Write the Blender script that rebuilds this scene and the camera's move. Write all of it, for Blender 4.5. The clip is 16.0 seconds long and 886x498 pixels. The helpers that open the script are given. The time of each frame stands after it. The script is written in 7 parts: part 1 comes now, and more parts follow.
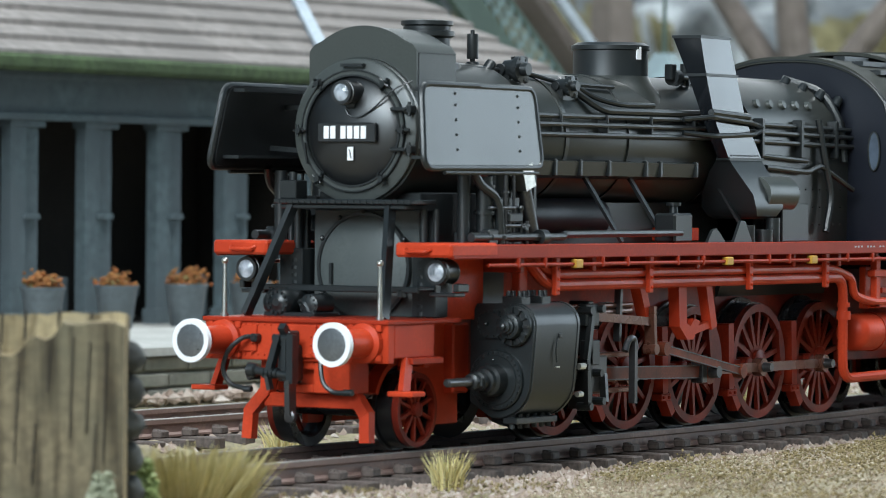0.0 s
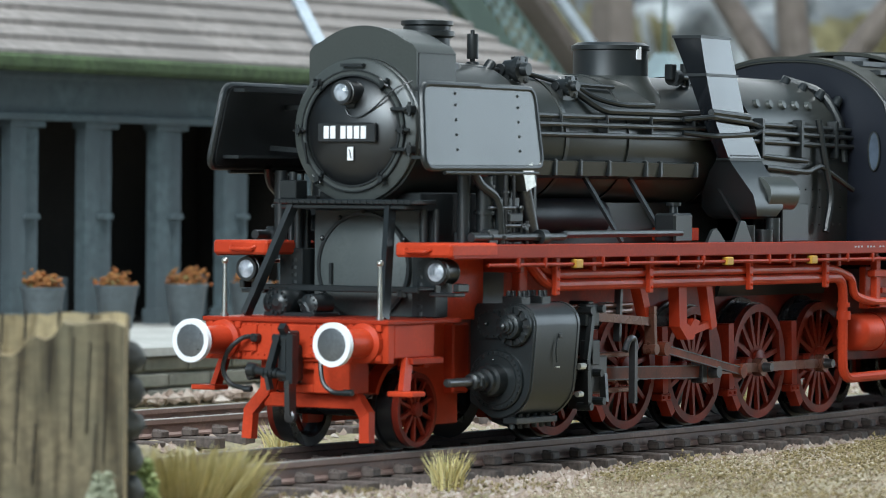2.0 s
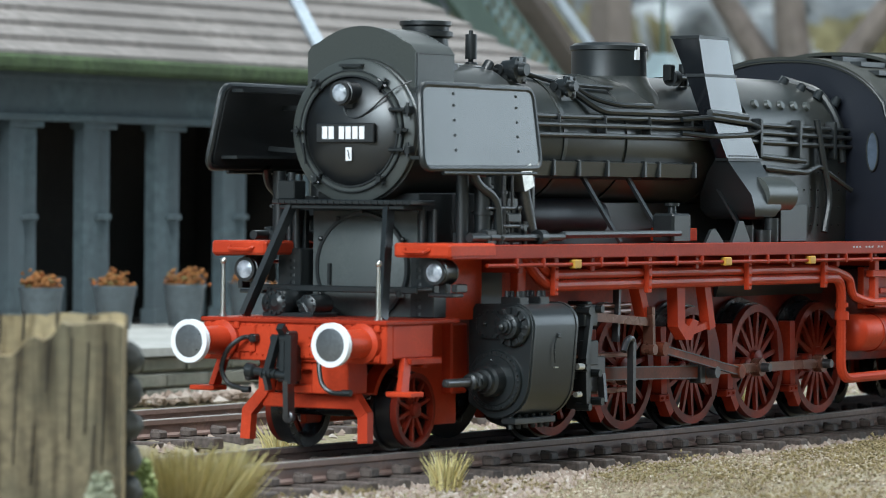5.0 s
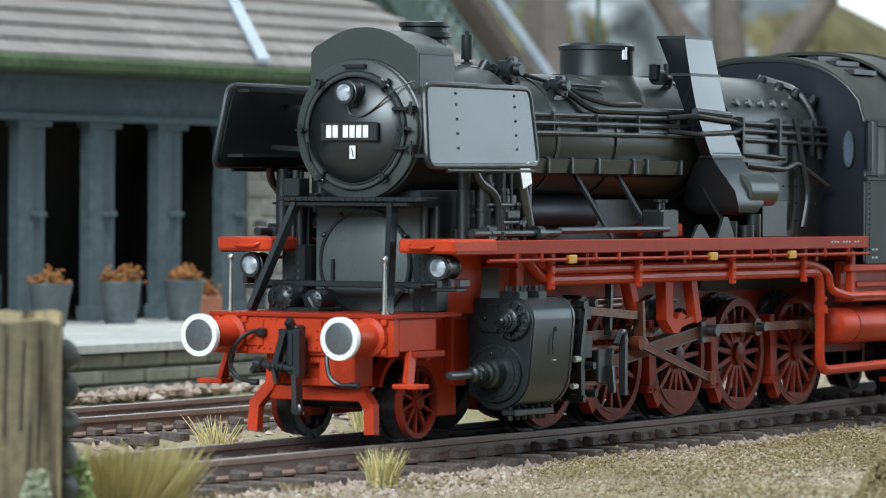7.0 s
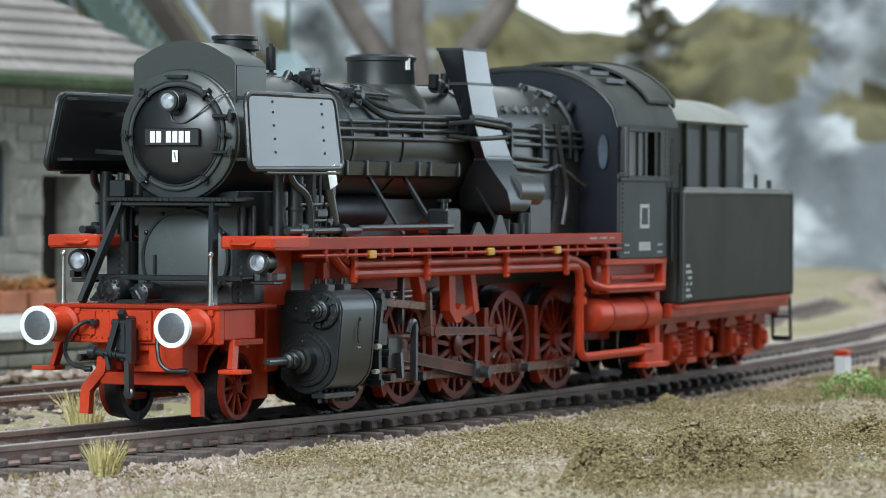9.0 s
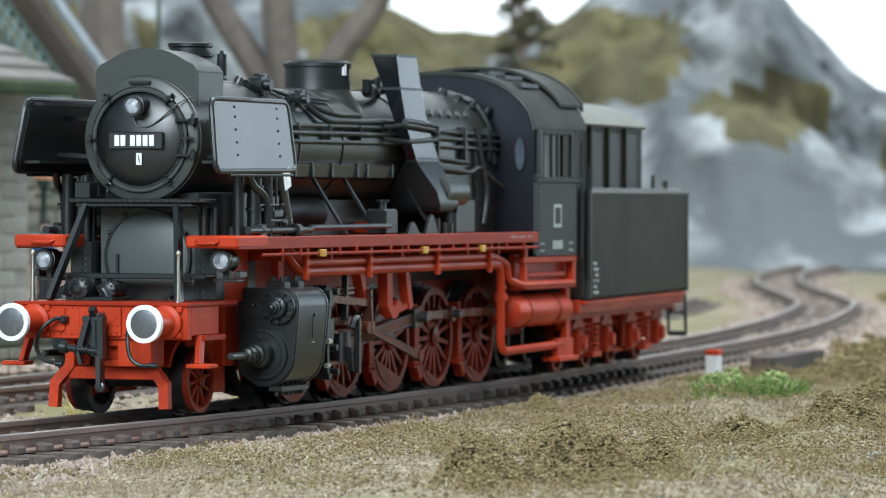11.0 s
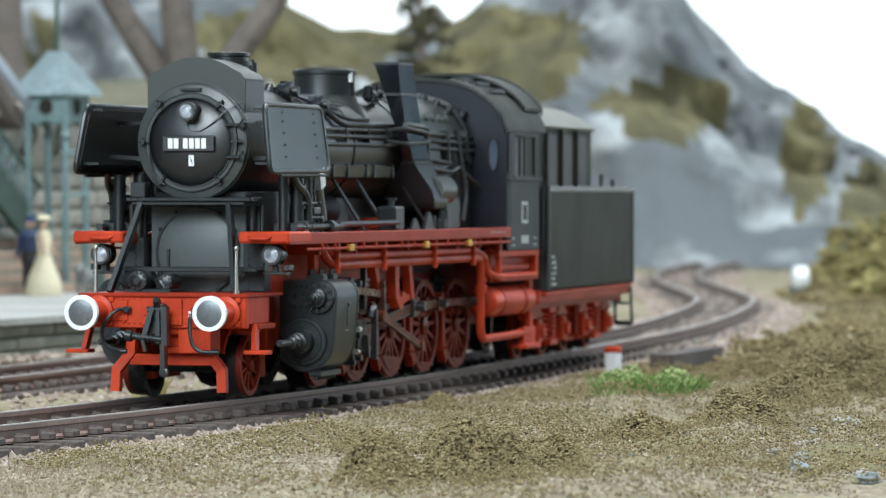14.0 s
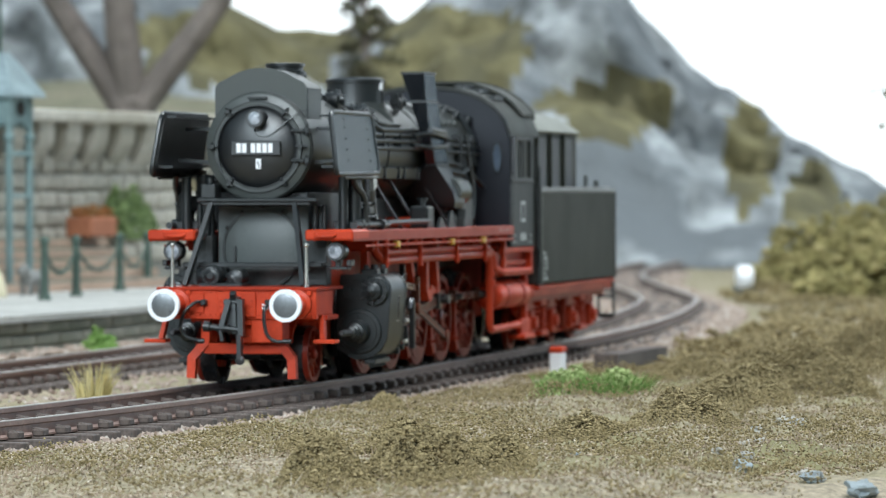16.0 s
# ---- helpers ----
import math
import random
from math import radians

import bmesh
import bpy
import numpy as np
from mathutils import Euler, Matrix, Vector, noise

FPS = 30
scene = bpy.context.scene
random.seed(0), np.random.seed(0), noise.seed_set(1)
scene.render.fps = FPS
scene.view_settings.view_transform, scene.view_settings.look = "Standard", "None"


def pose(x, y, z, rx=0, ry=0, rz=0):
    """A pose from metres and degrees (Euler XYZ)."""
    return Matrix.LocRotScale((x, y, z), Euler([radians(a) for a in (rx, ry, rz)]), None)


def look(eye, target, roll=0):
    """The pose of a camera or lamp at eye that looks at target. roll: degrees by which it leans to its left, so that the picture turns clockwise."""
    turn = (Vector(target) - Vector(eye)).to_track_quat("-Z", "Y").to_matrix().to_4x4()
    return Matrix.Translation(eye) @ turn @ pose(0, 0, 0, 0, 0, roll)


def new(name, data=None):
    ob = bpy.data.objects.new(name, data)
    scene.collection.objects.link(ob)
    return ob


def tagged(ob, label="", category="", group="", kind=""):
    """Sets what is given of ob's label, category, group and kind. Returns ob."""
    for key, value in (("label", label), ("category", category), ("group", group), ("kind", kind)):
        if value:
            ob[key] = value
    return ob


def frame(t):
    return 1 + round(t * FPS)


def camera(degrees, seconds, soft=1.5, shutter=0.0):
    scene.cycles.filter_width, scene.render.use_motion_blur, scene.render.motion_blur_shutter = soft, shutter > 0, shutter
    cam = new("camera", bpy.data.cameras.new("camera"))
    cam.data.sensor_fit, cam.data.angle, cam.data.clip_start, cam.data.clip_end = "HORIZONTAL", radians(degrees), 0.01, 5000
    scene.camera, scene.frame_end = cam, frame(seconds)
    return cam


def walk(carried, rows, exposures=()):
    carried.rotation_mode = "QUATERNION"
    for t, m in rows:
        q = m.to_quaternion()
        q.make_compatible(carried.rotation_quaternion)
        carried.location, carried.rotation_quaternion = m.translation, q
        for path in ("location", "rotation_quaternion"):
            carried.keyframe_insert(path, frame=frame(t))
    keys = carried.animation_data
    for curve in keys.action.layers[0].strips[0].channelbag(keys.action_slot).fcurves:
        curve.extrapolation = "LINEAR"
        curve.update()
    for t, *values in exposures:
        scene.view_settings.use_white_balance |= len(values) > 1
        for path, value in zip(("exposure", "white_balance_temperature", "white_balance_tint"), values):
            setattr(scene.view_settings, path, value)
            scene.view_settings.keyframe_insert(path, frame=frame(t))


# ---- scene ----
cam = camera(11.886, 16.0, soft=0.8)
cam.data.dof.use_dof = True
cam.data.dof.focus_distance = 0.572
cam.data.dof.aperture_fstop = 92

# seconds, eye in metres, bearing, tilt and roll in degrees
CAMERA_ROWS = [
    (0, -0.4184, -0.2832, 0.0305, 31.641, -0.703, 0.508),
    (6.5, -0.4184, -0.2832, 0.0305, 31.255, -0.706, 0.4),
    (7, -0.4184, -0.2832, 0.0305, 30.754, -0.738, 0.383),
    (7.5, -0.4184, -0.2832, 0.0305, 29.627, -0.744, 0.375),
    (8, -0.4184, -0.2832, 0.0305, 28.695, -0.727, 0.456),
    (8.5, -0.4392, -0.2884, 0.0305, 27.256, -0.723, 0.433),
    (9, -0.4392, -0.2884, 0.0305, 26.312, -0.718, 0.301),
    (9.5, -0.4392, -0.2884, 0.0305, 25.67, -0.714, 0.228),
    (12, -0.4392, -0.2884, 0.0305, 24.182, -0.712, 0.15),
    (12.5, -0.4392, -0.2884, 0.0305, 23.931, -0.72, 0.109),
    (13, -0.4392, -0.2884, 0.0305, 23.603, -0.72, 0.075),
    (13.5, -0.4392, -0.2884, 0.0305, 23.506, -0.72, 0.03),
    (14, -0.4392, -0.2884, 0.0305, 23.229, -0.729, 0.027),
    (14.5, -0.4392, -0.2884, 0.0305, 22.94, -0.719, -0.035),
    (15, -0.4392, -0.2884, 0.0305, 22.773, -0.72, -0.082),
    (15.5, -0.4392, -0.2884, 0.0305, 22.713, -0.712, -0.139),
    (16, -0.4392, -0.2884, 0.0305, 22.479, -0.724, -0.113),
]


def aim(x, y, z, bearing, tilt, roll):
    return pose(x, y, z) @ pose(0, 0, 0, 0, 0, bearing - 90) @ pose(0, 0, 0, 90 + tilt) @ pose(0, 0, 0, 0, 0, ROLL * roll)


ROLL = 1
camera_path = [(r[0], aim(*r[1:])) for r in CAMERA_ROWS]
camera_path.insert(1, (4.2, camera_path[0][1]))
walk(cam, camera_path)

# seconds, then the engine's place in millimetres and its turn in degrees
ENGINE_ROWS = [
    (0, 0.00, 0.00, -0.000),
    (6.5, 9.45, -0.26, 0.282),
    (7, 15.28, -0.47, 0.512),
    (7.5, 21.82, -0.67, 0.824),
    (8, 28.36, -0.67, 1.093),
    (8.5, 34.96, -0.40, 1.041),
    (9, 43.03, -0.06, 1.516),
    (9.5, 49.99, 0.47, 1.799),
    (12, 83.81, -0.84, 4.257),
    (12.5, 91.05, -0.70, 4.698),
    (13, 100.19, -0.71, 5.252),
    (13.5, 110.38, -0.50, 5.919),
    (14, 121.06, -0.09, 6.435),
    (14.5, 131.79, 0.62, 6.965),
    (15, 144.09, 1.43, 7.603),
    (15.5, 158.63, 2.19, 8.382),
    (16, 173.64, 2.98, 9.159),
]

# ---- light ----
world = bpy.data.worlds.new("world")
scene.world = world
world.use_nodes = True
bg = world.node_tree.nodes["Background"]
bg.inputs[0].default_value = (0.46, 0.76, 1.0, 1)
bg.inputs[1].default_value = 0.25


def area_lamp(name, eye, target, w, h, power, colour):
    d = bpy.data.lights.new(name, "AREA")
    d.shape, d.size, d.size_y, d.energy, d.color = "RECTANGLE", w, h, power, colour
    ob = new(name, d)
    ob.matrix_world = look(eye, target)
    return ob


area_lamp("ceiling_light", (-2.6, -0.70, 1.62), (0.3, 0.05, 0.02), 1.7, 1.1, 62, (0.90, 0.97, 1.0))
# Unseen source added ahead, placed by the door highlight; also brightens the front.
area_lamp("front_area_light", (-2.45, -0.05, 1.0), (0.05, 0.0, 0.03), 1.5, 0.9, 58, (0.76, 0.91, 1.0))
area_lamp("ceiling_lamp", (0.75, -0.45, 2.3), (0.35, 0.05, 0.0), 1.5, 0.8, 78, (0.90, 0.97, 1.0))
area_lamp("window_light", (1.84, -0.97, 0.48), (0.05, 0.0, 0.06), 0.84, 0.86, 9.0, (0.74, 0.89, 1.0))

MM = 0.001

# ---- materials ----


def material(name, colour, rough=0.6, metal=0.0, vary=0.15, scale=400.0, bump=0.1, second=None, big=40.0, spec=0.5):
    """A painted or natural surface with fine grain, larger blotches and some relief."""
    m = bpy.data.materials.new(name)
    m.use_nodes = True
    nt = m.node_tree
    n, l = nt.nodes, nt.links
    bs = n["Principled BSDF"]
    tc = n.new("ShaderNodeTexCoord")
    f1, f2 = n.new("ShaderNodeTexNoise"), n.new("ShaderNodeTexNoise")
    f1.inputs["Scale"].default_value, f1.inputs["Detail"].default_value = scale, 5
    f2.inputs["Scale"].default_value, f2.inputs["Detail"].default_value = big, 4
    l.new(tc.outputs["Object"], f1.inputs["Vector"])
    l.new(tc.outputs["Object"], f2.inputs["Vector"])
    dark = [c * (1 - vary) for c in colour]
    light = [min(1, c * (1 + vary)) for c in colour]
    r1 = n.new("ShaderNodeValToRGB")
    r1.color_ramp.elements[0].position, r1.color_ramp.elements[1].position = 0.3, 0.7
    r1.color_ramp.elements[0].color, r1.color_ramp.elements[1].color = (*dark, 1), (*light, 1)
    l.new(f1.outputs["Fac"], r1.inputs["Fac"])
    mix = n.new("ShaderNodeMix")
    mix.data_type = "RGBA"
    r2 = n.new("ShaderNodeValToRGB")
    r2.color_ramp.elements[0].position, r2.color_ramp.elements[1].position = 0.42, 0.62
    l.new(f2.outputs["Fac"], r2.inputs["Fac"])
    l.new(r2.outputs["Color"], mix.inputs["Factor"])
    l.new(r1.outputs["Color"], mix.inputs["A"])
    sec = second or [c * (1 - vary * 0.8) for c in colour]
    mix.inputs["B"].default_value = (*sec, 1)
    l.new(mix.outputs["Result"], bs.inputs["Base Color"])
    bs.inputs["Metallic"].default_value = metal
    bs.inputs["Specular IOR Level"].default_value = spec
    mr = n.new("ShaderNodeMapRange")
    mr.inputs["To Min"].default_value, mr.inputs["To Max"].default_value = max(0.03, rough - 0.08), min(1, rough + 0.08)
    l.new(f2.outputs["Fac"], mr.inputs["Value"])
    l.new(mr.outputs["Result"], bs.inputs["Roughness"])
    if bump:
        b = n.new("ShaderNodeBump")
        b.inputs["Strength"].default_value, b.inputs["Distance"].default_value = bump, 0.3 / scale
        l.new(f1.outputs["Fac"], b.inputs["Height"])
        l.new(b.outputs["Normal"], bs.inputs["Normal"])
    return m


def glow(name, colour, strength):
    m = bpy.data.materials.new(name)
    m.use_nodes = True
    bs = m.node_tree.nodes["Principled BSDF"]
    bs.inputs["Base Color"].default_value = (*colour, 1)
    bs.inputs["Emission Color"].default_value = (*colour, 1)
    bs.inputs["Emission Strength"].default_value = strength
    return m


BLACK = material("black_paint", (0.012, 0.0145, 0.0155), 0.35, vary=0.12, scale=3000, big=120, bump=0.05, spec=0.55)
GLOSS = material("gloss_black", (0.008, 0.009, 0.010), 0.37, vary=0.1, scale=3000, big=120, bump=0.02, spec=0.8)
OLIVE = material("grey_black_paint", (0.044, 0.049, 0.045), 0.36, vary=0.1, scale=3000, big=100, bump=0.05)
BOILER = material("boiler_black", (0.019, 0.021, 0.018), 0.34, vary=0.2, scale=3000, big=90, bump=0.05, spec=0.65)
RED = material("red_paint", (0.51, 0.052, 0.019), 0.36, vary=0.1, scale=2500, big=150, bump=0.04, second=(0.42, 0.040, 0.015), spec=0.16)
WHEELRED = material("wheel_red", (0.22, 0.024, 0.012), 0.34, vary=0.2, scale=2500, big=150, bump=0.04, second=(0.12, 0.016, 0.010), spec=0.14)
# Darker copy of red_paint for running board, deck, pipes and hangers.
DARKRED = material("dark_red", (0.32, 0.031, 0.013), 0.34, vary=0.15, scale=2500, big=150, bump=0.04, spec=0.12)
STEEL = material("steel", (0.62, 0.60, 0.56), 0.3, metal=1.0, vary=0.15, scale=2500, big=200, bump=0.04)
ROD = material("oily_rod", (0.15, 0.062, 0.042), 0.28, metal=0.35, vary=0.3, scale=2500, big=200, bump=0.04)
WHITE = material("white_paint", (0.82, 0.82, 0.84), 0.4, vary=0.03, scale=2500, big=200, bump=0.0)
YELLOW = material("ochre_plastic", (0.55, 0.30, 0.04), 0.45, vary=0.1, scale=2500, big=200, bump=0.0)
TYRE = material("dark_tyre", (0.022, 0.022, 0.024), 0.28, metal=0.4, vary=0.2, scale=2000, big=200, bump=0.04)
STEELD = material("dark_steel", (0.10, 0.10, 0.105), 0.32, metal=0.8, vary=0.15, scale=2500, big=200, bump=0.04)
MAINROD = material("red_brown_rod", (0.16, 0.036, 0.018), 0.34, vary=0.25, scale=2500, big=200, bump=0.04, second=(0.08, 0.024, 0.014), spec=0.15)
CYLBLACK = material("satin_black", (0.012, 0.015, 0.016), 0.33, vary=0.15, scale=2500, big=120, bump=0.05, spec=0.45)
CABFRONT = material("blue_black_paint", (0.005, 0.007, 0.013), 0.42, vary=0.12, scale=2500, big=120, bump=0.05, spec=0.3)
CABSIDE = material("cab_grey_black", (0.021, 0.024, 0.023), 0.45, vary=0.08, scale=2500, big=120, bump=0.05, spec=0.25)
# Roof base darkened to hold down the ceiling lamp's light on it.
ROOFDARK = material("dark_roof", (0.038, 0.040, 0.034), 0.55, vary=0.2, scale=2500, big=120, bump=0.05, spec=0.2)
# Opaque grey pane: the reflection in the side glass is painted as colour.
PANESHEEN = material("grey_pane_sheen", (0.10, 0.105, 0.10), 0.5, vary=0.12, scale=2500, big=200, bump=0.05, spec=0.4)
# Opaque pane over the solid cab front; a blue reflection sits in its colour.
WINDOWSHEEN = material("pane_reflection", (0.07, 0.09, 0.12), 0.08, vary=0.4, scale=300, big=250, bump=0.0, second=(0.03, 0.04, 0.06), spec=0.6)
PALE = material("pale_lettering", (0.45, 0.47, 0.47), 0.5, vary=0.05, scale=2500, big=200, bump=0.0)
CHROME = material("reflector_chrome", (0.85, 0.85, 0.86), 0.15, metal=1.0, vary=0.03, scale=2500, big=200, bump=0.0)


def glass(name, tint, rough=0.03):
    m = bpy.data.materials.new(name)
    m.use_nodes = True
    bs = m.node_tree.nodes["Principled BSDF"]
    bs.inputs["Base Color"].default_value = (*tint, 1)
    bs.inputs["Roughness"].default_value = rough
    bs.inputs["Transmission Weight"].default_value = 1.0
    return m


# Opaque lens: the brightness of lit glass is put into its pale colour.
PALELENS = material("painted_lens", (0.16, 0.18, 0.20), 0.05, vary=0.4, scale=900, big=700, bump=0.5, second=(0.42, 0.45, 0.50))
GLASSD = glass("window_glass", (0.75, 0.82, 0.85))
TENDERGREY = material("tender_olive_grey", (0.024, 0.026, 0.019), 0.5, vary=0.1, scale=2500, big=60, bump=0.05, spec=0.1)
ROOFPALE = material("pale_roof", (0.18, 0.185, 0.16), 0.6, vary=0.15, scale=2500, big=100, bump=0.05)
PALEBLUE = material("pale_blue_lead", (0.40, 0.45, 0.50), 0.5, vary=0.15, scale=800, big=80, bump=0.1)
STONELIGHT = material("pale_wall_stone", (0.48, 0.45, 0.39), 0.9, vary=0.25, scale=450, big=60, bump=0.5, second=(0.36, 0.33, 0.27))
SKIN = material("figure_skin", (0.55, 0.36, 0.27), 0.6, vary=0.05, scale=2000, bump=0.0)
JACKET = material("green_jacket", (0.20, 0.25, 0.14), 0.7, vary=0.15, scale=1500, bump=0.1)
TROUSER = material("dark_cloth", (0.03, 0.028, 0.03), 0.7, vary=0.15, scale=1500, bump=0.1)
BLUECOAT = material("blue_cloth", (0.05, 0.12, 0.30), 0.7, vary=0.15, scale=1500, bump=0.1)
NAVY = material("navy_cloth", (0.03, 0.05, 0.12), 0.7, vary=0.15, scale=1500, bump=0.1)
CREAM = material("cream_dress", (0.78, 0.70, 0.50), 0.7, vary=0.1, scale=1500, bump=0.1)
GREYFUR = material("grey_fur", (0.22, 0.22, 0.21), 0.8, vary=0.2, scale=1500, bump=0.2)
HILL = material("bank_earth", (0.17, 0.15, 0.09), 0.95, vary=0.45, scale=200, big=22, bump=0.6, second=(0.10, 0.105, 0.055))
AMBER = glow("amber_glass", (0.75, 0.38, 0.22), 0.25)
SKYBOARD = glow("sky_board", (0.93, 0.97, 1.0), 1.0)
TIMBER_AT = (-80.0, -38.0)
BUFFACE = material("turned_steel", (0.20, 0.21, 0.22), 0.3, metal=0.7, vary=0.15, scale=2500, big=300, bump=0.04)
DEFLECTOR = material("deflector_sheet", (0.028, 0.033, 0.031), 0.25, vary=0.08, scale=2500, big=60, bump=0.015, spec=0.6)
CHUTE = material("gloss_chute_paint", (0.010, 0.012, 0.015), 0.17, vary=0.12, scale=2500, big=120, bump=0.03, spec=0.95)
FRONTGREY = material("front_grey_black", (0.078, 0.089, 0.088), 0.42, vary=0.12, scale=2500, big=120, bump=0.06, spec=0.4)
RINGBLACK = material("ring_black", (0.052, 0.058, 0.055), 0.36, vary=0.1, scale=2500, big=120, bump=0.05)

# ---- shapes, in millimetres ----


def box(bm, x0, x1, y0, y1, z0, z1, b=0.12):
    x0, x1, y0, y1, z0, z1 = min(x0, x1), max(x0, x1), min(y0, y1), max(y0, y1), min(z0, z1), max(z0, z1)
    g = bmesh.ops.create_cube(bm, size=1)
    bmesh.ops.transform(bm, matrix=Matrix.Translation(((x0 + x1) / 2, (y0 + y1) / 2, (z0 + z1) / 2)) @ Matrix.Diagonal((x1 - x0, y1 - y0, z1 - z0, 1)), verts=g["verts"])
    b = min(b, 0.3 * min(x1 - x0, y1 - y0, z1 - z0))
    if b > 0.01:
        bmesh.ops.bevel(bm, geom=list({e for v in g["verts"] for e in v.link_edges}), offset=b, segments=1, affect="EDGES")


def cyl(bm, p0, p1, r0, r1=None, n=20):
    a, b = Vector(p0), Vector(p1)
    d = b - a
    g = bmesh.ops.create_cone(bm, cap_ends=True, segments=n, radius1=r0, radius2=r0 if r1 is None else r1, depth=d.length)
    bmesh.ops.transform(bm, matrix=Matrix.Translation((a + b) / 2) @ d.to_track_quat("Z", "Y").to_matrix().to_4x4(), verts=g["verts"])


def ball(bm, p, r, n=10):
    g = bmesh.ops.create_uvsphere(bm, u_segments=n, v_segments=max(4, n // 2 + 1), radius=r)
    bmesh.ops.translate(bm, vec=p, verts=g["verts"])


def loft(bm, rings, caps=True, closed=True):
    vs = [[bm.verts.new(p) for p in r] for r in rings]
    n = len(vs[0])
    for a, b in zip(vs, vs[1:]):
        for i in range(n if closed else n - 1):
            bm.faces.new((a[i], a[(i + 1) % n], b[(i + 1) % n], b[i]))
    if caps:
        bm.faces.new(vs[0][::-1])
        bm.faces.new(vs[-1])


def turned(bm, p, axis, profile, n=32):
    """A body turned about an axis through p: profile of (distance along the axis, radius)."""
    q = Vector(axis).to_track_quat("Z", "Y")
    rings = []
    for h, r in profile:
        rings.append([Vector(p) + q @ Vector((r * math.cos(2 * math.pi * i / n), r * math.sin(2 * math.pi * i / n), h)) for i in range(n)])
    loft(bm, rings)


def ring(bm, p, axis, r_in, r_out, h, n=32):
    turned_ring = [(0, r_in), (0, r_out), (h, r_out), (h, r_in), (0, r_in)]
    q = Vector(axis).to_track_quat("Z", "Y")
    rings = [[Vector(p) + q @ Vector((r * math.cos(2 * math.pi * i / n), r * math.sin(2 * math.pi * i / n), hh)) for i in range(n)] for hh, r in turned_ring]
    loft(bm, rings, caps=False)


def prism(bm, poly, axis, a, b):
    """A flat outline drawn out along an axis from a to b."""
    def at(u, v, w):
        return {"x": (w, u, v), "y": (u, w, v), "z": (u, v, w)}[axis]
    loft(bm, [[at(u, v, a) for u, v in poly], [at(u, v, b) for u, v in poly]])


def bent(pts, rad):
    out = [Vector(pts[0])]
    for a, b, c in zip(pts, pts[1:], pts[2:]):
        a, b, c = Vector(a), Vector(b), Vector(c)
        r = min(rad, (a - b).length * 0.48, (c - b).length * 0.48)
        p, q = b + (a - b).normalized() * r, b + (c - b).normalized() * r
        out += [p.lerp(b, u).lerp(b.lerp(q, u), u) for u in (0, 0.25, 0.5, 0.75, 1)]
    out.append(Vector(pts[-1]))
    return out


def tube(bm, pts, r, n=8, rad=0.0):
    pts = bent(pts, rad) if rad else [Vector(p) for p in pts]
    rings, up = [], None
    for i, p in enumerate(pts):
        d = (pts[min(i + 1, len(pts) - 1)] - pts[max(i - 1, 0)]).normalized()
        if up is None:
            up = d.orthogonal().normalized()
        up = (up - d * up.dot(d)).normalized()
        side = d.cross(up)
        rings.append([p + r * (math.cos(2 * math.pi * k / n) * up + math.sin(2 * math.pi * k / n) * side) for k in range(n)])
    loft(bm, rings)


def bar(bm, p0, p1, w, h, up=(0, 0, 1), b=0.08):
    """A straight flat bar between two points, w wide across and h high."""
    a, c = Vector(p0), Vector(p1)
    d = (c - a).normalized()
    side = d.cross(Vector(up)).normalized()
    u = side.cross(d)
    ring_at = lambda p: [p + side * w / 2 * i + u * h / 2 * j for i, j in ((-1, -1), (1, -1), (1, 1), (-1, 1))]
    loft(bm, [ring_at(a), ring_at(c)])


def mesh_of(name, bm, mat, scale=MM):
    bmesh.ops.scale(bm, vec=(scale, scale, scale), verts=bm.verts)
    bmesh.ops.recalc_face_normals(bm, faces=bm.faces)
    me = bpy.data.meshes.new(name)
    bm.to_mesh(me)
    bm.free()
    me.materials.append(mat)
    me.shade_smooth()
    me.set_sharp_from_angle(angle=radians(35))
    return me


def part(name, bm, mat, parent=None, label=""):
    ob = new(name, mesh_of(name, bm, mat))
    ob.parent = parent
    if label:
        ob["label"] = label
    return ob


def mk(name, mat, parent, *prims, label=""):
    """One part out of several shapes, each a tuple of a function and its arguments."""
    bm = bmesh.new()
    for f, *a in prims:
        f(bm, *a)
    return part(name, bm, mat, parent, label)


def empty(name, label="", category="", group="", kind=""):
    return tagged(new(name), label, category, group, kind)


def arc(cx, cz, r, a0, a1, n):
    return [(cx + r * math.cos(radians(a0 + (a1 - a0) * i / n)), cz + r * math.sin(radians(a0 + (a1 - a0) * i / n))) for i in range(n + 1)]

# ---- the engine: x runs from the buffer faces to the rear, -y is the side by the footpath ----
engine = empty("steam_locomotive", "black and red model steam locomotive with white-rimmed buffers", "locomotive")
DRIVERS = [53.1, 72.1, 91.1, 110.1, 129.1]
AXLE_Z, THROW, START_ANGLE, TREAD = 8.0, 3.9, 190.0, 8.4
rnd = random.Random(4)


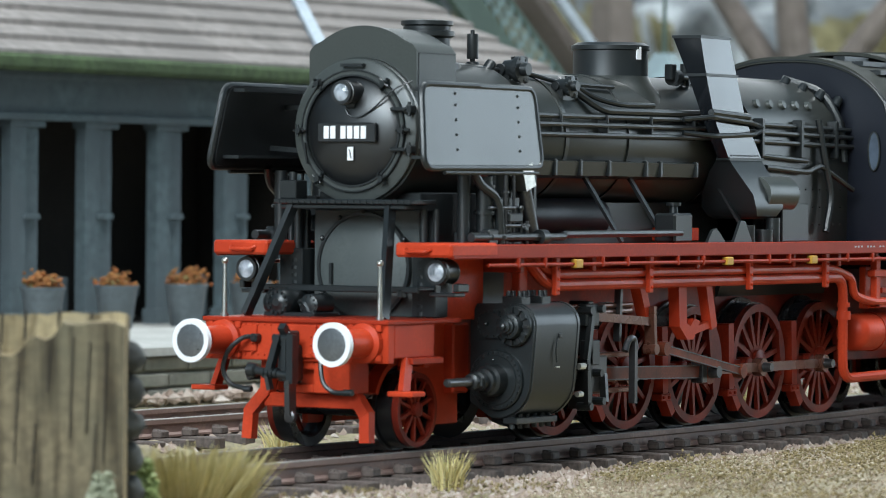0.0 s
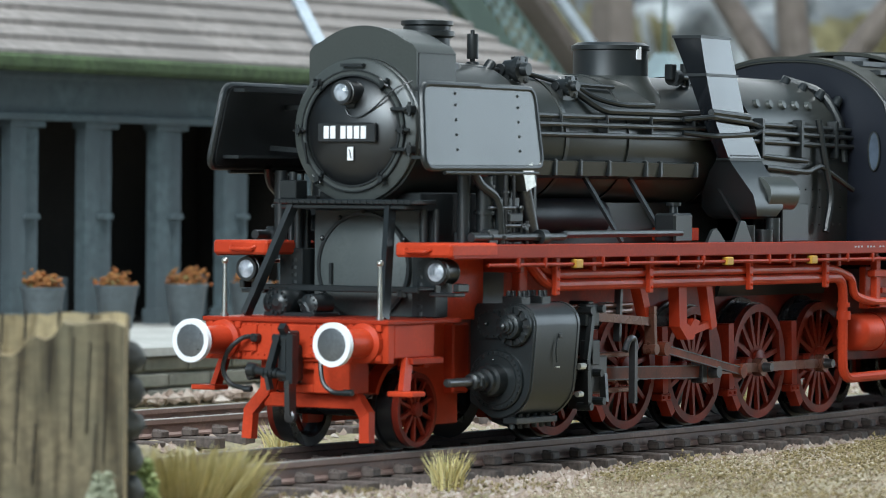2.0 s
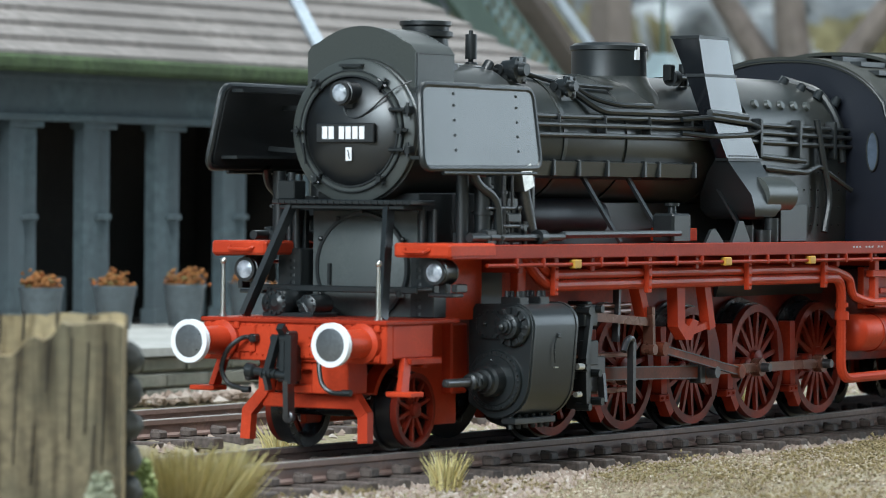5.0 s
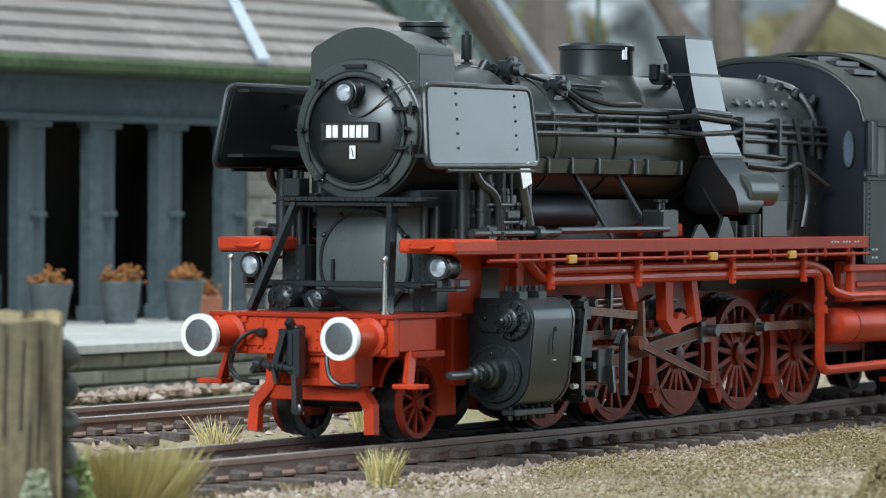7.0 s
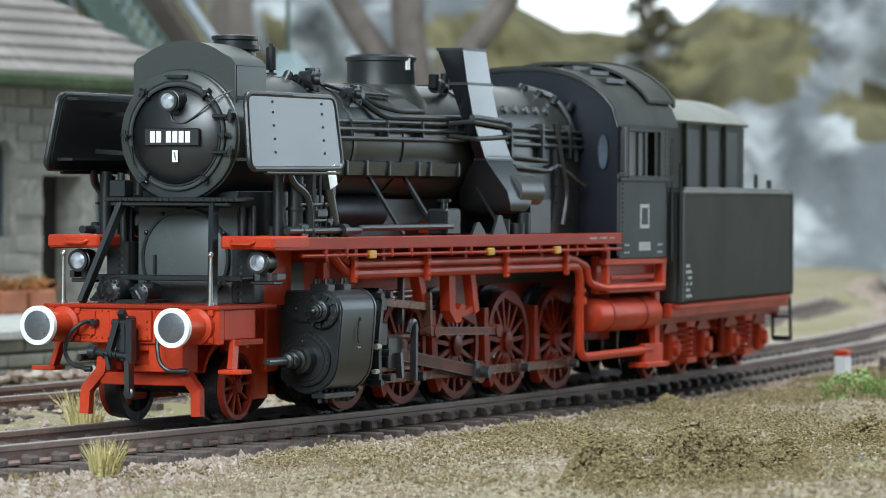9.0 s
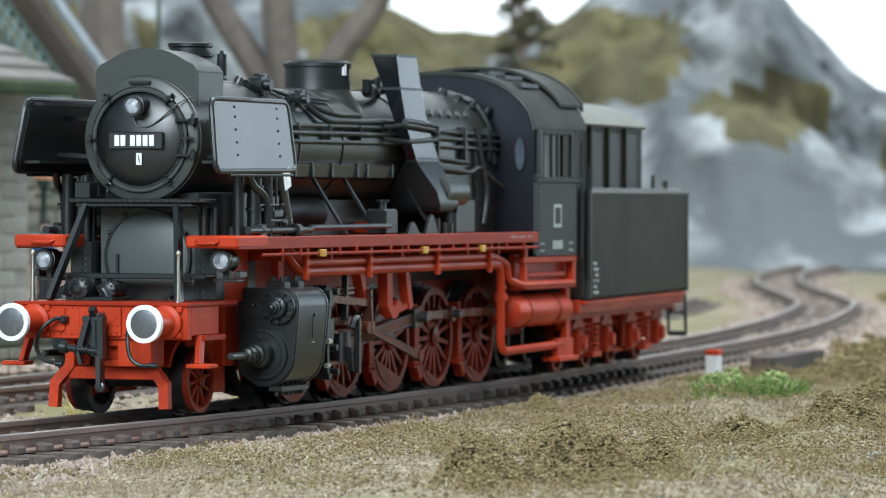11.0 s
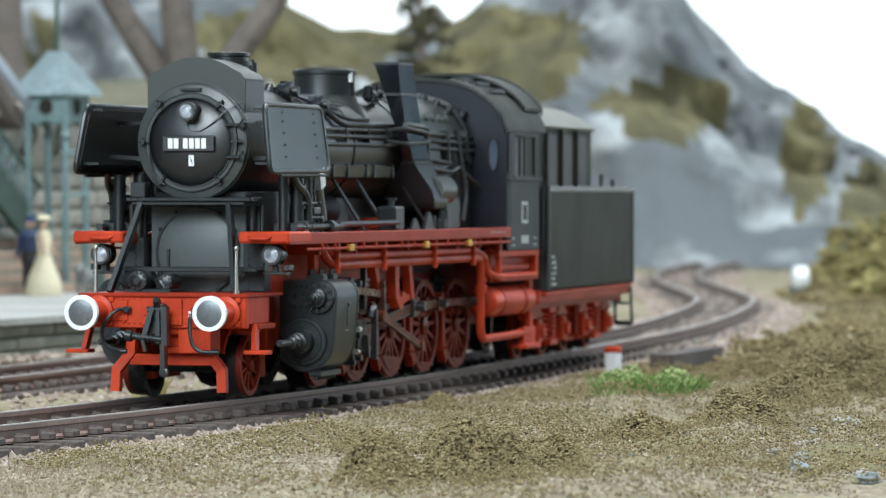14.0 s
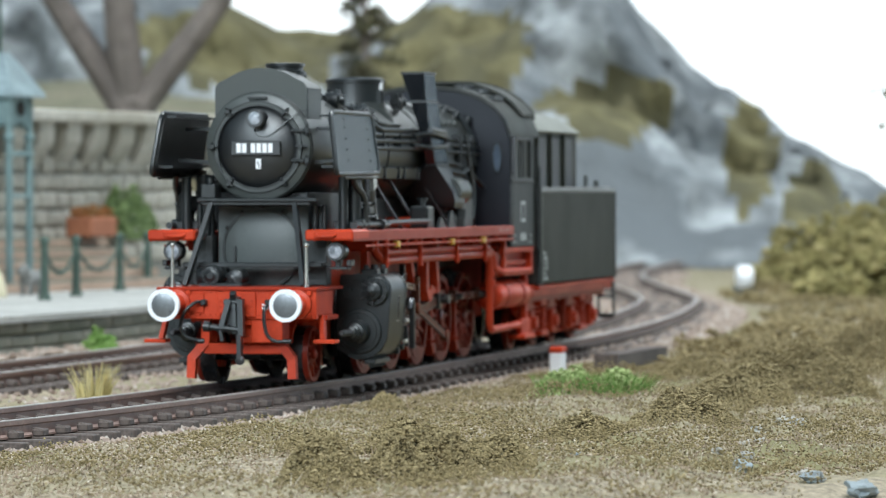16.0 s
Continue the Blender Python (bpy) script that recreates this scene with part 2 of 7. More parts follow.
def wheel_mesh(r, spokes, weight, crank):
    """The face, rim, spokes and hub of one wheel in the plane y = 0, outward to -y."""
    bm = bmesh.new()
    ring(bm, (0, 1.2, 0), (0, -1, 0), r * 0.865, r, 1.3, 40)
    turned(bm, (0, 1.4, 0), (0, -1, 0), [(0, r * 0.20), (1.7, r * 0.20), (1.9, r * 0.13)], 20)
    if crank:
        c = math.radians(crank)
        turned(bm, (math.cos(c) * THROW * 0.95, 1.2, math.sin(c) * THROW * 0.95), (0, -1, 0), [(0, 1.3), (1.7, 1.3), (1.85, 1.1)], 16)
        if weight:
            a0, a1 = crank + 180 - weight, crank + 180 + weight
            seg = arc(0, 0, r * 0.88, a0, a1, 10)
            prism(bm, seg, "y", -0.25, 0.9)
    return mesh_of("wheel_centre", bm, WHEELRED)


SPOKES = {}


def spoke_mesh(r, sign):
    if (r, sign) not in SPOKES:
        bm = bmesh.new()
        loft(bm, [[(x, -0.5 * sign + dy, dz) for dy, dz in ((-0.28, -w), (0.28, -w), (0.28, w), (-0.28, w))] for x, w in ((r * 0.15, 0.42 * r / 8), (r * 0.88, 0.28 * r / 8))])
        SPOKES[r, sign] = mesh_of("spoke", bm, WHEELRED)
    return SPOKES[r, sign]


def tyre_mesh(r):
    bm = bmesh.new()
    ring(bm, (0, 3.0, 0), (0, -1, 0), r * 0.86, r * 1.035, 2.2, 40)
    ring(bm, (0, 3.4, 0), (0, -1, 0), r * 0.86, r * 1.11, 0.5, 40)
    return mesh_of("tyre", bm, TYRE)


def wheel(name, r, x, z, side, spokes, weight, crank, parent):
    w = new(name)
    w.parent = parent
    face = new("wheel_centre", wheel_mesh(r, spokes, weight, crank))
    tyre = new("tyre", tyre_mesh(r))
    tyre["label"] = "dark steel tyre with a flange"
    for o in (face, tyre):
        o.parent = w
    sign = -1 if side < 0 else 1
    for i in range(spokes):
        o = new("spoke", spoke_mesh(r, sign))
        o.parent = w
        o.matrix_basis = pose(0, 0, 0, 0, 360 * (i + 0.5) / spokes, 0)
    base = pose(x * MM, -9.4 * MM, z * MM) if side < 0 else pose(x * MM, 9.4 * MM, z * MM) @ Matrix.Diagonal((1, -1, 1, 1))
    if side > 0:
        for o in (face, tyre):
            o.data.transform(Matrix.Diagonal((1, -1, 1, 1)))
            o.data.flip_normals()
        base = pose(x * MM, 9.4 * MM, z * MM)
    w.matrix_basis = base
    return w, (x, 9.4 * side, z)


engine_wheels = []
for s in (-1, 1):
    engine_wheels.append((*wheel("leading_wheel", 4.55, 20.2, 4.6, s, 10, 0, 0, engine), 4.8))
    for i, x in enumerate(DRIVERS):
        engine_wheels.append((*wheel("driving_wheel", 7.95, x, AXLE_Z, s, 15, 50 if i == 2 else 28, START_ANGLE if s < 0 else START_ANGLE + 90, engine), TREAD))

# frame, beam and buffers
# The frame wears the darker wheel red: shade behind the spokes as colour.
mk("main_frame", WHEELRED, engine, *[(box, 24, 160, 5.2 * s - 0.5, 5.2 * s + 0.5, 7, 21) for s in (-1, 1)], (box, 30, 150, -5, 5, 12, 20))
for x, z, r in [(x, AXLE_Z, 1.3) for x in DRIVERS] + [(20.2, 4.6, 1.1)]:
    mk("axle", TYRE, engine, (cyl, (x, -8, z), (x, 8, z), r))
beam = mk("buffer_beam", RED, engine, (box, 7.6, 9, -13.2, 13.2, 10.6, 15.3))
mk("beam_web", RED, beam, (box, 8.2, 12.5, -7.4, -2.2, 6.8, 10.8), (box, 8.2, 12.5, -2.2, 0.4, 9.6, 10.8), (box, 8.2, 12.5, -2.2, 0.4, 6.8, 7.8), (box, 9.4, 12.5, -2.2, 0.4, 7.6, 9.8))
mk("beam_plate", RED, beam, (box, 7.1, 7.7, -3.2, 3.2, 11.0, 15.0))
for s in (-1, 1):
    mk("beam_side", RED, beam, (box, 9, 18, 12.4 * s, 13.2 * s, 11.2, 15.2))
    mk("beam_plate", RED, beam, (box, 7.3, 7.7, 5.5 * s, 8.2 * s, 11.6, 14.8))
mk("deck", DARKRED, engine, (box, 7.2, 24, -13.4, 13.4, 15.2, 15.75), (box, 12, 19, -13.9, -12.6, 10.4, 11.2), (box, 12, 19, 12.6, 13.9, 10.4, 11.2))
mk("deck_tread", WHEELRED, engine, *[(ball, (8 + i * 0.8, -8 + j * 0.85, 15.72), 0.16, 6) for i in range(7) for j in range(20)])
bm = bmesh.new()
for y in [-12.6 + 0.9 * i for i in range(29)]:
    ball(bm, (7.55, y, 14.9), 0.15, 6)
    if abs(y) < 9:
        ball(bm, (7.05 if abs(y) < 3 else 7.5, y, 11.3), 0.15, 6)
for z in (11.6, 12.6, 13.6):
    for y in (-12.4, -6, 2.6, -2.6, 6, 12.4):
        ball(bm, (7.2 if abs(y) > 3 else 7.0, y, z), 0.17, 6)
part("rivet_row", bm, RED, engine)
for s in (-1, 1):
    b = mk("buffer", RED, engine, (turned, (0.9, 10.1 * s, 13), (1, 0, 0), [(0, 1.2), (1.5, 1.25), (1.6, 1.65), (5.6, 1.75), (5.8, 2.4), (6.6, 2.4)]), *[(box, 7.0, 7.5, 10.1 * s + dy - .4, 10.1 * s + dy + .4, 13 + dz - .4, 13 + dz + .4) for dy in (-2, 2) for dz in (-1.8, 1.8)])
    mk("buffer_rim", WHITE, b, (ring, (0.0, 10.1 * s, 13), (1, 0, 0), 1.98, 2.62, 0.75, 36), label="white painted rim")
    mk("buffer_face", BUFFACE, b, (turned, (-0.05, 10.1 * s, 13), (1, 0, 0), [(0, 1.2), (0.12, 2.0), (0.9, 2.0)], 36), label="dark turned steel buffer face")
    mk("marker_post", STEEL, engine, (cyl, (8.8, 11.2 * s, 15.6), (8.8, 11.2 * s, 22.2), 0.34, 0.22, 12), (ball, (8.8, 11.2 * s, 22.5), 0.42), (cyl, (8.8, 11.2 * s, 15.6), (8.8, 11.2 * s, 16.1), 0.5, 0.5, 12), label="polished metal marker post")
    mk("brake_hose", BLACK, engine, (tube, [(7.4, 5.4 * s, 13.3), (6.2, 6.4 * s, 13.5), (5.2, 8.2 * s, 12.0), (5.0, 8.9 * s, 9.4), (5.2, 7.9 * s, 7.6), (5.4, 5.6 * s, 7.2)] if s > 0 else [(7.4, -4.9, 12.6), (6.2, -4.9, 12.4), (5.2, -5.1, 10.4), (5.1, -5.6, 8.1), (5.3, -6.8, 7.1), (5.5, -9.2, 7.1)], 0.3, 8, 2.0), (box, 6.4, 7.7, s * 5.4 - 0.5, s * 5.4 + 0.5, 12.8, 13.8, 0.2), (cyl, (5.4, 5.9 * s if s > 0 else -8.4, 7.15), (5.5, 4.9 * s if s > 0 else -9.6, 7.15), 0.4))
    mk("shunter_step", RED, engine, (bar, (12, 13.1 * s, 11), (10.5, 13.6 * s, 7.1), 0.7, 1.5, (1, 0, 0)), (box, 8.6, 11.6, 12.4 * s, 16 * s, 6.7, 7.3))
    mk("rail_guard", RED, engine, (bar, (11, 6.0 * s, 10.5), (11, 6.2 * s, 6.6), 1.4, 1.5, (1, 0, 0)), (bar, (11, 6.2 * s, 6.8), (10.6, 8.4 * s, 4.2), 1.4, 1.5, (1, 0, 0)), (bar, (10.6, 8.35 * s, 4.6), (10.4, 8.5 * s, 0.9), 1.4, 1.3, (1, 0, 0)))
mk("guard_beam", RED, engine, (box, 10.6, 11.6, -6.5, 6.5, 4.9, 6.6), (box, 11, 13.4, -4, 0.6, 5.4, 8))
h = empty("coupling")
h.parent = engine
mk("hook", BLACK, h, (box, 5.3, 7.6, -1.3, 1.2, 8.2, 12.6, 0.3), (box, 4.9, 7.7, -0.9, 0.7, 12.3, 14.3, 0.25), (bar, (5.2, -0.2, 14.0), (4.3, -0.2, 14.9), 0.9, 0.9), (cyl, (5.0, -1.9, 13.4), (5.0, 1.4, 13.4), 0.5, 0.5, 12))
mk("shackle", BLACK, h, (bar, (4.8, 0.5, 13.8), (4.5, 1.7, 9.4), 0.8, 1.0, (1, 0, 0)), (bar, (4.8, -1.4, 13.8), (4.5, -1.6, 8.0), 0.9, 1.3, (1, 0, 0)), (bar, (4.9, -0.3, 13.4), (4.6, -0.5, 8.4), 0.6, 0.7, (1, 0, 0)), (cyl, (4.5, -1.8, 8.9), (4.5, 4.0, 9.5), 0.52, 0.52, 14), (turned, (4.5, 3.5, 9.45), (0, 1, 0.1), [(0, 0.6), (0.2, 0.85), (1.1, 0.9), (1.3, 0.5)], 16), *[(ring, (4.5, y, 9.2), (0, 1, 0.1), 0.4, 0.66, 0.25, 14) for y in (0.4, 1.0, 1.6, 2.2)])
mk("link", STEELD, h, (bar, (4.5, -1.3, 8.4), (4.7, -1.3, 4.2), 0.7, 1.5, (1, 0, 0)), (turned, (4.3, -1.3, 4.1), (1, 0, 0), [(0, 0.6), (0.1, 0.75), (0.7, 0.75)], 16), (bar, (4.4, 1.9, 9.0), (4.5, 1.5, 7.2), 0.5, 0.9, (1, 0, 0)))
mk("buffer_beam_lettering", WHITE, engine, *[(box, 7.0, 7.07, -6.9 + 0.55 * i, -6.5 + 0.55 * i, z, z + 0.32, 0) for i in range(5) for z in (12.2, 12.8) if (i, z) != (2, 12.2)], label="small white lettering as plain bars")

# smokebox, boiler and top
mk("smokebox", BOILER, engine, (turned, (21, 0, 38.5), (1, 0, 0), [(0, 8.6), (0.25, 9.05), (26, 9.05), (26.2, 8.8)], 56))
mk("smokebox_ring", RINGBLACK, engine, (turned, (20.2, 0, 38.5), (1, 0, 0), [(0, 8.55), (0.2, 8.85), (1.0, 8.85)], 56))
d = mk("smokebox_door", GLOSS, engine, (turned, (18.6, 0, 38.5), (1, 0, 0), [(0, 0.02), (0.05, 1.6), (0.27, 3.4), (0.62, 4.8), (1.05, 5.9), (1.4, 6.5), (1.65, 6.75), (1.9, 6.85)], 64), label="domed glossy black smokebox door")
mk("door_ring", RINGBLACK, d, (ring, (19.85, 0, 38.5), (1, 0, 0), 6.75, 7.5, 0.45, 64))
mk("door_bead", BLACK, d, (ring, (19.62, 0, 38.5), (1, 0, 0), 6.68, 6.9, 0.4, 64), (ring, (19.7, 0, 38.5), (1, 0, 0), 7.36, 7.52, 0.4, 64))
for a in (50, 130, 180, 232, 308, 0):
    c, sn = math.cos(radians(a)), math.sin(radians(a))
    p = lambda r, x=19.6: (x, -c * r, 38.5 + sn * r)
    mk("door_clamp", BLACK, d, (bar, p(6.5), p(8.2), 0.3, 0.5, (1, 0, 0)), (cyl, p(7.5, 18.8), p(7.5, 19.9), 0.36, 0.42, 10), *[(ball, p(7.5 + k, 19.2), 0.2, 6) for k in (-0.75, 0.7)], (cyl, (19.1, p(7.6)[1] + sn * 0.75, p(7.6)[2] + c * 0.75), (19.1, p(7.6)[1] - sn * 0.75, p(7.6)[2] - c * 0.75), 0.16, 0.16, 8))
for z in (41.1, 36.2):
    mk("hinge", BLACK, d, (box, 18.9, 19.5, -8.2, -5.9, z - 0.24, z + 0.24), (box, 19.1, 20.4, -8.9, -8.1, z - 0.5, z + 0.5), (cyl, (19.3, -8.5, z - 0.9), (19.3, -8.5, z + 0.9), 0.22, 0.22, 8))
mk("grab_rail", BLACK, d, (bar, (19.5, -1.6, 46.55), (19.5, 1.6, 46.55), 0.24, 0.32), *[(box, 19.5, 20.4, y - 0.15, y + 0.15, 46.4, 46.7, 0) for y in (-1.45, 1.45)], (bar, (19.0, 6.05, 34.4), (19.0, 6.5, 37.0), 0.22, 0.3, (1, 0, 0)), (cyl, (18.9, -7.6, 38.6), (20.2, -7.6, 38.6), 0.3, 0.3, 8), (bar, (19.2, -8.6, 38.6), (19.2, -6.8, 38.6), 0.22, 0.3))
mk("lamp_cable", BLACK, d, (tube, [(18.5, 0.2, 41.4), (18.5, -0.1, 40.4), (18.6, -1.7, 40.0), (18.8, -3.4, 41), (19.3, -6.4, 43.7), (20.4, -8.4, 44.6)], 0.12, 6, 1.0))
mk("number_plate", GLOSS, engine, (box, 18.15, 18.75, -4.35, 4.05, 37.05, 39.45), label="black plate with white bars")
mk("plate_figures", WHITE, engine, *[(box, 18.08, 18.16, y, y + 0.74, 37.5, 39.05, 0) for y in (2.35, 1.4, -0.1, -1.08, -2.06, -3.04)], label="white figures as plain bars")
mk("warning_plate", WHITE, engine, (box, 18.5, 18.62, -0.95, -0.1, 34.85, 36.5, 0), label="small white warning plate")
mk("warning_bolt", BLACK, engine, (bar, (18.47, -0.4, 36.2), (18.47, -0.62, 35.6), 0.05, 0.12, (0, 1, 0)), (bar, (18.47, -0.5, 35.7), (18.47, -0.7, 35.1), 0.05, 0.12, (0, 1, 0)))


def headlamp(x, y, z, r, bracket):
    l = mk("headlamp", GLOSS, engine, (turned, (x + 0.25, y, z), (1, 0, 0), [(0, r * 0.86), (0, r), (0.5, r), (0.55, r * 1.08), (1.0, r * 1.08), (1.1, r * 0.95), (2.6, r * 0.95), (2.9, r * 1.05), (3.3, r * 1.0), (3.6, r * 0.5)], 28), *bracket, label="black headlamp with a pale lens")
    mk("lens", PALELENS, l, (turned, (x - 0.05, y, z), (1, 0, 0), [(0, 0.1), (0.12, r * 0.5), (0.4, r * 0.88), (0.9, r * 0.88)], 24), label="opaque lens with a pale glassy sheen painted on")
    mk("reflector", CHROME, l, (turned, (x + 0.95, y, z), (1, 0, 0), [(0, r * 0.88), (0.3, r * 0.5), (0.4, 0.1)], 24))


headlamp(16.2, -0.45, 43.1, 1.42, [(box, 18.6, 20.5, -1.05, 0.15, 41.2, 43)])
for s in (-1, 1):
    headlamp(16.9, 13.8 * s, 21.4, 1.5, [(box, 19, 20.4, 13.8 * s - 0.5, 13.8 * s + 0.5, 18.6, 20.4), (box, 18.6, 21.2, 13.8 * s - 1.8, 13.8 * s + 1.8, 18.4, 18.9), (box, 18.8, 21.4, 15.2 * s, 16 * s, 19, 20)])
arch = [(-7.8, 41)] + [(-7.8, 48.2)] + [(-7.2, 49.0)] + arc(0, 40.6, 10.75, 131, 49, 12)[1:-1] + [(7.2, 49.0), (7.8, 48.2), (7.8, 41)]
mk("chimney_casing", OLIVE, engine, (prism, arch, "x", 22.2, 31.2), *[(prism, [(y * 1.004, 40.6 + (z - 40.6) * 1.012) for y, z in arch], "x", 22.0, 22.35)])
mk("casing_rivets", OLIVE, engine, *[(ball, (x, y, 40.6 + math.sqrt(max(0, 10.75 ** 2 - y * y))), 0.09, 6) for x in (22.8, 30.6) for y in [-6.5 + 0.65 * i for i in range(21)]])
mk("casing_seam", BLACK, engine, (box, 22.6, 31.0, -7.9, -7.75, 48.0, 48.16), (box, 22.4, 22.6, -7.9, -7.75, 42, 48.1), label="dark seam on the casing")
mk("chimney", BLACK, engine, (turned, (36.9, 0, 44), (0, 0, 1), [(0, 4.6), (3.2, 4.2), (3.9, 3.0), (6.4, 2.9), (6.7, 3.5), (7.3, 3.5), (7.4, 3.0), (7.9, 3.0), (8.1, 3.3), (8.6, 3.3), (8.7, 2.6), (6, 2.5)], 32))
mk("boiler", BOILER, engine, (turned, (46, 0, 38.2), (1, 0, 0), [(0, 8.4), (0.3, 8.55), (30, 8.65), (60, 9.1), (92, 9.6)], 56))
for x, r in ((57, 8.66), (73.5, 8.76), (99, 9.1), (104.5, 9.3)):
    mk("boiler_band", BOILER, engine, (turned, (x, 0, 38.2), (1, 0, 0), [(0, r - 0.1), (0.02, r + 0.1), (0.9, r + 0.1), (0.92, r - 0.1)], 56))
fire = [(-9.8, 24.5), (-9.9, 38)] + arc(0, 38, 9.9, 170, 10, 16) + [(9.9, 38), (9.8, 24.5)]
mk("firebox", BOILER, engine, (prism, fire, "x", 107, 138), (prism, [(y * 1.02, z) for y, z in fire], "x", 107, 107.8))
mk("washout_plug", OLIVE, engine, *[(cyl, (x, s * 9.9 * math.cos(radians(a)), 38 + 9.9 * math.sin(radians(a))), (x, s * 10.5 * math.cos(radians(a)), 38 + 10.2 * math.sin(radians(a))), 0.75, 0.55, 16) for x in (111, 115, 119, 123, 127) for a in (36,) for s in (-1, 1)])
mk("stay_bolts", BLACK, engine, *[(ball, (x, -9.9, z), 0.16, 6) for x in [110 + 2.2 * i for i in range(12)] for z in (27, 29.5, 32, 34.5)])
dome = mk("steam_dome", BLACK, engine, (turned, (84, 0, 42), (0, 0, 1), [(0, 5.6), (3.2, 5.3), (4.2, 5.12), (8.4, 5.1), (8.55, 5.35), (9.1, 5.35), (9.25, 5.0), (9.5, 4.6), (9.6, 0.05)], 40))
mk("dome_saddle", BOILER, engine, (turned, (84, 0, 38.2), (0, 0, 1), [(3, 8.0), (6.4, 6.7), (7.6, 5.7), (8.8, 5.15)], 40))
mk("dome_label", WHITE, dome, (bar, (82.72, -5.05, 49.2), (82.72, -5.05, 50.9), 0.25, 0.8, (0.97, -0.25, 0)), label="small white plate")
mk("ash_pan", BLACK, engine, (prism, [(-8.5, 24.8), (-6, 17), (6, 17), (8.5, 24.8)], "x", 104, 137), (box, 46, 108, -4.5, 4.5, 20, 30))
mk("smokebox_saddle", BLACK, engine, (box, 23.8, 44, -7.4, 7.4, 15.6, 31))
mk("saddle_front", FRONTGREY, engine, (box, 23.2, 23.8, -7.7, 7.7, 15.7, 28.8))
mk("cover_bead", BLACK, engine, (ring, (22.35, 0, 21.8), (1, 0, 0), 6.35, 6.75, 0.5, 56), label="dark rim of the inspection cover")
cover = mk("front_cover", FRONTGREY, engine, (turned, (22.6, 0, 21.8), (1, 0, 0), [(0, 6.4), (0.15, 6.65), (0.7, 6.65)], 48), label="round grey-black inspection cover")
mk("cover_grip", BLACK, cover, (bar, (22.3, 4.6, 19.6), (22.3, 4.6, 22.2), 0.35, 0.45, (1, 0, 0)), *[(ball, (22.4, 6.9 * math.cos(radians(a)), 21.8 + 6.9 * math.sin(radians(a))), 0.36, 8) for a in (30, 60, 90, 120, 150, 210, 240, 270, 300, 330)])
mk("front_step", BLACK, engine, (box, 16.4, 22, -10.9, 9.3, 29.5, 30.1), (box, 16.9, 21.6, -9.6, 8.6, 28.9, 29.5), *[(box, 16.3, 16.5, -10.6 + 0.9 * i, -10.3 + 0.9 * i, 29.55, 30.0, 0) for i in range(22)], (box, 17, 19.6, 6.4, 8.8, 30.1, 32.4), (cyl, (18.2, 7.6, 32.4), (18.2, 7.6, 33.4), 0.5))
mk("lower_shelf", BLACK, engine, (box, 16.6, 20.4, -11.6, 11.6, 19.1, 19.5), (box, 16.4, 16.8, -11.8, 11.8, 18.8, 19.6), *[(box, 16.2, 17.2, y, y + 0.7, 18.2, 19.2) for y in (-9.6, 9.2)])
for s in (-1, 1):
    mk("front_strut", BLACK, engine, (bar, (17.6, 7.0 * s, 29.6), (11.6, 10.0 * s, 15.8), 0.7, 1.5, (1, 0, 0)))
    mk("bracket", BLACK, engine, (box, 21, 24, 8 * s, 11.4 * s, 15.8, 24), (cyl, (21.8, 9.2 * s, 16), (21.8, 9.2 * s, 29), 0.5), (cyl, (22.4, 10.6 * s, 16), (22.4, 10.6 * s, 29), 0.4), *[(ring, (21.8, 9.2 * s, 16 + 0.9 * i), (0, 0, 1), 0.4, 0.9, 0.4, 12) for i in range(8)])
mk("turbo_pump", BLACK, engine, (turned, (12.0, 5.9, 17.5), (1, 0, 0), [(0, 0.5), (0.3, 0.9), (0.35, 1.5), (0.9, 1.75), (2.2, 1.8), (3.2, 1.5), (5.5, 1.5)], 24), (turned, (14.5, 8.6, 17.4), (0, -1, 0), [(0, 1.2), (0.5, 1.5), (2.4, 1.5), (2.6, 1.2)], 20), (turned, (13.2, 2.0, 17.2), (1, 0, 0), [(0, 0.9), (0.2, 1.3), (1.0, 1.35), (4, 1.35)], 20), (box, 12.5, 18, 0.6, 8, 15.7, 16.3), (tube, [(14, 3.6, 17.5), (13.4, 2.6, 17.6), (13.6, 1.6, 16)], 0.4, 8, 0.8))
mk("pump_bolts", BLACK, engine, *[(cyl, (12.1, 5.9 + 1.3 * math.cos(0.52 * k), 17.5 + 1.3 * math.sin(0.52 * k)), (12.5, 5.9 + 1.3 * math.cos(0.52 * k), 17.5 + 1.3 * math.sin(0.52 * k)), 0.2, 0.2, 6) for k in range(12)], *[(cyl, (13.1, 2.0 + 1.05 * math.cos(0.63 * k), 17.2 + 1.05 * math.sin(0.63 * k)), (13.4, 2.0 + 1.05 * math.cos(0.63 * k), 17.2 + 1.05 * math.sin(0.63 * k)), 0.16, 0.16, 6) for k in range(10)])

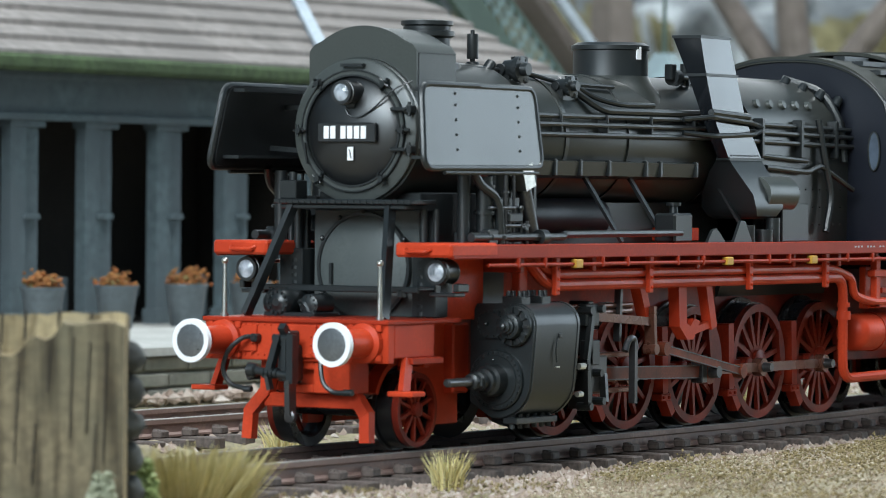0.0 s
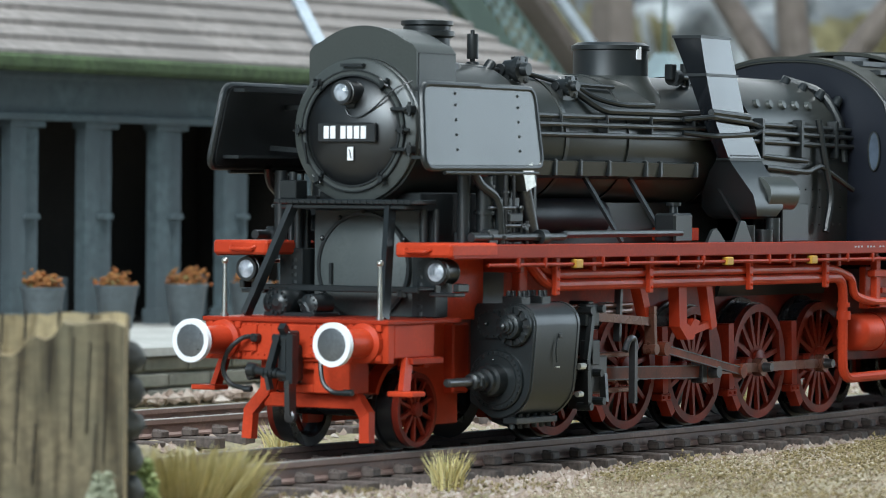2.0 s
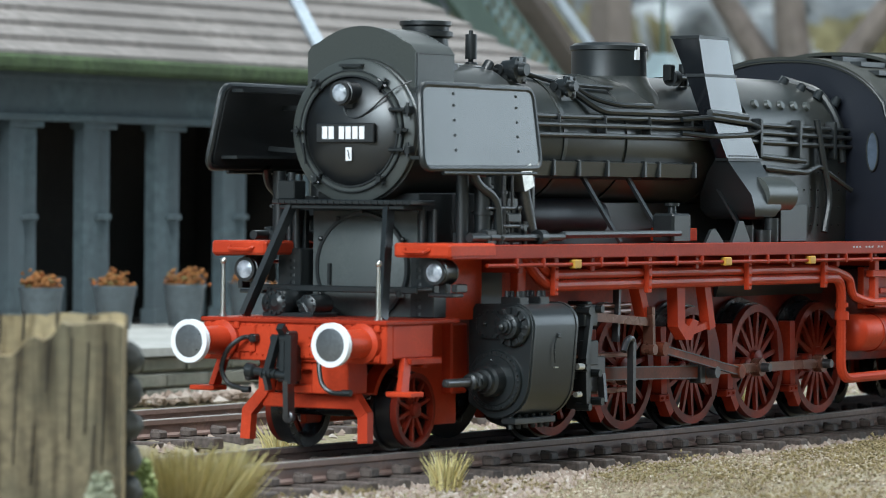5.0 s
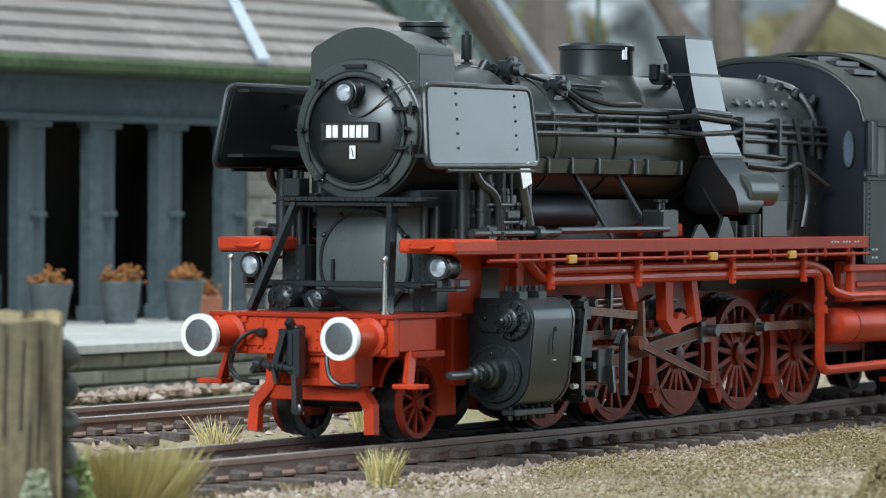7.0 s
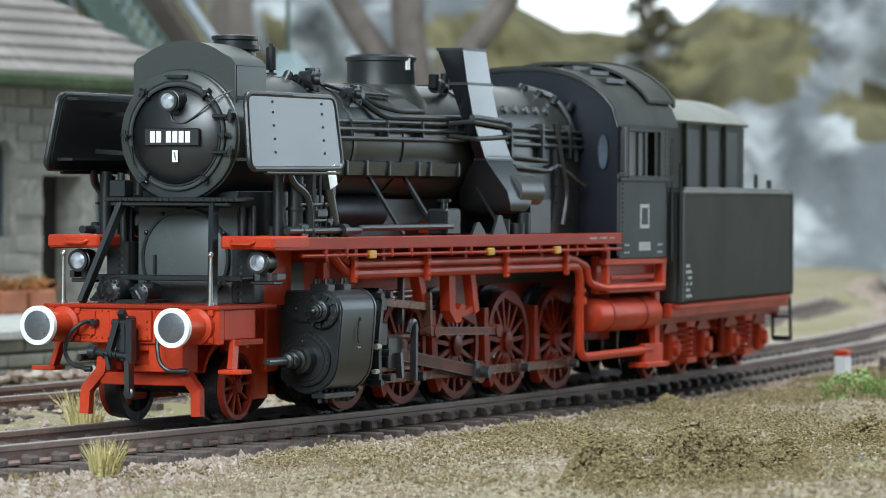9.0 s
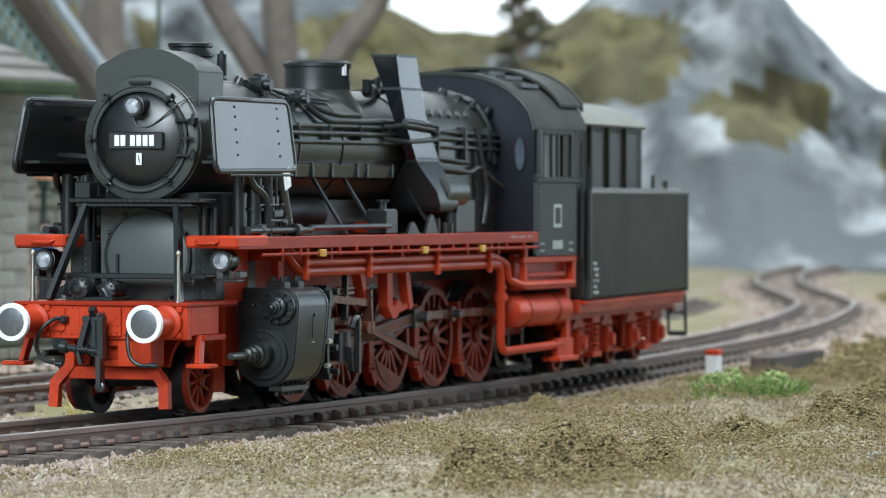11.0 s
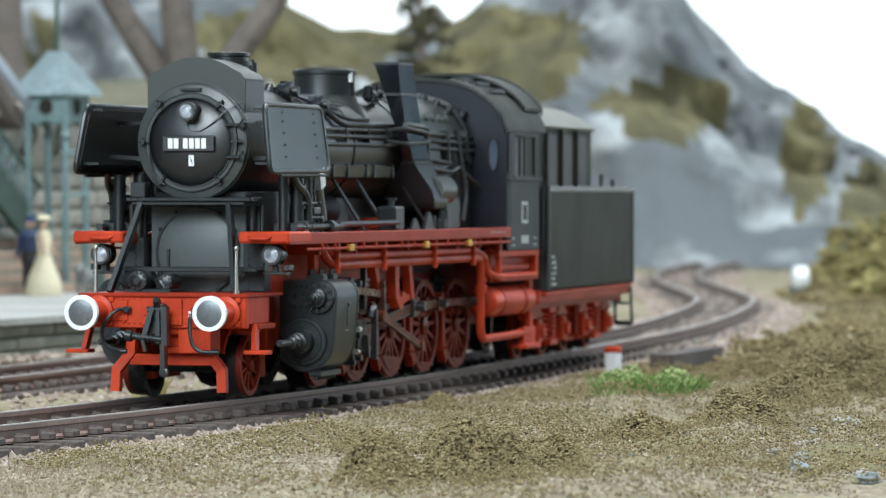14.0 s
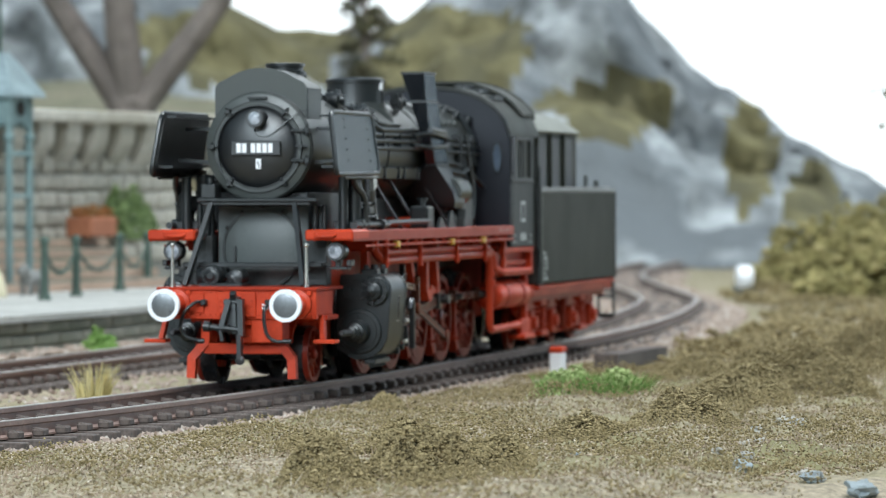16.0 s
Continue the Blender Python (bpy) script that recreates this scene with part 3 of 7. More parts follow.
# deflectors
for s in (-1, 1):
    tf, tb, bb, bf = (12.8, 44.0), (39.2, 44.0), (39.2, 34.2), (11.4, 33.9)
    outer = bent([((tf[0] + tb[0]) / 2, 0, 44), (tf[0], 0, 44), (bf[0], 0, bf[1]), (bb[0], 0, bb[1]), (tb[0], 0, 44), ((tf[0] + tb[0]) / 2, 0, 44)], 1.6)[:-1]
    ypos = lambda z: s * (14.2 + (44 - z) * 0.14)
    cx, cz = 25.7, 39
    lo = lambda p, k, dy: (cx + (p.x - cx) * k, ypos(p.z) + dy * s, cz + (p.z - cz) * k)
    df = mk("smoke_deflector", DEFLECTOR, engine, (loft, [[lo(p, 0.99, -0.15) for p in outer], [lo(p, 0.99, 0.2) for p in outer]]), label="grey-black sheet smoke deflector")
    bm = bmesh.new()
    tube(bm, [lo(p, 1.0, 0) for p in outer] + [lo(outer[0], 1.0, 0)], 0.42, 8)
    tube(bm, [(16, ypos(33.5), 33.4), (38, ypos(33.5), 33.5)], 0.25, 8)
    part("rim", bm, BLACK, df, "black rolled rim")
    mk("rivet", BLACK, df, *[(ball, (x + (z - 38) * 0.12, ypos(z) + 0.2 * s, z), 0.2, 6) for x in (19.4, 34.2) for z in (36.2, 38, 39.8, 41.6, 43)])
    mk("inner_lining", GLOSS, df, (loft, [[lo(p, 0.97, -0.55) for p in outer], [lo(p, 0.97, -0.2) for p in outer]]), label="glossy black inner face")
    mk("inner_ledge", BLACK, df, (bar, (13.5, ypos(35) - 1.6 * s, 35.2), (39, ypos(35) - 1.6 * s, 35.4), 2.6, 0.4), (bar, (14, ypos(43.4) - 1.2 * s, 43.4), (39, ypos(43.4) - 1.2 * s, 43.4), 2.0, 0.4))
    mk("deflector_stay", BLACK, df, (bar, (26, 8 * s, 41.5), (26, 14.2 * s, 41.5), 0.7, 0.6), (bar, (24, 8.6 * s, 36), (24, 15 * s, 36.4), 0.7, 0.6), (bar, (36, 8 * s, 36), (36, 15 * s, 36), 0.7, 0.6))

# running board and its pipes
for s in (-1, 1):
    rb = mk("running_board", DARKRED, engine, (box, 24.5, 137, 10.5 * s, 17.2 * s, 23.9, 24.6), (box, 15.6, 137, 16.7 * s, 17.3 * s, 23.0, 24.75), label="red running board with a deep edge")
    fb = mk("front_step_box", RED, rb, (box, 15, 26, 9.3 * s, 17.35 * s, 23.2, 24.95, 0.3), label="bright orange-red step box")
    mk("grip", RED, fb, (tube, [(15, 11 * s, 24.2), (14.2, 11.3 * s, 23.9), (14.2, 14.2 * s, 23.9), (15, 14.5 * s, 24.2)], 0.22, 6, 0.4))
    mk("thin_pipe", DARKRED, rb, (tube, [(24, 17.1 * s, 22.2), (137, 17.1 * s, 22.2)], 0.24, 8))
    for x in (31, 37.5, 52, 58.5, 72, 79, 98, 104, 122, 130):
        mk("pipe_clip", DARKRED, rb, (box, x - 0.3, x + 0.3, 16.8 * s, 17.4 * s, 21.8, 23.1))
    for x in (45.5, 86, 111):
        mk("clamp", YELLOW, rb, (box, x - 0.9, x + 0.9, 16.7 * s, 17.6 * s, 21.7, 22.8), label="ochre yellow clamp")
    mk("long_pipe", RED, rb, (tube, [(38.5, 14.5 * s, 23.5), (41.5, 15.4 * s, 20.9), (121, 15.4 * s, 20.9), (127, 15.4 * s, 19.5), (127.6, 15.4 * s, 17), (132, 16 * s, 16), (157, 16 * s, 16)], 0.62, 10, 2.5), label="red pipe under the running board")
    mk("drop_pipe", RED, rb, (tube, [(37, 14.2 * s, 23.5), (40.5, 15.4 * s, 19.5), (124.2, 15.4 * s, 19.6), (124.8, 15.2 * s, 5.2), (154, 15.2 * s, 5.6)], 0.72, 10, 2.6), (ring, (124.7, 15.3 * s, 13.6), (0, 0, 1), 0.5, 1.05, 1.2, 14), (ring, (124.7, 15.3 * s, 15.4), (0, 0, 1), 0.5, 0.95, 0.6, 14), label="thick red pipe with a union")
    for x in (41.8, 66, 94, 117):
        mk("strap", RED, rb, (box, x - 0.55, x + 0.55, 15.9 * s, 16.6 * s, 18.3, 23.4), *[(ball, (x, 16.65 * s, z), 0.22, 6) for z in (19, 20.3, 21.6)])
    for x in (34, 52, 66, 80, 94, 108, 122, 134):
        mk("board_bracket", DARKRED, rb, (box, x - 0.5, x + 0.5, 6 * s, 16 * s, 21.2, 23.9))
    mk("lettering", PALE, rb, *[(box, 124 + 1.0 * i, 124.5 + 1.0 * i, 17.3 * s, 17.34 * s, 23.85, 24.1, 0) for i in range(10) if i not in (3, 7)], label="tiny white lettering as plain bars")

# side frames at the front
for s in (-1, 1):
    mk("side_plate", RED, engine, (box, 24.2, 33, 10.0 * s, 11.0 * s, 15.4, 23.4))
    mk("front_bracket", RED, engine, (box, 19.0, 20.2, 7.2 * s, 11.2 * s, 9.8, 15.4))
    mk("front_post", BLACK, engine, (box, 22.6, 23.6, 8.4 * s, 10.2 * s, 15.6, 28.8), (box, 22.4, 23.8, 8.2 * s, 10.4 * s, 18.0, 18.6))
    mk("inner_plate", RED, engine, (box, 20.2, 33, 6.5 * s, 7.4 * s, 2.4, 15.6))
    mk("step_box", RED, engine, (box, 29.6, 33.4, 6.8 * s, 8.8 * s, 6.2, 14.9, 0.25))
    mk("upright", RED, engine, (box, 36.0, 38.0, 13.2 * s, 14.4 * s, 17.2, 23))
    mk("wheel_arch", RED, engine, (loft, [[(20.2 + r * math.cos(radians(a)), y * s, 4.6 + r * math.sin(radians(a))) for a, r in [(a, 6.3) for a in range(160, 19, -10)] + [(a, 5.6) for a in range(20, 161, 10)]] for y in (5.4, 7.2)]))

# cylinders
for s in (-1, 1):
    c = empty("cylinder")
    c.parent = engine
    c.location = (-4.8 * MM, 3.0 * s * MM, 0)
    yz = [(7.4, 5.2), (7.4, 15.6), (8.2, 17.3)] + [(13.9 + 2.75 * math.cos(radians(a)), 14.7 + 2.75 * math.sin(radians(a))) for a in range(90, -1, -15)] + [(11.4 + 4.7 * math.cos(radians(a)), 8.0 + 4.7 * math.sin(radians(a))) for a in range(0, -106, -15)]
    yz = [(y * s, z) for y, z in yz]
    grown = lambda k: [(12 * s + (y - 12 * s) * k, 10.5 + (z - 10.5) * k) for y, z in yz]
    blk = mk("cylinder_block", CYLBLACK, c, (prism, yz, "x", 36.4, 46.4), label="black cylinder block with a polished top edge")
    mk("block_rim", BLACK, blk, (prism, grown(1.02), "x", 46.2, 46.7), (prism, grown(1.012), "x", 36.1, 36.5))
    mk("front_plate", CYLBLACK, c, (prism, grown(0.985), "x", 35.7, 36.3))
    oy, oz = 11.4 * s, 8.0
    cv = mk("cylinder_cover", CYLBLACK, c, (turned, (34.9, oy, oz), (1, 0, 0), [(0, 1.6), (0.05, 3.0), (0.2, 3.1), (0.24, 3.62), (0.4, 3.75), (0.9, 3.78)], 48), label="round black cylinder cover with a bolt ring")
    mk("bolt_ring", BLACK, cv, *[(cyl, (34.95, oy + 3.42 * math.cos(radians(a)), oz + 3.42 * math.sin(radians(a))), (35.3, oy + 3.42 * math.cos(radians(a)), oz + 3.42 * math.sin(radians(a))), 0.17, 0.17, 6) for a in range(0, 360, 12)], (ball, (34.9, oy - 0.2 * s, oz + 2.5), 0.22, 8))
    mk("tail_rod", BLACK, c, (turned, (29.2, oy, oz), (1, 0, 0), [(0, 0.75), (0.15, 1.0), (0.9, 1.0), (1.0, 0.8), (1.5, 0.8), (1.6, 1.2), (2.4, 1.2), (2.5, 0.95), (3.0, 0.95), (3.1, 1.45), (3.7, 1.55), (4.0, 1.9), (5.8, 2.0)], 24), (cyl, (30.2, oy - 1.0, oz + 0.5), (30.2, oy - 1.0, oz - 0.5), 0.25, 0.25, 8))
    mk("rod_tube", STEELD, c, (turned, (23.6, oy, oz), (1, 0, 0), [(0, 0.3), (0.2, 0.52), (6.0, 0.56)], 18), label="polished tail rod tube")
    vy, vz = 13.9 * s, 14.7
    vc = mk("valve_cover", CYLBLACK, c, (turned, (34.9, vy, vz), (1, 0, 0), [(0, 1.7), (0.05, 2.3), (0.2, 2.45), (0.9, 2.5)], 36), (turned, (33.7, vy, vz), (1, 0, 0), [(0, 1.2), (0.12, 1.5), (1.3, 1.6)], 28), (turned, (32.2, vy, vz), (1, 0, 0), [(0, 0.2), (0.15, 0.42), (0.6, 0.42), (0.65, 0.75), (1.1, 0.8), (1.15, 1.0), (1.6, 1.05)], 20))
    mk("valve_bolts", BLACK, vc, *[(bar, (34.75, vy + 1.65 * math.cos(radians(a)), vz + 1.65 * math.sin(radians(a))), (34.75, vy + 2.35 * math.cos(radians(a)), vz + 2.35 * math.sin(radians(a))), 0.34, 0.4, (1, 0, 0)) for a in range(0, 360, 30)], *[(ball, (33.75, vy + 1.2 * math.cos(radians(a)), vz + 1.2 * math.sin(radians(a))), 0.16, 6) for a in range(0, 360, 45)])
    slot = [(10.2 + 1.75 * math.cos(radians(a)), 14.9 + 1.75 * math.sin(radians(a))) for a in range(270, 89, -18)] + [(12.4, 16.65), (12.4, 13.15)]
    mk("steam_port", CYLBLACK, c, (prism, [(y * s, z) for y, z in slot], "x", 35.3, 35.9), *[(ball, (35.3, y * s, z), 0.16, 6) for y, z in [(10.2 + 1.5 * math.cos(radians(a)), 14.9 + 1.5 * math.sin(radians(a))) for a in range(90, 271, 22)] + [(11, 16.4), (11.8, 16.4), (11, 13.4), (11.8, 13.4)]], (ball, (35.2, 10.0 * s, 14.9), 0.3, 8))
    mk("cylinder_handle", BLACK, c, (tube, [(42.0, 16.5 * s, 13.4), (41.0, 16.7 * s, 12.8), (40.8, 16.7 * s, 11.6), (41.2, 16.6 * s, 10.2)], 0.09, 6, 0.5), (box, 41.6, 42.4, 16.3 * s, 16.8 * s, 13.2, 13.8))
    mk("maker_mark", STEEL, c, (box, 41.4, 42.2, 16.2 * s, 16.5 * s, 9.5, 9.65, 0), label="tiny bright metal mark")
    mk("oil_box", BLACK, c, *[(box, x, x + 2.2, 11.4 * s, 14.2 * s, 17.2, 18.3) for x in (36.6, 41.6)], *[(cyl, (x, y * s, 18.2), (x, y * s, 19), 0.35, 0.3, 8) for x in (37.2, 38.3, 42.2, 43.3) for y in (12, 13.6)])
    mk("drain_cock", BLACK, c, (box, 36, 46, 12 * s, 14 * s, 2.6, 3.4), *[(cyl, (x, 13 * s, 2.0), (x, 13 * s, 4.2), 0.35, 0.35, 8) for x in (36.6, 38.4, 40.2, 42, 43.8, 45.4)])
    mk("relief_valve", STEEL, c, (cyl, (47, 16.4 * s, 9.5), (48.4, 16.4 * s, 9.5), 0.4, 0.4, 10), (cyl, (47, 16.2 * s, 6), (48.2, 16.2 * s, 6), 0.35, 0.35, 10))
    # bars that stay in place behind the cylinder
    mk("slide_bar", ROD, engine, (box, 41.6, 67, 12.4 * s, 14.0 * s, 10.0, 10.6), (box, 41.6, 67, 12.4 * s, 14.0 * s, 5.4, 6.0), (cyl, (41.6, 13.7 * s, 15.6), (66, 13.3 * s, 15.9), 0.5), (cyl, (41.6, 13.9 * s, 16.6), (66, 13.5 * s, 16.7), 0.35))
    mk("guide_yoke", BLACK, engine, (box, 52.4, 53.6, 12 * s, 15 * s, 3.6, 17.4), (box, 51.4, 54.8, 13.8 * s, 15.2 * s, 14.2, 17.0), (box, 51.8, 55.4, 14 * s, 15.0 * s, 9.2, 12.4), (bar, (53, 15.2 * s, 16.6), (51.2, 15.4 * s, 10), 0.8, 0.7, (0, 1, 0)), (bar, (51.2, 15.4 * s, 10), (51.6, 15.4 * s, 3.6), 0.8, 0.7, (0, 1, 0)), *[(cyl, (x, 14 * s, z), (x, 16 * s, z), 0.55, 0.5, 10) for x, z in ((51.6, 16.2), (54.6, 16.4), (51.0, 9), (51.6, 4.0), (54.8, 4.6), (54.2, 8.2))])
    mk("hanger", STEELD, engine, (bar, (63.4, 15.4 * s, 12.0), (63.4, 15.4 * s, 4.0), 0.75, 0.9, (0, 1, 0)), (tube, [(61.2, 15.4 * s, 10.8), (62.0, 15.4 * s, 12.2), (63.4, 15.4 * s, 12.6), (64, 15.4 * s, 11)], 0.45, 8, 0.8), (bar, (62, 14 * s, 21), (61.6, 14 * s, 12), 0.6, 0.9, (0, 1, 0)))
    # link and its red carrier
    mk("link_carrier", RED, engine, (box, 66, 84, 12 * s, 13.6 * s, 19.0, 20.2), (prism, [(77, 19.4), (77.4, 13.6), (79.6, 11.8), (81.2, 11.8), (83.2, 14.2), (81.6, 14.6), (80.4, 13.6), (79.4, 14.0), (79.2, 19.4)], "y", 13.0 * s, 14.6 * s), (bar, (85.4, 13.8 * s, 20), (87.4, 13.8 * s, 13.2), 1.6, 1.4, (0, 1, 0)), (bar, (81.6, 13.8 * s, 12.8), (87.2, 13.8 * s, 13.8), 0.9, 0.9, (0, 1, 0)), (bar, (67.4, 13.6 * s, 19.6), (69.8, 13.6 * s, 14.6), 1.5, 1.5, (0, 1, 0)))
    mk("radius_rod", ROD, engine, (bar, (54, 14.6 * s, 15.4), (70, 14.4 * s, 14.4), 0.6, 1.1), (bar, (69.6, 14.4 * s, 16.4), (70, 14.4 * s, 10.6), 0.7, 1.5, (0, 1, 0)), (cyl, (69.8, 13.6 * s, 10.8), (69.8, 15.4 * s, 10.8), 0.7))
    # brake hangers between the wheels, sand pipes
    for x in (62.6, 81.6, 100.6, 119.6):
        mk("brake_hanger", DARKRED, engine, (bar, (x + 0.6, 8.8 * s, 13.4), (x + 1.0, 8.8 * s, 4.4), 1.5, 1.9, (0, 1, 0)), (bar, (x + 0.8, 8.8 * s, 5.2), (x + 3.6, 8.8 * s, 1.6), 1.2, 1.5, (0, 1, 0)), (box, x - 0.6, x + 2.2, 8.4 * s, 10 * s, 3.4, 4.4), *[(ball, (x + dx, 10 * s, 3.9), 0.28, 6) for dx in (0, 1.4)])

# rods that move with the wheels, their start poses set below
rods = {}
for s in (-1, 1):
    bm = bmesh.new()
    yc = 11.6 * s
    for a, b in zip(DRIVERS, DRIVERS[1:]):
        bar(bm, (a, yc, 0), (b, yc, 0), 0.7, 1.25)
    for x in DRIVERS:
        cyl(bm, (x, yc - 0.7, 0), (x, yc + 0.7, 0), 1.25, 1.25, 16)
    rods["coupling", s] = part("coupling_rod", bm, ROD, engine)
    mk("pin_cap", STEELD, rods["coupling", s], *[(cyl, (x, yc, 0), (x, yc + 1.9 * s, 0), 0.75, 0.6, 12) for x in DRIVERS], label="dark crank pin caps")
    bm = bmesh.new()
    yc = 13.2 * s
    bar(bm, (0, yc, 0), (31, yc, 0), 0.8, 1.7)
    for x, r in ((0, 1.3), (31, 1.7)):
        cyl(bm, (x, yc - 0.8, 0), (x, yc + 0.8, 0), r, r, 16)
    rods["main", s] = part("main_rod", bm, MAINROD, engine)
    mk("rod_flange", STEELD, rods["main", s], *[(bar, (1, yc + 0.36 * s, z), (29, yc + 0.36 * s, z), 0.2, 0.16) for z in (-0.8, 0.8)], label="worn bright rod edges")
    mk("main_pin", STEELD, rods["main", s], (cyl, (31, yc, 0), (31, yc + 2.2 * s, 0), 0.9, 0.8, 12), (box, 28.6, 30, yc - 0.9, yc + 0.9, -1.5, 1.5))
    rods["cross", s] = mk("crosshead", STEELD, engine, (box, -2, 2.4, 12 * s, 14.2 * s, -2.3, 2.3), (cyl, (-13, 13.2 * s, 0), (-1, 13.2 * s, 0), 0.6, 0.6, 12), (bar, (0.6, 14.6 * s, 0), (0.8, 14.8 * s, -3.6), 0.7, 0.9, (0, 1, 0)), label="steel crosshead with a piston rod")
    bm = bmesh.new()
    yc = 15.0 * s
    bar(bm, (0, yc, 0), (22, yc, 0), 0.6, 1.1)
    for x in (0, 22):
        cyl(bm, (x, yc - 0.6, 0), (x, yc + 0.8, 0), 0.95, 0.95, 14)
    rods["eccentric", s] = part("eccentric_rod", bm, MAINROD, engine)
    mk("rod_flange", STEELD, rods["eccentric", s], *[(bar, (0.8, yc + 0.28 * s, z), (21.2, yc + 0.28 * s, z), 0.2, 0.14) for z in (-0.5, 0.5)], label="worn bright rod edges")

# fittings round the boiler
for s in (-1, 1):
    mk("boiler_pipe", BLACK, engine, *[(tube, [(48, y * s, z), (97, y * s, z + 0.2), (104, (y + 0.7) * s, z), (137, (y + 0.9) * s, z - 0.4)], 0.34, 8, 1.0) for y, z in ((9.3, 41.0), (9.6, 39.9), (9.7, 38.6))], (tube, [(62, 4.5 * s, 46), (63, 7.2 * s, 44), (66, 9.0 * s, 41.9), (97, 9.1 * s, 42.1)], 0.5, 8, 2.0), (tube, [(64, 4.5 * s, 46), (67, 7.2 * s, 43.6), (71, 8.8 * s, 42.8), (80, 8.9 * s, 42.9)], 0.36, 8, 2.0))
    for x in (54, 66, 78, 90):
        mk("pipe_bracket", BLACK, engine, (box, x - 0.16, x + 0.16, 8.4 * s, 9.9 * s, 38.4, 41.4))
    for x in (108, 120, 131):
        mk("pipe_bracket", BLACK, engine, (box, x - 0.4, x + 0.4, 9.4 * s, 11 * s, 36.4, 41.8))
    mk("lower_pipe", BLACK, engine, (tube, [(108, 10.6 * s, 36.6), (122, 10.6 * s, 36.0)], 0.36, 8), (tube, [(109, 10.8 * s, 35.0), (122, 10.8 * s, 34.4), (126, 10.8 * s, 35.4), (134, 12 * s, 32)], 0.4, 8, 1.0), (tube, [(126, 10.4 * s, 42), (127, 11 * s, 36), (128.5, 11.4 * s, 31), (127, 11.2 * s, 26)], 0.5, 8, 2.0))
    sk = mk("side_skirt", BOILER, engine, (prism, [(8.2 * s, 35.4), (9.9 * s, 35.2), (9.6 * s, 33.4), (8.2 * s, 33.0)], "x", 44, 91))
    mk("skirt_rib", BLACK, sk, *[(box, x, x + 0.7, 9.4 * s, 10.1 * s, 33.3, 35.5) for x in (46, 52, 58.5, 66, 76, 80, 90)])
    for x in (62, 74, 98):
        mk("frame_stay", BLACK, engine, (bar, (x, 8.4 * s, 33.6), (x + 1.4, 13.6 * s, 24.8), 0.4, 0.8, (1, 0, 0)))
    mk("grab_pipe", BLACK, engine, (tube, [(26, 16.2 * s, 25.6), (44, 16.2 * s, 25.6), (45, 15.4 * s, 25.9), (76, 15.4 * s, 26.0)], 0.45, 8, 1.0), (cyl, (37.5, 16.2 * s, 25.6), (39, 16.2 * s, 25.6), 0.95), (cyl, (22, 15.8 * s, 25.6), (27, 16.0 * s, 25.6), 0.55))
    mk("tool_box", CYLBLACK, engine, (box, 74, 79, 12.4 * s, 15.6 * s, 24.7, 28.6, 0.3), (cyl, (76.5, 14 * s, 28.6), (76.5, 14 * s, 29.8), 0.6, 0.5), (cyl, (76.5, 14 * s, 29.6), (76.5, 14 * s, 30), 1.0, 1.0), label="small dark lubricator box with a cap")
    mk("feed_pump", BLACK, engine, (cyl, (27, 14.6 * s, 24.7), (27, 14.6 * s, 33), 1.05), (cyl, (24.2, 13.4 * s, 24.7), (24.2, 13.4 * s, 33.6), 0.8), (cyl, (31.6, 15 * s, 24.7), (31.6, 15 * s, 29), 0.7), (box, 25, 35, 11.5 * s, 15.6 * s, 24.7, 26.2), (box, 30, 34.5, 12 * s, 15.2 * s, 28, 30.5), (cyl, (33, 13 * s, 26), (33, 13 * s, 34), 1.3), (cyl, (36.5, 12 * s, 24.7), (36.5, 12 * s, 34), 0.9), *[(ring, (27, 14.6 * s, z), (0, 0, 1), 0.9, 1.35, 0.4, 16) for z in (25.2, 28.4, 31.6)])
    mk("bent_pipe", BLACK, engine, (tube, [(23.6, 15 * s, 34), (24.6, 15.4 * s, 32), (28.2, 16 * s, 30.4), (28.6, 16 * s, 24.8)], 0.55, 10, 2.0), (ring, (28.6, 16 * s, 25.4), (0, 0, 1), 0.4, 0.8, 0.4, 14))
    mk("steam_cylinder", STEELD, engine, (cyl, (36, 14.6 * s, 32.8), (38.6, 14.8 * s, 25), 0.95, 0.95), label="inclined bare metal cylinder")
    mk("steam_box", STEEL, engine, (bar, (35.4, 14.7 * s, 34.4), (36.3, 14.7 * s, 31.6), 2.4, 2.2, (0, 1, 0)), (cyl, (33.2, 14.6 * s, 33.6), (35.8, 14.6 * s, 33.6), 0.5), label="bright metal valve box")
    mk("inner_sheet", BLACK, engine, (box, 40.6, 41.4, 9 * s, 13.6 * s, 24.7, 34), *[(ball, (40.55, 13.4 * s, 25.4 + 1.2 * i), 0.14, 6) for i in range(8)])
    mk("pump_pipework", STEELD, engine, *[(cyl, (x, y * s, 24.7), (x, y * s, z), r, r, 10) for x, y, z, r in ((30.0, 15.8, 33.2, 0.28), (31.2, 15.2, 31.0, 0.22), (32.4, 15.6, 33.4, 0.2), (34.4, 15.4, 29.4, 0.26), (35.2, 15.8, 27.6, 0.3))], (cyl, (26.0, 15.9 * s, 29.2), (33.8, 15.9 * s, 29.2), 0.2, 0.2, 8), (cyl, (29.6, 15.9 * s, 27.0), (35.6, 15.9 * s, 27.0), 0.22, 0.22, 8), *[(ring, (30.0, 15.8 * s, z), (0, 0, 1), 0.2, 0.5, 0.3, 12) for z in (26.2, 28.6, 31)], label="thin dark metal pipework")
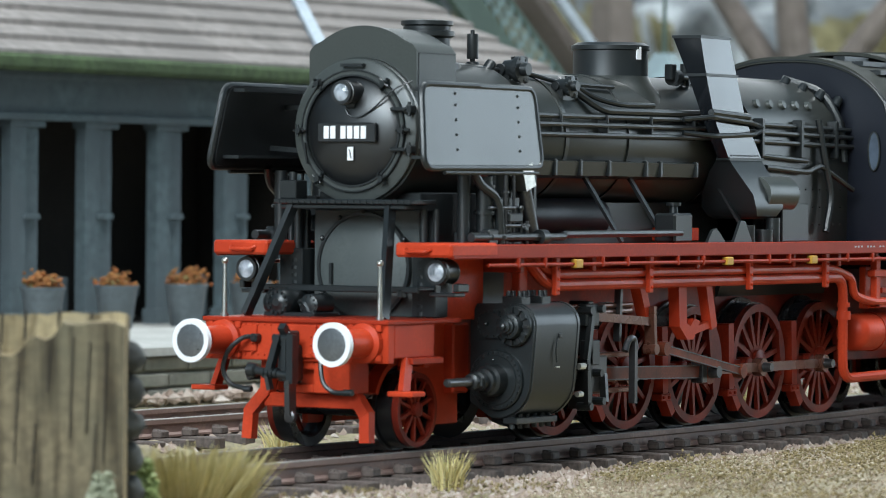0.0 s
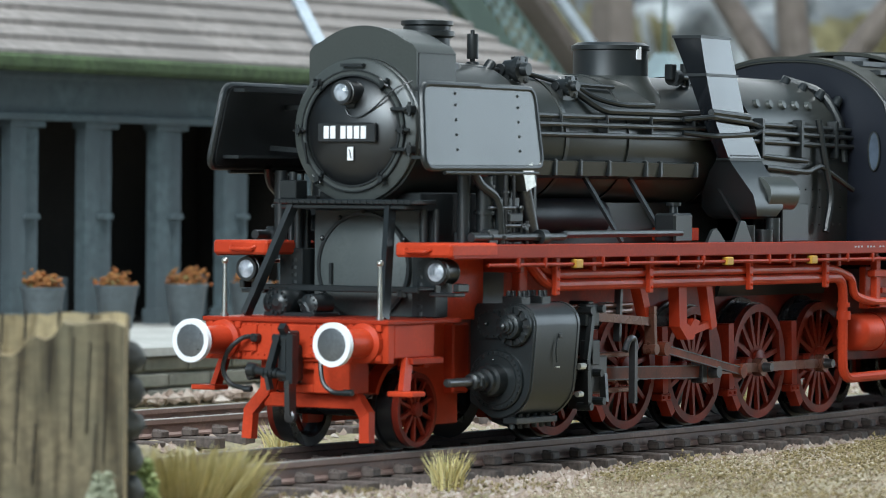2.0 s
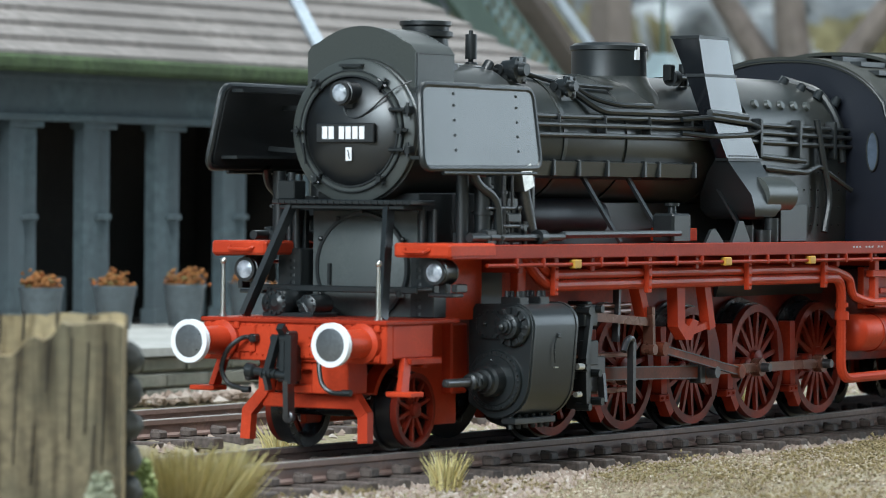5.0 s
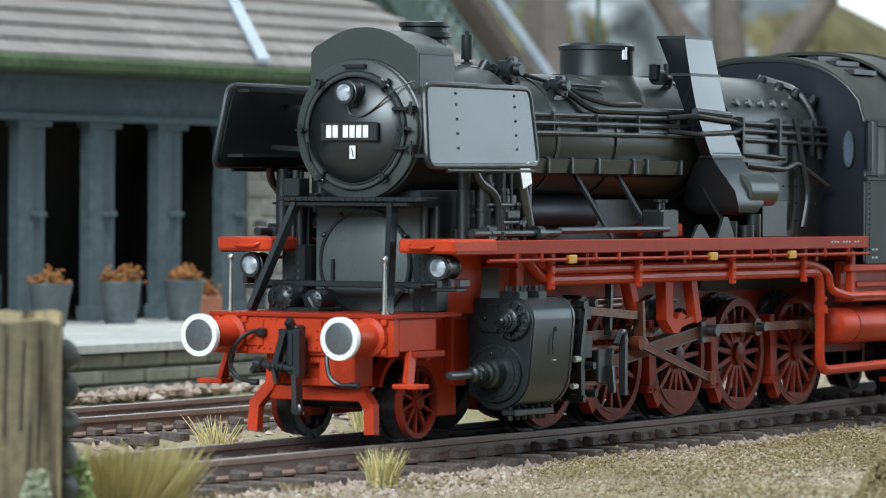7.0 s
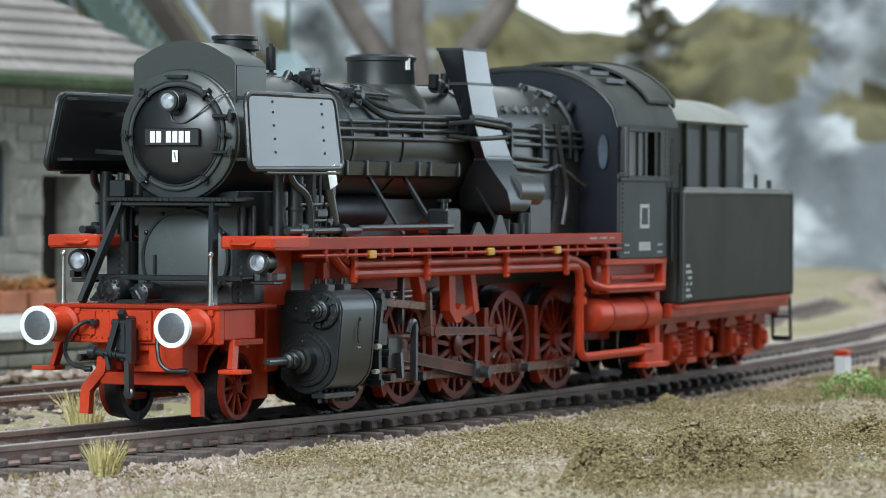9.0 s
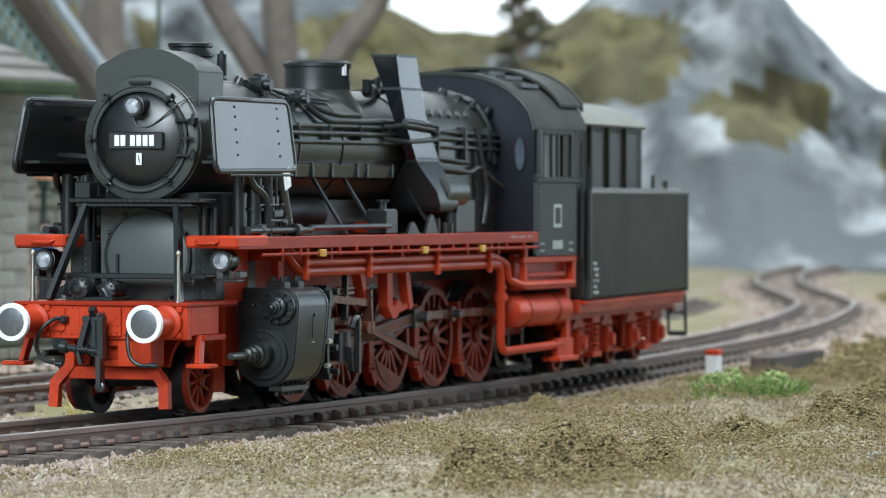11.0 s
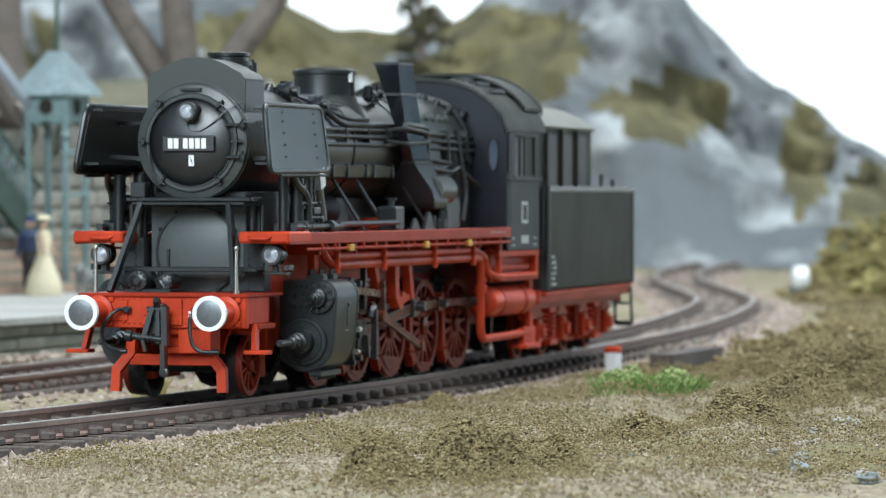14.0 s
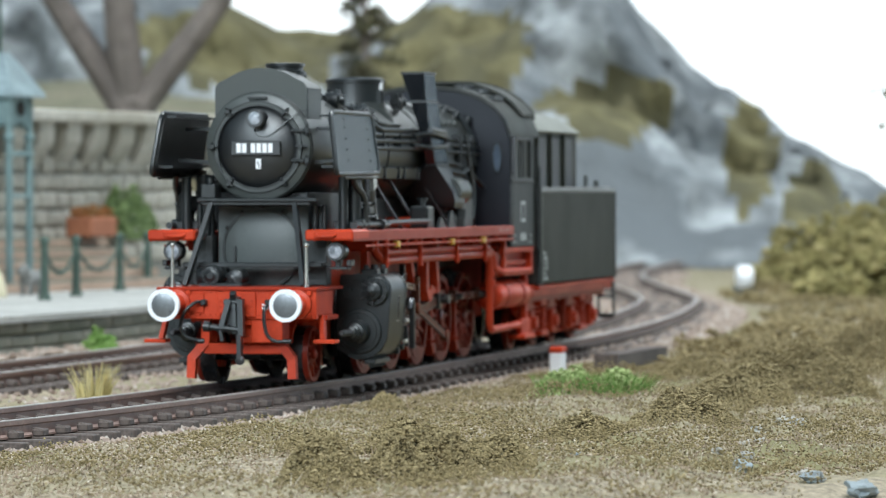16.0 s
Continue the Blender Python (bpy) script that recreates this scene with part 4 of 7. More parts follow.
    mk("valve_block", BLACK, engine, (box, 30.4, 33.8, 14.6 * s, 16.2 * s, 27.4, 28.6, 0.2), (box, 31.2, 34.6, 14.8 * s, 16.0 * s, 25.0, 26.2, 0.2), (box, 25.2, 27.6, 15.2 * s, 16.4 * s, 24.7, 26.6, 0.2), (cyl, (34.0, 16.2 * s, 26.8), (34.0, 16.6 * s, 26.8), 0.5, 0.4, 12), (ball, (33.0, 16.3 * s, 29.2), 0.36, 8))
    mk("wing_plate", BLACK, engine, (prism, [(83.5, 24.7), (85, 26.4), (86, 26.6), (87, 26.0), (88.6, 24.7)], "y", 15.0 * s, 15.4 * s), (prism, [(91, 24.7), (93, 27.6), (94.2, 27.6), (96.4, 24.7)], "y", 15.0 * s, 15.4 * s))
    mk("snifter", BLACK, engine, (cyl, (97, 14.6 * s, 24.7), (97, 14.6 * s, 27), 0.8), (cyl, (104, 14.6 * s, 24.7), (104, 14.6 * s, 28), 1.0), (box, 108, 116, 11 * s, 14 * s, 24.7, 30), (cyl, (100.6, 15 * s, 24.7), (100.6, 15 * s, 26.4), 1.2, 1.2))
mk("air_tank", CABFRONT, engine, (turned, (48, -4, 28), (1, 0, 0), [(0, 0.2), (0.6, 2.2), (1, 2.5), (25, 2.5), (25.6, 2.2), (26, 0.2)], 24), label="dark air tank")
mk("red_stretcher", RED, engine, (box, 88, 93, -9, 9, 24.8, 26.6))
# chute and hopper beside the boiler
bm = bmesh.new()
rect = lambda z, x0, x1, y0, y1: [(x0, y0, z), (x1, y0, z), (x1, y1, z), (x0, y1, z)]
loft(bm, [rect(52.4, 88.0, 96.3, -11.6, -7.4), rect(47.2, 89.8, 98.6, -11.6, -8.8), rect(41.4, 91.9, 101, -11.8, -10.0), rect(36, 96.0, 105.7, -11.9, -10.2)])
chute = part("chute", bm, CHUTE, engine, "tall flared metal chute in bare grey-black")
bm = bmesh.new()
for z, a in ((52.2, (87.9, 96.5, -11.75, -7.3)), (47.1, (89.6, 98.8, -11.75, -8.7)), (41.2, (91.8, 101.3, -11.95, -9.9)), (35.8, (95.9, 106, -12.05, -10.0))):
    loft(bm, [rect(z, *a), rect(z + 0.4, *a)])
part("chute_flange", bm, BLACK, chute)
hopper = mk("hopper", CYLBLACK, engine, (loft, [rect(35.8, 96.2, 105.7, -11.9, -9.8), rect(34.2, 96.8, 106, -12.8, -8.4), rect(31.2, 98.2, 106.8, -14.5, -6.6), rect(29.4, 98.6, 106.6, -14.8, -6.3), rect(28.2, 99.6, 105.4, -14.4, -6.8), rect(27.8, 100.6, 104.6, -13.6, -7.4)]), label="dark hopper under the chute")
mk("hopper_drum", OLIVE, hopper, (turned, (102.5, -12.6, 31.2), (1, 0, 0), [(0, 2.5), (8.6, 2.5), (9.0, 2.2), (9.1, 0.1)], 28), (box, 103, 110.6, -11.6, -9, 29.4, 33.4), label="grey-black drum")
mk("hopper_rivets", BLACK, hopper, *[(ball, (97 + 0.9 * i, -12.1, 36.5), 0.13, 6) for i in range(9)])
mk("tie_band", BLACK, engine, (tube, [(86, -10.2, 41.2), (90, -12.5, 41.6), (101, -12.7, 41.0), (107, -11, 40.6)], 0.35, 8, 0.8), (tube, [(86, -10.2, 39.4), (90.4, -12.6, 39.0), (101.6, -12.8, 39.4), (107, -11, 40.0)], 0.35, 8, 0.8), (tube, [(90, -12.3, 42.2), (100.6, -12.4, 41.8)], 0.5, 8))
# top fittings
mk("whistle", BLACK, engine, (cyl, (48, 0, 46), (48, 0, 48.4), 0.35), (cyl, (48, 0, 48.2), (48, 0, 51.4), 0.75), (cyl, (48, 0, 51.4), (48, 0, 51.9), 0.3), (cyl, (48, 0, 47), (48, 0, 47.8), 1.1, 0.8))
for x, y, z, k in ((50.5, -3.5, 46.9, 1.0), (60, -6, 45.0, 0.8)):
    mk("check_valve", BLACK, engine, (turned, (x, y, z), (0, -1, 0), [(0, 1.2 * k), (1.6 * k, 1.3 * k), (1.7 * k, 1.7 * k), (2.4 * k, 1.7 * k), (2.5 * k, 0.9 * k), (3.4 * k, 0.8 * k)], 18), (cyl, (x + 2.6 * k, y - 0.5, z - 1.5), (x + 2.6 * k, y - 0.5, z + 1.7 * k), 1.1 * k), (box, x - 1, x + 4 * k, y - 1, y + 1.5, z - 2.4, z - 0.4), (cyl, (x - 1.6 * k, y, z), (x + 4.6 * k, y, z), 0.7 * k), *[(ball, (x + 1.5 * math.cos(k2), y - 2.3 * k, z + 1.4 * k * math.sin(k2)), 0.28, 6) for k2 in range(6)])
mk("top_pipe", BLACK, engine, (tube, [(41, -2.6, 46.9), (50, -3.4, 46.8)], 0.3, 8), (tube, [(54, -3.6, 46.8), (61, -5.6, 45.4), (74, -6, 45.2)], 0.3, 8, 1), (tube, [(44, 0, 47.4), (48, 0, 47.3), (52, -2, 46.6)], 0.25, 8), (cyl, (46, -3, 46.2), (47.6, -3, 47.6), 0.7))
mk("safety_valve", BLACK, engine, (cyl, (92, -5.4, 47), (97, -5.2, 47.2), 0.5), (cyl, (91, -5.6, 47), (92.6, -5.6, 47), 1.1), (box, 90, 91.4, -6.2, -5, 46.6, 48.8), (cyl, (96, -5, 46), (96, -5, 49), 0.7), (ball, (97, -5.4, 47.4), 0.9), (cyl, (97.6, -4.6, 46), (97.6, -4.6, 49.4), 0.3))
for i in range(4):
    mk("cab_fitting", BLACK, engine, (cyl, (129 + 2.0 * i, -3 - 1.8 * i, 46.8 - 0.9 * i), (129.8 + 2.0 * i, -3.4 - 1.8 * i, 48.0 - 0.9 * i), 0.8, 0.6, 12))
mk("cab_pipe", BLACK, engine, (tube, [(133, -1, 48), (134, -7, 46.2), (134.4, -9.6, 42), (134.6, -10.2, 36)], 0.6, 8, 2.0))

# cab
cab = empty("cab")
cab.parent = engine
vault = lambda k, n=30, d=0.0, a=-1.0, b=1.0: [(y, 41.6 + d + k * (1 - abs(y / 16.9) ** 2.5) ** 0.62) for y in [16.85 * (a + (b - a) * i / n) for i in range(n + 1)]]
roofline = vault(9.3)
front = [(-16.6, 21), (-16.6, 41.6)] + roofline[1:-1] + [(16.6, 41.6), (16.6, 21)]
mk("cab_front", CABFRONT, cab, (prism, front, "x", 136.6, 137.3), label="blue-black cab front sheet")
mk("front_rim", BLACK, cab, (tube, [(136.5, y, z) for y, z in front[1:-1]], 0.35, 8))
for s in (-1, 1):
    mk("front_window", WINDOWSHEEN, cab, (loft, [[(x, s * 14.2 + 0.8 * math.cos(a), 37.6 + 2.7 * math.sin(a)) for a in [2 * math.pi * i / 20 for i in range(20)]] for x in (136.2, 136.7)]), label="tall rounded window with a painted reflection")
    mk("window_surround", CABSIDE, cab, (tube, [(136.25, s * 14.2 + 0.88 * math.cos(2 * math.pi * i / 20), 37.6 + 2.8 * math.sin(2 * math.pi * i / 20)) for i in range(21)], 0.14, 6))
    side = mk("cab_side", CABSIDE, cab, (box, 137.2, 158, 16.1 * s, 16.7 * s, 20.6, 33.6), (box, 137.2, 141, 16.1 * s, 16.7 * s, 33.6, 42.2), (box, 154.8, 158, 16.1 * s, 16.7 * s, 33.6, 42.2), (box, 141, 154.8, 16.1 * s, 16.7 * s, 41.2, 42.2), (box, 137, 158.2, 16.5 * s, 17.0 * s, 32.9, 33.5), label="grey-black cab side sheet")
    mk("side_window", PANESHEEN, side, (box, 141.3, 148.2, 16.2 * s, 16.4 * s, 33.8, 41), label="side window with its grey reflection painted on")
    mk("window_frame", CABSIDE, side, *[(box, x, x + 0.5, 16.3 * s, 16.75 * s, 33.6, 41.2) for x in (140.8, 144.9, 154.6)], (box, 140.8, 155, 16.3 * s, 16.8 * s, 33.4, 33.9), (box, 140.8, 155, 16.3 * s, 16.8 * s, 40.9, 41.4))
    mk("window_post", CABSIDE, side, (box, 147.9, 149.2, 16.1 * s, 16.7 * s, 33.6, 41.2))
    mk("draught_shield", STEELD, side, (box, 137.4, 138.0, 16.7 * s, 17.5 * s, 34.4, 41.6), label="narrow bright draught shield")
    mk("rivet_strip", CABSIDE, side, *[(ball, (138.4, 16.75 * s, 22 + 0.75 * i), 0.17, 6) for i in range(27)], *[(ball, (156.6, 16.75 * s, 34 + 0.75 * i), 0.15, 6) for i in range(11)])
    mk("emblem", PALE, side, (box, 145.9, 149.7, 16.72 * s, 16.8 * s, 25.4, 29.3, 0.0), label="small pale rounded emblem")
    mk("emblem_centre", CABSIDE, side, (box, 146.5, 149.1, 16.8 * s, 16.84 * s, 26.0, 28.7, 0.0), (box, 147.3, 148.3, 16.84 * s, 16.86 * s, 26.6, 28.1, 0.0))
    mk("cab_figures", PALE, side, *[(box, 145.6 + i, 146.3 + i, 16.72 * s, 16.78 * s, 21.8, 23.2, 0) for i in range(5)], *[(box, x, x + 0.7, 16.72 * s, 16.78 * s, z, z + 0.3, 0) for x in (139.4, 140.6, 153.6, 154.8) for z in (21.4, 22.6)], label="small white figures as plain bars")
    mk("hand_rail", BLACK, side, (tube, [(158.6, 17.2 * s, 20), (158.6, 17.2 * s, 33)], 0.22, 8), (tube, [(159.4, 16.8 * s, 34), (159.6, 16.8 * s, 40)], 0.2, 8))
    mk("cab_floor_frame", RED, cab, (box, 132, 158.2, 15.4 * s, 16.6 * s, 19.6, 20.6), (box, 133, 158.2, 15.0 * s, 16.4 * s, 15.2, 16.2), (box, 156.6, 158.2, 15.0 * s, 16.4 * s, 15.2, 20.6), (box, 133, 134.4, 15.4 * s, 16.4 * s, 15.2, 22.6), (box, 133, 158, 13.6 * s, 14.6 * s, 15, 21), (box, 136, 154, 15.0 * s, 15.9 * s, 17.2, 18.0))
    tk = mk("air_reservoir", RED, engine, (turned, (129.5, 13.8 * s, 11.6), (1, 0, 0), [(0, 0.3), (0.3, 1.8), (1.0, 2.5), (1.6, 2.7), (27, 2.7), (27.8, 2.4), (28.3, 0.3)], 28), label="round red air reservoir")
    mk("reservoir_strap", DARKRED, tk, *[(ring, (x, 13.8 * s, 11.6), (1, 0, 0), 2.6, 2.85, 1.0, 28) for x in (136, 150)])
    mk("cab_step", RED, engine, (box, 150.6, 158.6, 14.8 * s, 15.8 * s, 3.4, 6.6), (bar, (156.6, 15 * s, 15), (156.8, 15 * s, 3), 2.0, 1.0, (0, 1, 0)), (box, 149, 158.8, 13.6 * s, 16.8 * s, 2.8, 3.6))
mk("cab_roof", ROOFDARK, cab, (loft, [[(x, y, z) for y, z in vault(9.5, 30, 0.3)] + [(x, y, z) for y, z in vault(9.3, 30, -0.3)[::-1]] for x in (136.2, 162)]), label="arched grey-black cab roof")
mk("roof_hatch", ROOFDARK, cab, (loft, [[(x, y, z) for y, z in vault(9.6, 20, 1.4, -0.93, 0.4)] + [(x, y, z) for y, z in vault(9.6, 20, 0.9, -0.93, 0.4)[::-1]] for x in (152, 163.5)]), (loft, [[(x, y, z) for y, z in vault(9.6, 20, 1.7, -0.93, 0.4)] + [(x, y, z) for y, z in vault(9.6, 20, 0.2, -0.93, 0.4)[::-1]] for x in (162.6, 163.6)]))
mk("roof_vent", BLACK, cab, *[(bar, (142, y, vault(9.5, 2, 0.5, y / 16.85, 1.0)[0][1]), (150, y, vault(9.5, 2, 0.5, y / 16.85, 1.0)[0][1]), 1.8, 0.7, (0, 0, 1)) for y in (-11.5, -8.6, -5.6)])
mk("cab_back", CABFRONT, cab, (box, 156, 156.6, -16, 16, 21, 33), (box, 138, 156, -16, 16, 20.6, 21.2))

# ---- the tender, in the engine's own measure from its pivot at x = 160 ----
tender = empty("tender", "olive-black model tender with a cabin and red bogies behind the engine", "tender")
mk("tank", TENDERGREY, tender, (box, 163, 244, -17, 17, 13, 31.3, 0.3), label="smooth olive-grey water tank")
mk("tank_edge", OLIVE, tender, (box, 162.6, 163.4, -17.2, 17.2, 13, 31.6), (box, 163, 244.3, -17.2, -16.6, 31.0, 31.6), (box, 163, 244.3, 16.6, 17.2, 31.0, 31.6), (box, 243.6, 244.4, -17.2, 17.2, 12.8, 31.6))
mk("tank_lettering", PALE, tender, *[(box, 165.6 + 1.3 * i, 166.5 + 1.3 * i, -17.1, -17.0, z, z + 0.5, 0) for i in range(3) for z in (13.8, 14.8, 15.8, 16.8, 17.8, 18.8) if (i + int(z)) % 4], label="small pale lettering as plain bars")
cabin = [(-11.4, 31.2), (-11.4, 43.6), (11.4, 43.6), (11.4, 31.2)]
mk("cabin", TENDERGREY, tender, (prism, cabin, "x", 166, 229), label="cabin above the tank")
mk("cabin_roof", ROOFPALE, tender, (loft, [[(x, y, z) for y, z in arc(0, 29.6, 18.4, 131, 49, 16)] + [(x, y, z) for y, z in arc(0, 29.6, 17.8, 49, 131, 16)] for x in (164.6, 230.4)]), (prism, [(-11.4, 43.4)] + arc(0, 29.6, 18.0, 129, 51, 12) + [(11.4, 43.4)], "x", 165, 229.4), label="pale grey-green arched roof")
for s in (-1, 1):
    for x in (186, 200, 214):
        mk("cabin_door", CABFRONT, tender, (box, x, x + 8.5, 11.4 * s, 11.8 * s, 31.6, 42))
        mk("door_post", TENDERGREY, tender, (box, x - 1.4, x - 0.2, 11.3 * s, 12.1 * s, 31.4, 43.2))
    mk("tank_ledge", OLIVE, tender, (box, 166, 240, 12 * s, 16.6 * s, 31.3, 32.1), (cyl, (238, 14 * s, 31), (238, 14 * s, 33.6), 0.5), (cyl, (234, 12.5 * s, 31), (234, 12.5 * s, 34.6), 0.4))
    mk("corner_rail", BLACK, tender, (tube, [(162, 16.6 * s, 13), (162, 16.6 * s, 31)], 0.3, 8), (tube, [(161.4, 17 * s, 16), (161.4, 17 * s, 36)], 0.25, 8))
    mk("solebar", RED, tender, (box, 160, 246, 14.6 * s, 15.8 * s, 10.6, 12.9), (box, 162, 244, 15.6 * s, 16.8 * s, 12.0, 12.7))
    ld = empty("ladder"); ld.parent = tender
    mk("ladder_frame", BLACK, ld, (tube, [(245.6, 16.2 * s, 12.6), (246, 16.4 * s, 4.4), (246, 13 * s, 4.4), (245.6, 13 * s, 12.6)], 0.3, 6, 0.5))
    for z in (4.6, 8.4):
        mk("ladder_step", BLACK, ld, (box, 244.6, 247, 13 * s, 16.4 * s, z, z + 0.5))
mk("floor_frame", DARKRED, tender, (box, 160, 246, -14, 14, 9.4, 12.6), (box, 245.4, 247, -14, 14, 9, 13.6))
tender_wheels = []
for bx in (170, 212):
    bogie = empty("bogie"); bogie.parent = tender
    for s in (-1, 1):
        mk("bogie_frame", RED, bogie, (prism, [(bx - 5, 7.6), (bx - 5, 10), (bx + 8, 10.6), (bx + 14, 10.6), (bx + 27, 10), (bx + 27, 7.6), (bx + 20, 5.6), (bx + 14, 3.4), (bx + 8, 3.4), (bx + 2, 5.6)], "y", 10.6 * s, 11.8 * s))
        for k in (0, 22):
            mk("axle_box", RED, bogie, (box, bx + k - 2, bx + k + 2, 11.4 * s, 14 * s, 3.0, 7.6, 0.4), (cyl, (bx + k, 13 * s, 5.2), (bx + k, 14.8 * s, 5.2), 1.5, 1.2, 16))
            mk("leaf_spring", DARKRED, bogie, (prism, [(bx + k - 4.6, 7.8), (bx + k - 4.6, 8.2), (bx + k - 2, 9.4), (bx + k + 2, 9.4), (bx + k + 4.6, 8.2), (bx + k + 4.6, 7.8)], "y", 11.8 * s, 13.4 * s))
            mk("spring_hanger", DARKRED, bogie, *[(cyl, (bx + k + d, 12.6 * s, 3.4), (bx + k + d, 12.6 * s, 10), 0.55, 0.55, 10) for d in (-4.6, 4.6)])
        mk("bogie_spring", RED, bogie, *[(ring, (bx + 11, 12.6 * s, 3.6 + 0.95 * i), (0, 0, 1), 0.5, 1.7, 0.6, 16) for i in range(5)], (box, bx + 7.6, bx + 14.4, 11.4 * s, 14.2 * s, 2.4, 3.4), (box, bx + 8, bx + 14, 11.4 * s, 14 * s, 8.4, 10))
        mk("brake_beam", RED, bogie, (bar, (bx - 4, 10.2 * s, 2.6), (bx + 26, 10.2 * s, 2.6), 0.8, 0.9), *[(box, bx + k, bx + k + 1.6, 9.4 * s, 11 * s, 2.2, 7) for k in (5.6, 15)])
        for k in (0, 22):
            w, c = wheel("tender_wheel", 5.0, bx + k - 160, 5.0, s, 10, 0, 0, tender)
            tender_wheels.append((w, c, 5.2))
for ob in tender.children_recursive:
    if ob.type == "MESH" and ob.parent not in [w[0] for w in tender_wheels]:
        ob.data.transform(Matrix.Translation((-160 * MM, 0, 0)))


def tender_rows(where):
    rows = []
    for t, p in where:
        a = radians(p[2])
        x, y = p[0] + 160 * math.cos(a), p[1] + 160 * math.sin(a)
        xx = p[0] + 205
        h = math.degrees(math.atan2(line(TRACK_ONE, xx + 25)[1] - line(TRACK_ONE, xx - 25)[1], 50))
        rows.append((t, pose(x * MM, y * MM, 0, 0, 0, h)))
    walk(tender, rows)
    for w, c, r in tender_wheels:
        walk(w, [(t, pose(*[v * MM for v in c]) @ turn_about_y(math.degrees(p[0] / r))) for t, p in where])

# ---- track lines, in millimetres ----
TRACK_ONE = [(-600, 0), (-200, 0), (-60, 0), (60, 0), (100, 0.6), (140, 2.8), (180, 6.2), (222, 11), (262, 17), (301, 23.6), (370, 35.5), (456, 51), (540, 70), (640, 97), (755, 133), (836, 165), (950, 214), (1070, 263), (1240, 322), (1600, 420), (2300, 560)]
TRACK_TWO = [(-600, 66), (60, 66), (120, 67.5), (180, 72), (245, 81), (340, 97), (430, 114), (540, 136), (700, 172), (900, 230)]
PLATFORM_EDGE = [(-500, 128), (60, 128), (200, 129), (353, 140), (440, 150), (560, 174), (800, 236)]


def line(pts, x):
    """A smooth curve through the points: (x, y) at that x."""
    i = max(j for j in range(len(pts) - 1) if pts[j][0] <= x or j == 0)
    sl = lambda j: (pts[min(j + 1, len(pts) - 1)][1] - pts[max(j - 1, 0)][1]) / (pts[min(j + 1, len(pts) - 1)][0] - pts[max(j - 1, 0)][0])
    (xa, ya), (xb, yb) = pts[i], pts[i + 1]
    h = xb - xa
    u = (x - xa) / h
    return x, (2 * u ** 3 - 3 * u * u + 1) * ya + (u ** 3 - 2 * u * u + u) * h * sl(i) + (3 * u * u - 2 * u ** 3) * yb + (u ** 3 - u * u) * h * sl(i + 1)


def tangent(pts, x):
    return math.atan2(line(pts, x + 3)[1] - line(pts, x - 3)[1], 6)


# ---- materials of the scenery ----
def crumb_material(name, colours, rough=0.9):
    """Loose grains: each grain takes its own colour."""
    m = bpy.data.materials.new(name)
    m.use_nodes = True
    n, l = m.node_tree.nodes, m.node_tree.links
    bs = n["Principled BSDF"]
    g = n.new("ShaderNodeNewGeometry")
    r = n.new("ShaderNodeValToRGB")
    r.color_ramp.interpolation = "LINEAR"
    el = r.color_ramp.elements
    while len(el) < len(colours):
        el.new(0.5)
    for i, c in enumerate(colours):
        el[i].position, el[i].color = i / (len(colours) - 1), (*c, 1)
    l.new(g.outputs["Random Per Island"], r.inputs["Fac"])
    l.new(r.outputs["Color"], bs.inputs["Base Color"])
    bs.inputs["Roughness"].default_value = rough
    bs.inputs["Specular IOR Level"].default_value = 0.25
    return m


def ground_material():
    m = material("flocked_earth", (0.30, 0.25, 0.18), 0.95, vary=0.4, scale=900, big=22, bump=0.8, second=(0.21, 0.19, 0.10), spec=0.2)
    return m


FOAM = crumb_material("olive_foam", [(0.08, 0.062, 0.03), (0.255, 0.195, 0.095), (0.17, 0.131, 0.066), (0.355, 0.282, 0.152)])
FLOCK = crumb_material("tan_flock", [(0.15, 0.108, 0.073), (0.36, 0.28, 0.20), (0.26, 0.19, 0.135), (0.25, 0.21, 0.12), (0.55, 0.475, 0.385)])
BUSHGREEN = crumb_material("garden_green", [(0.05, 0.08, 0.03), (0.12, 0.17, 0.06), (0.17, 0.22, 0.10)])
STONES = crumb_material("ballast_stone", [(0.18, 0.125, 0.095), (0.38, 0.30, 0.25), (0.28, 0.21, 0.17), (0.46, 0.40, 0.35)])
BUSH = crumb_material("dry_bush", [(0.12, 0.105, 0.04), (0.23, 0.195, 0.075), (0.30, 0.25, 0.115)])
GREENFOAM = crumb_material("bright_green", [(0.06, 0.12, 0.025), (0.13, 0.23, 0.05), (0.19, 0.29, 0.09)])
GREYFOAM = crumb_material("grey_green_foam", [(0.13, 0.14, 0.09), (0.24, 0.25, 0.17), (0.33, 0.34, 0.25)])
SAGE = crumb_material("sage_foam", [(0.14, 0.18, 0.06), (0.26, 0.32, 0.12), (0.36, 0.41, 0.19)])
STRAW = crumb_material("straw", [(0.42, 0.33, 0.13), (0.62, 0.52, 0.25), (0.34, 0.30, 0.12), (0.72, 0.63, 0.37)])
ORANGE = crumb_material("orange_flowers", [(0.28, 0.09, 0.03), (0.34, 0.15, 0.05), (0.20, 0.08, 0.03), (0.16, 0.13, 0.05)])
FARLEAF = crumb_material("far_leaves", [(0.09, 0.09, 0.05), (0.15, 0.14, 0.08), (0.12, 0.10, 0.06)])
SLEEPER = material("sleeper_brown", (0.085, 0.064, 0.055), 0.7, vary=0.35, scale=1500, big=150, bump=0.3)
RAILSIDE = material("rail_rust", (0.24, 0.155, 0.13), 0.55, vary=0.25, scale=1500, big=60, bump=0.15)
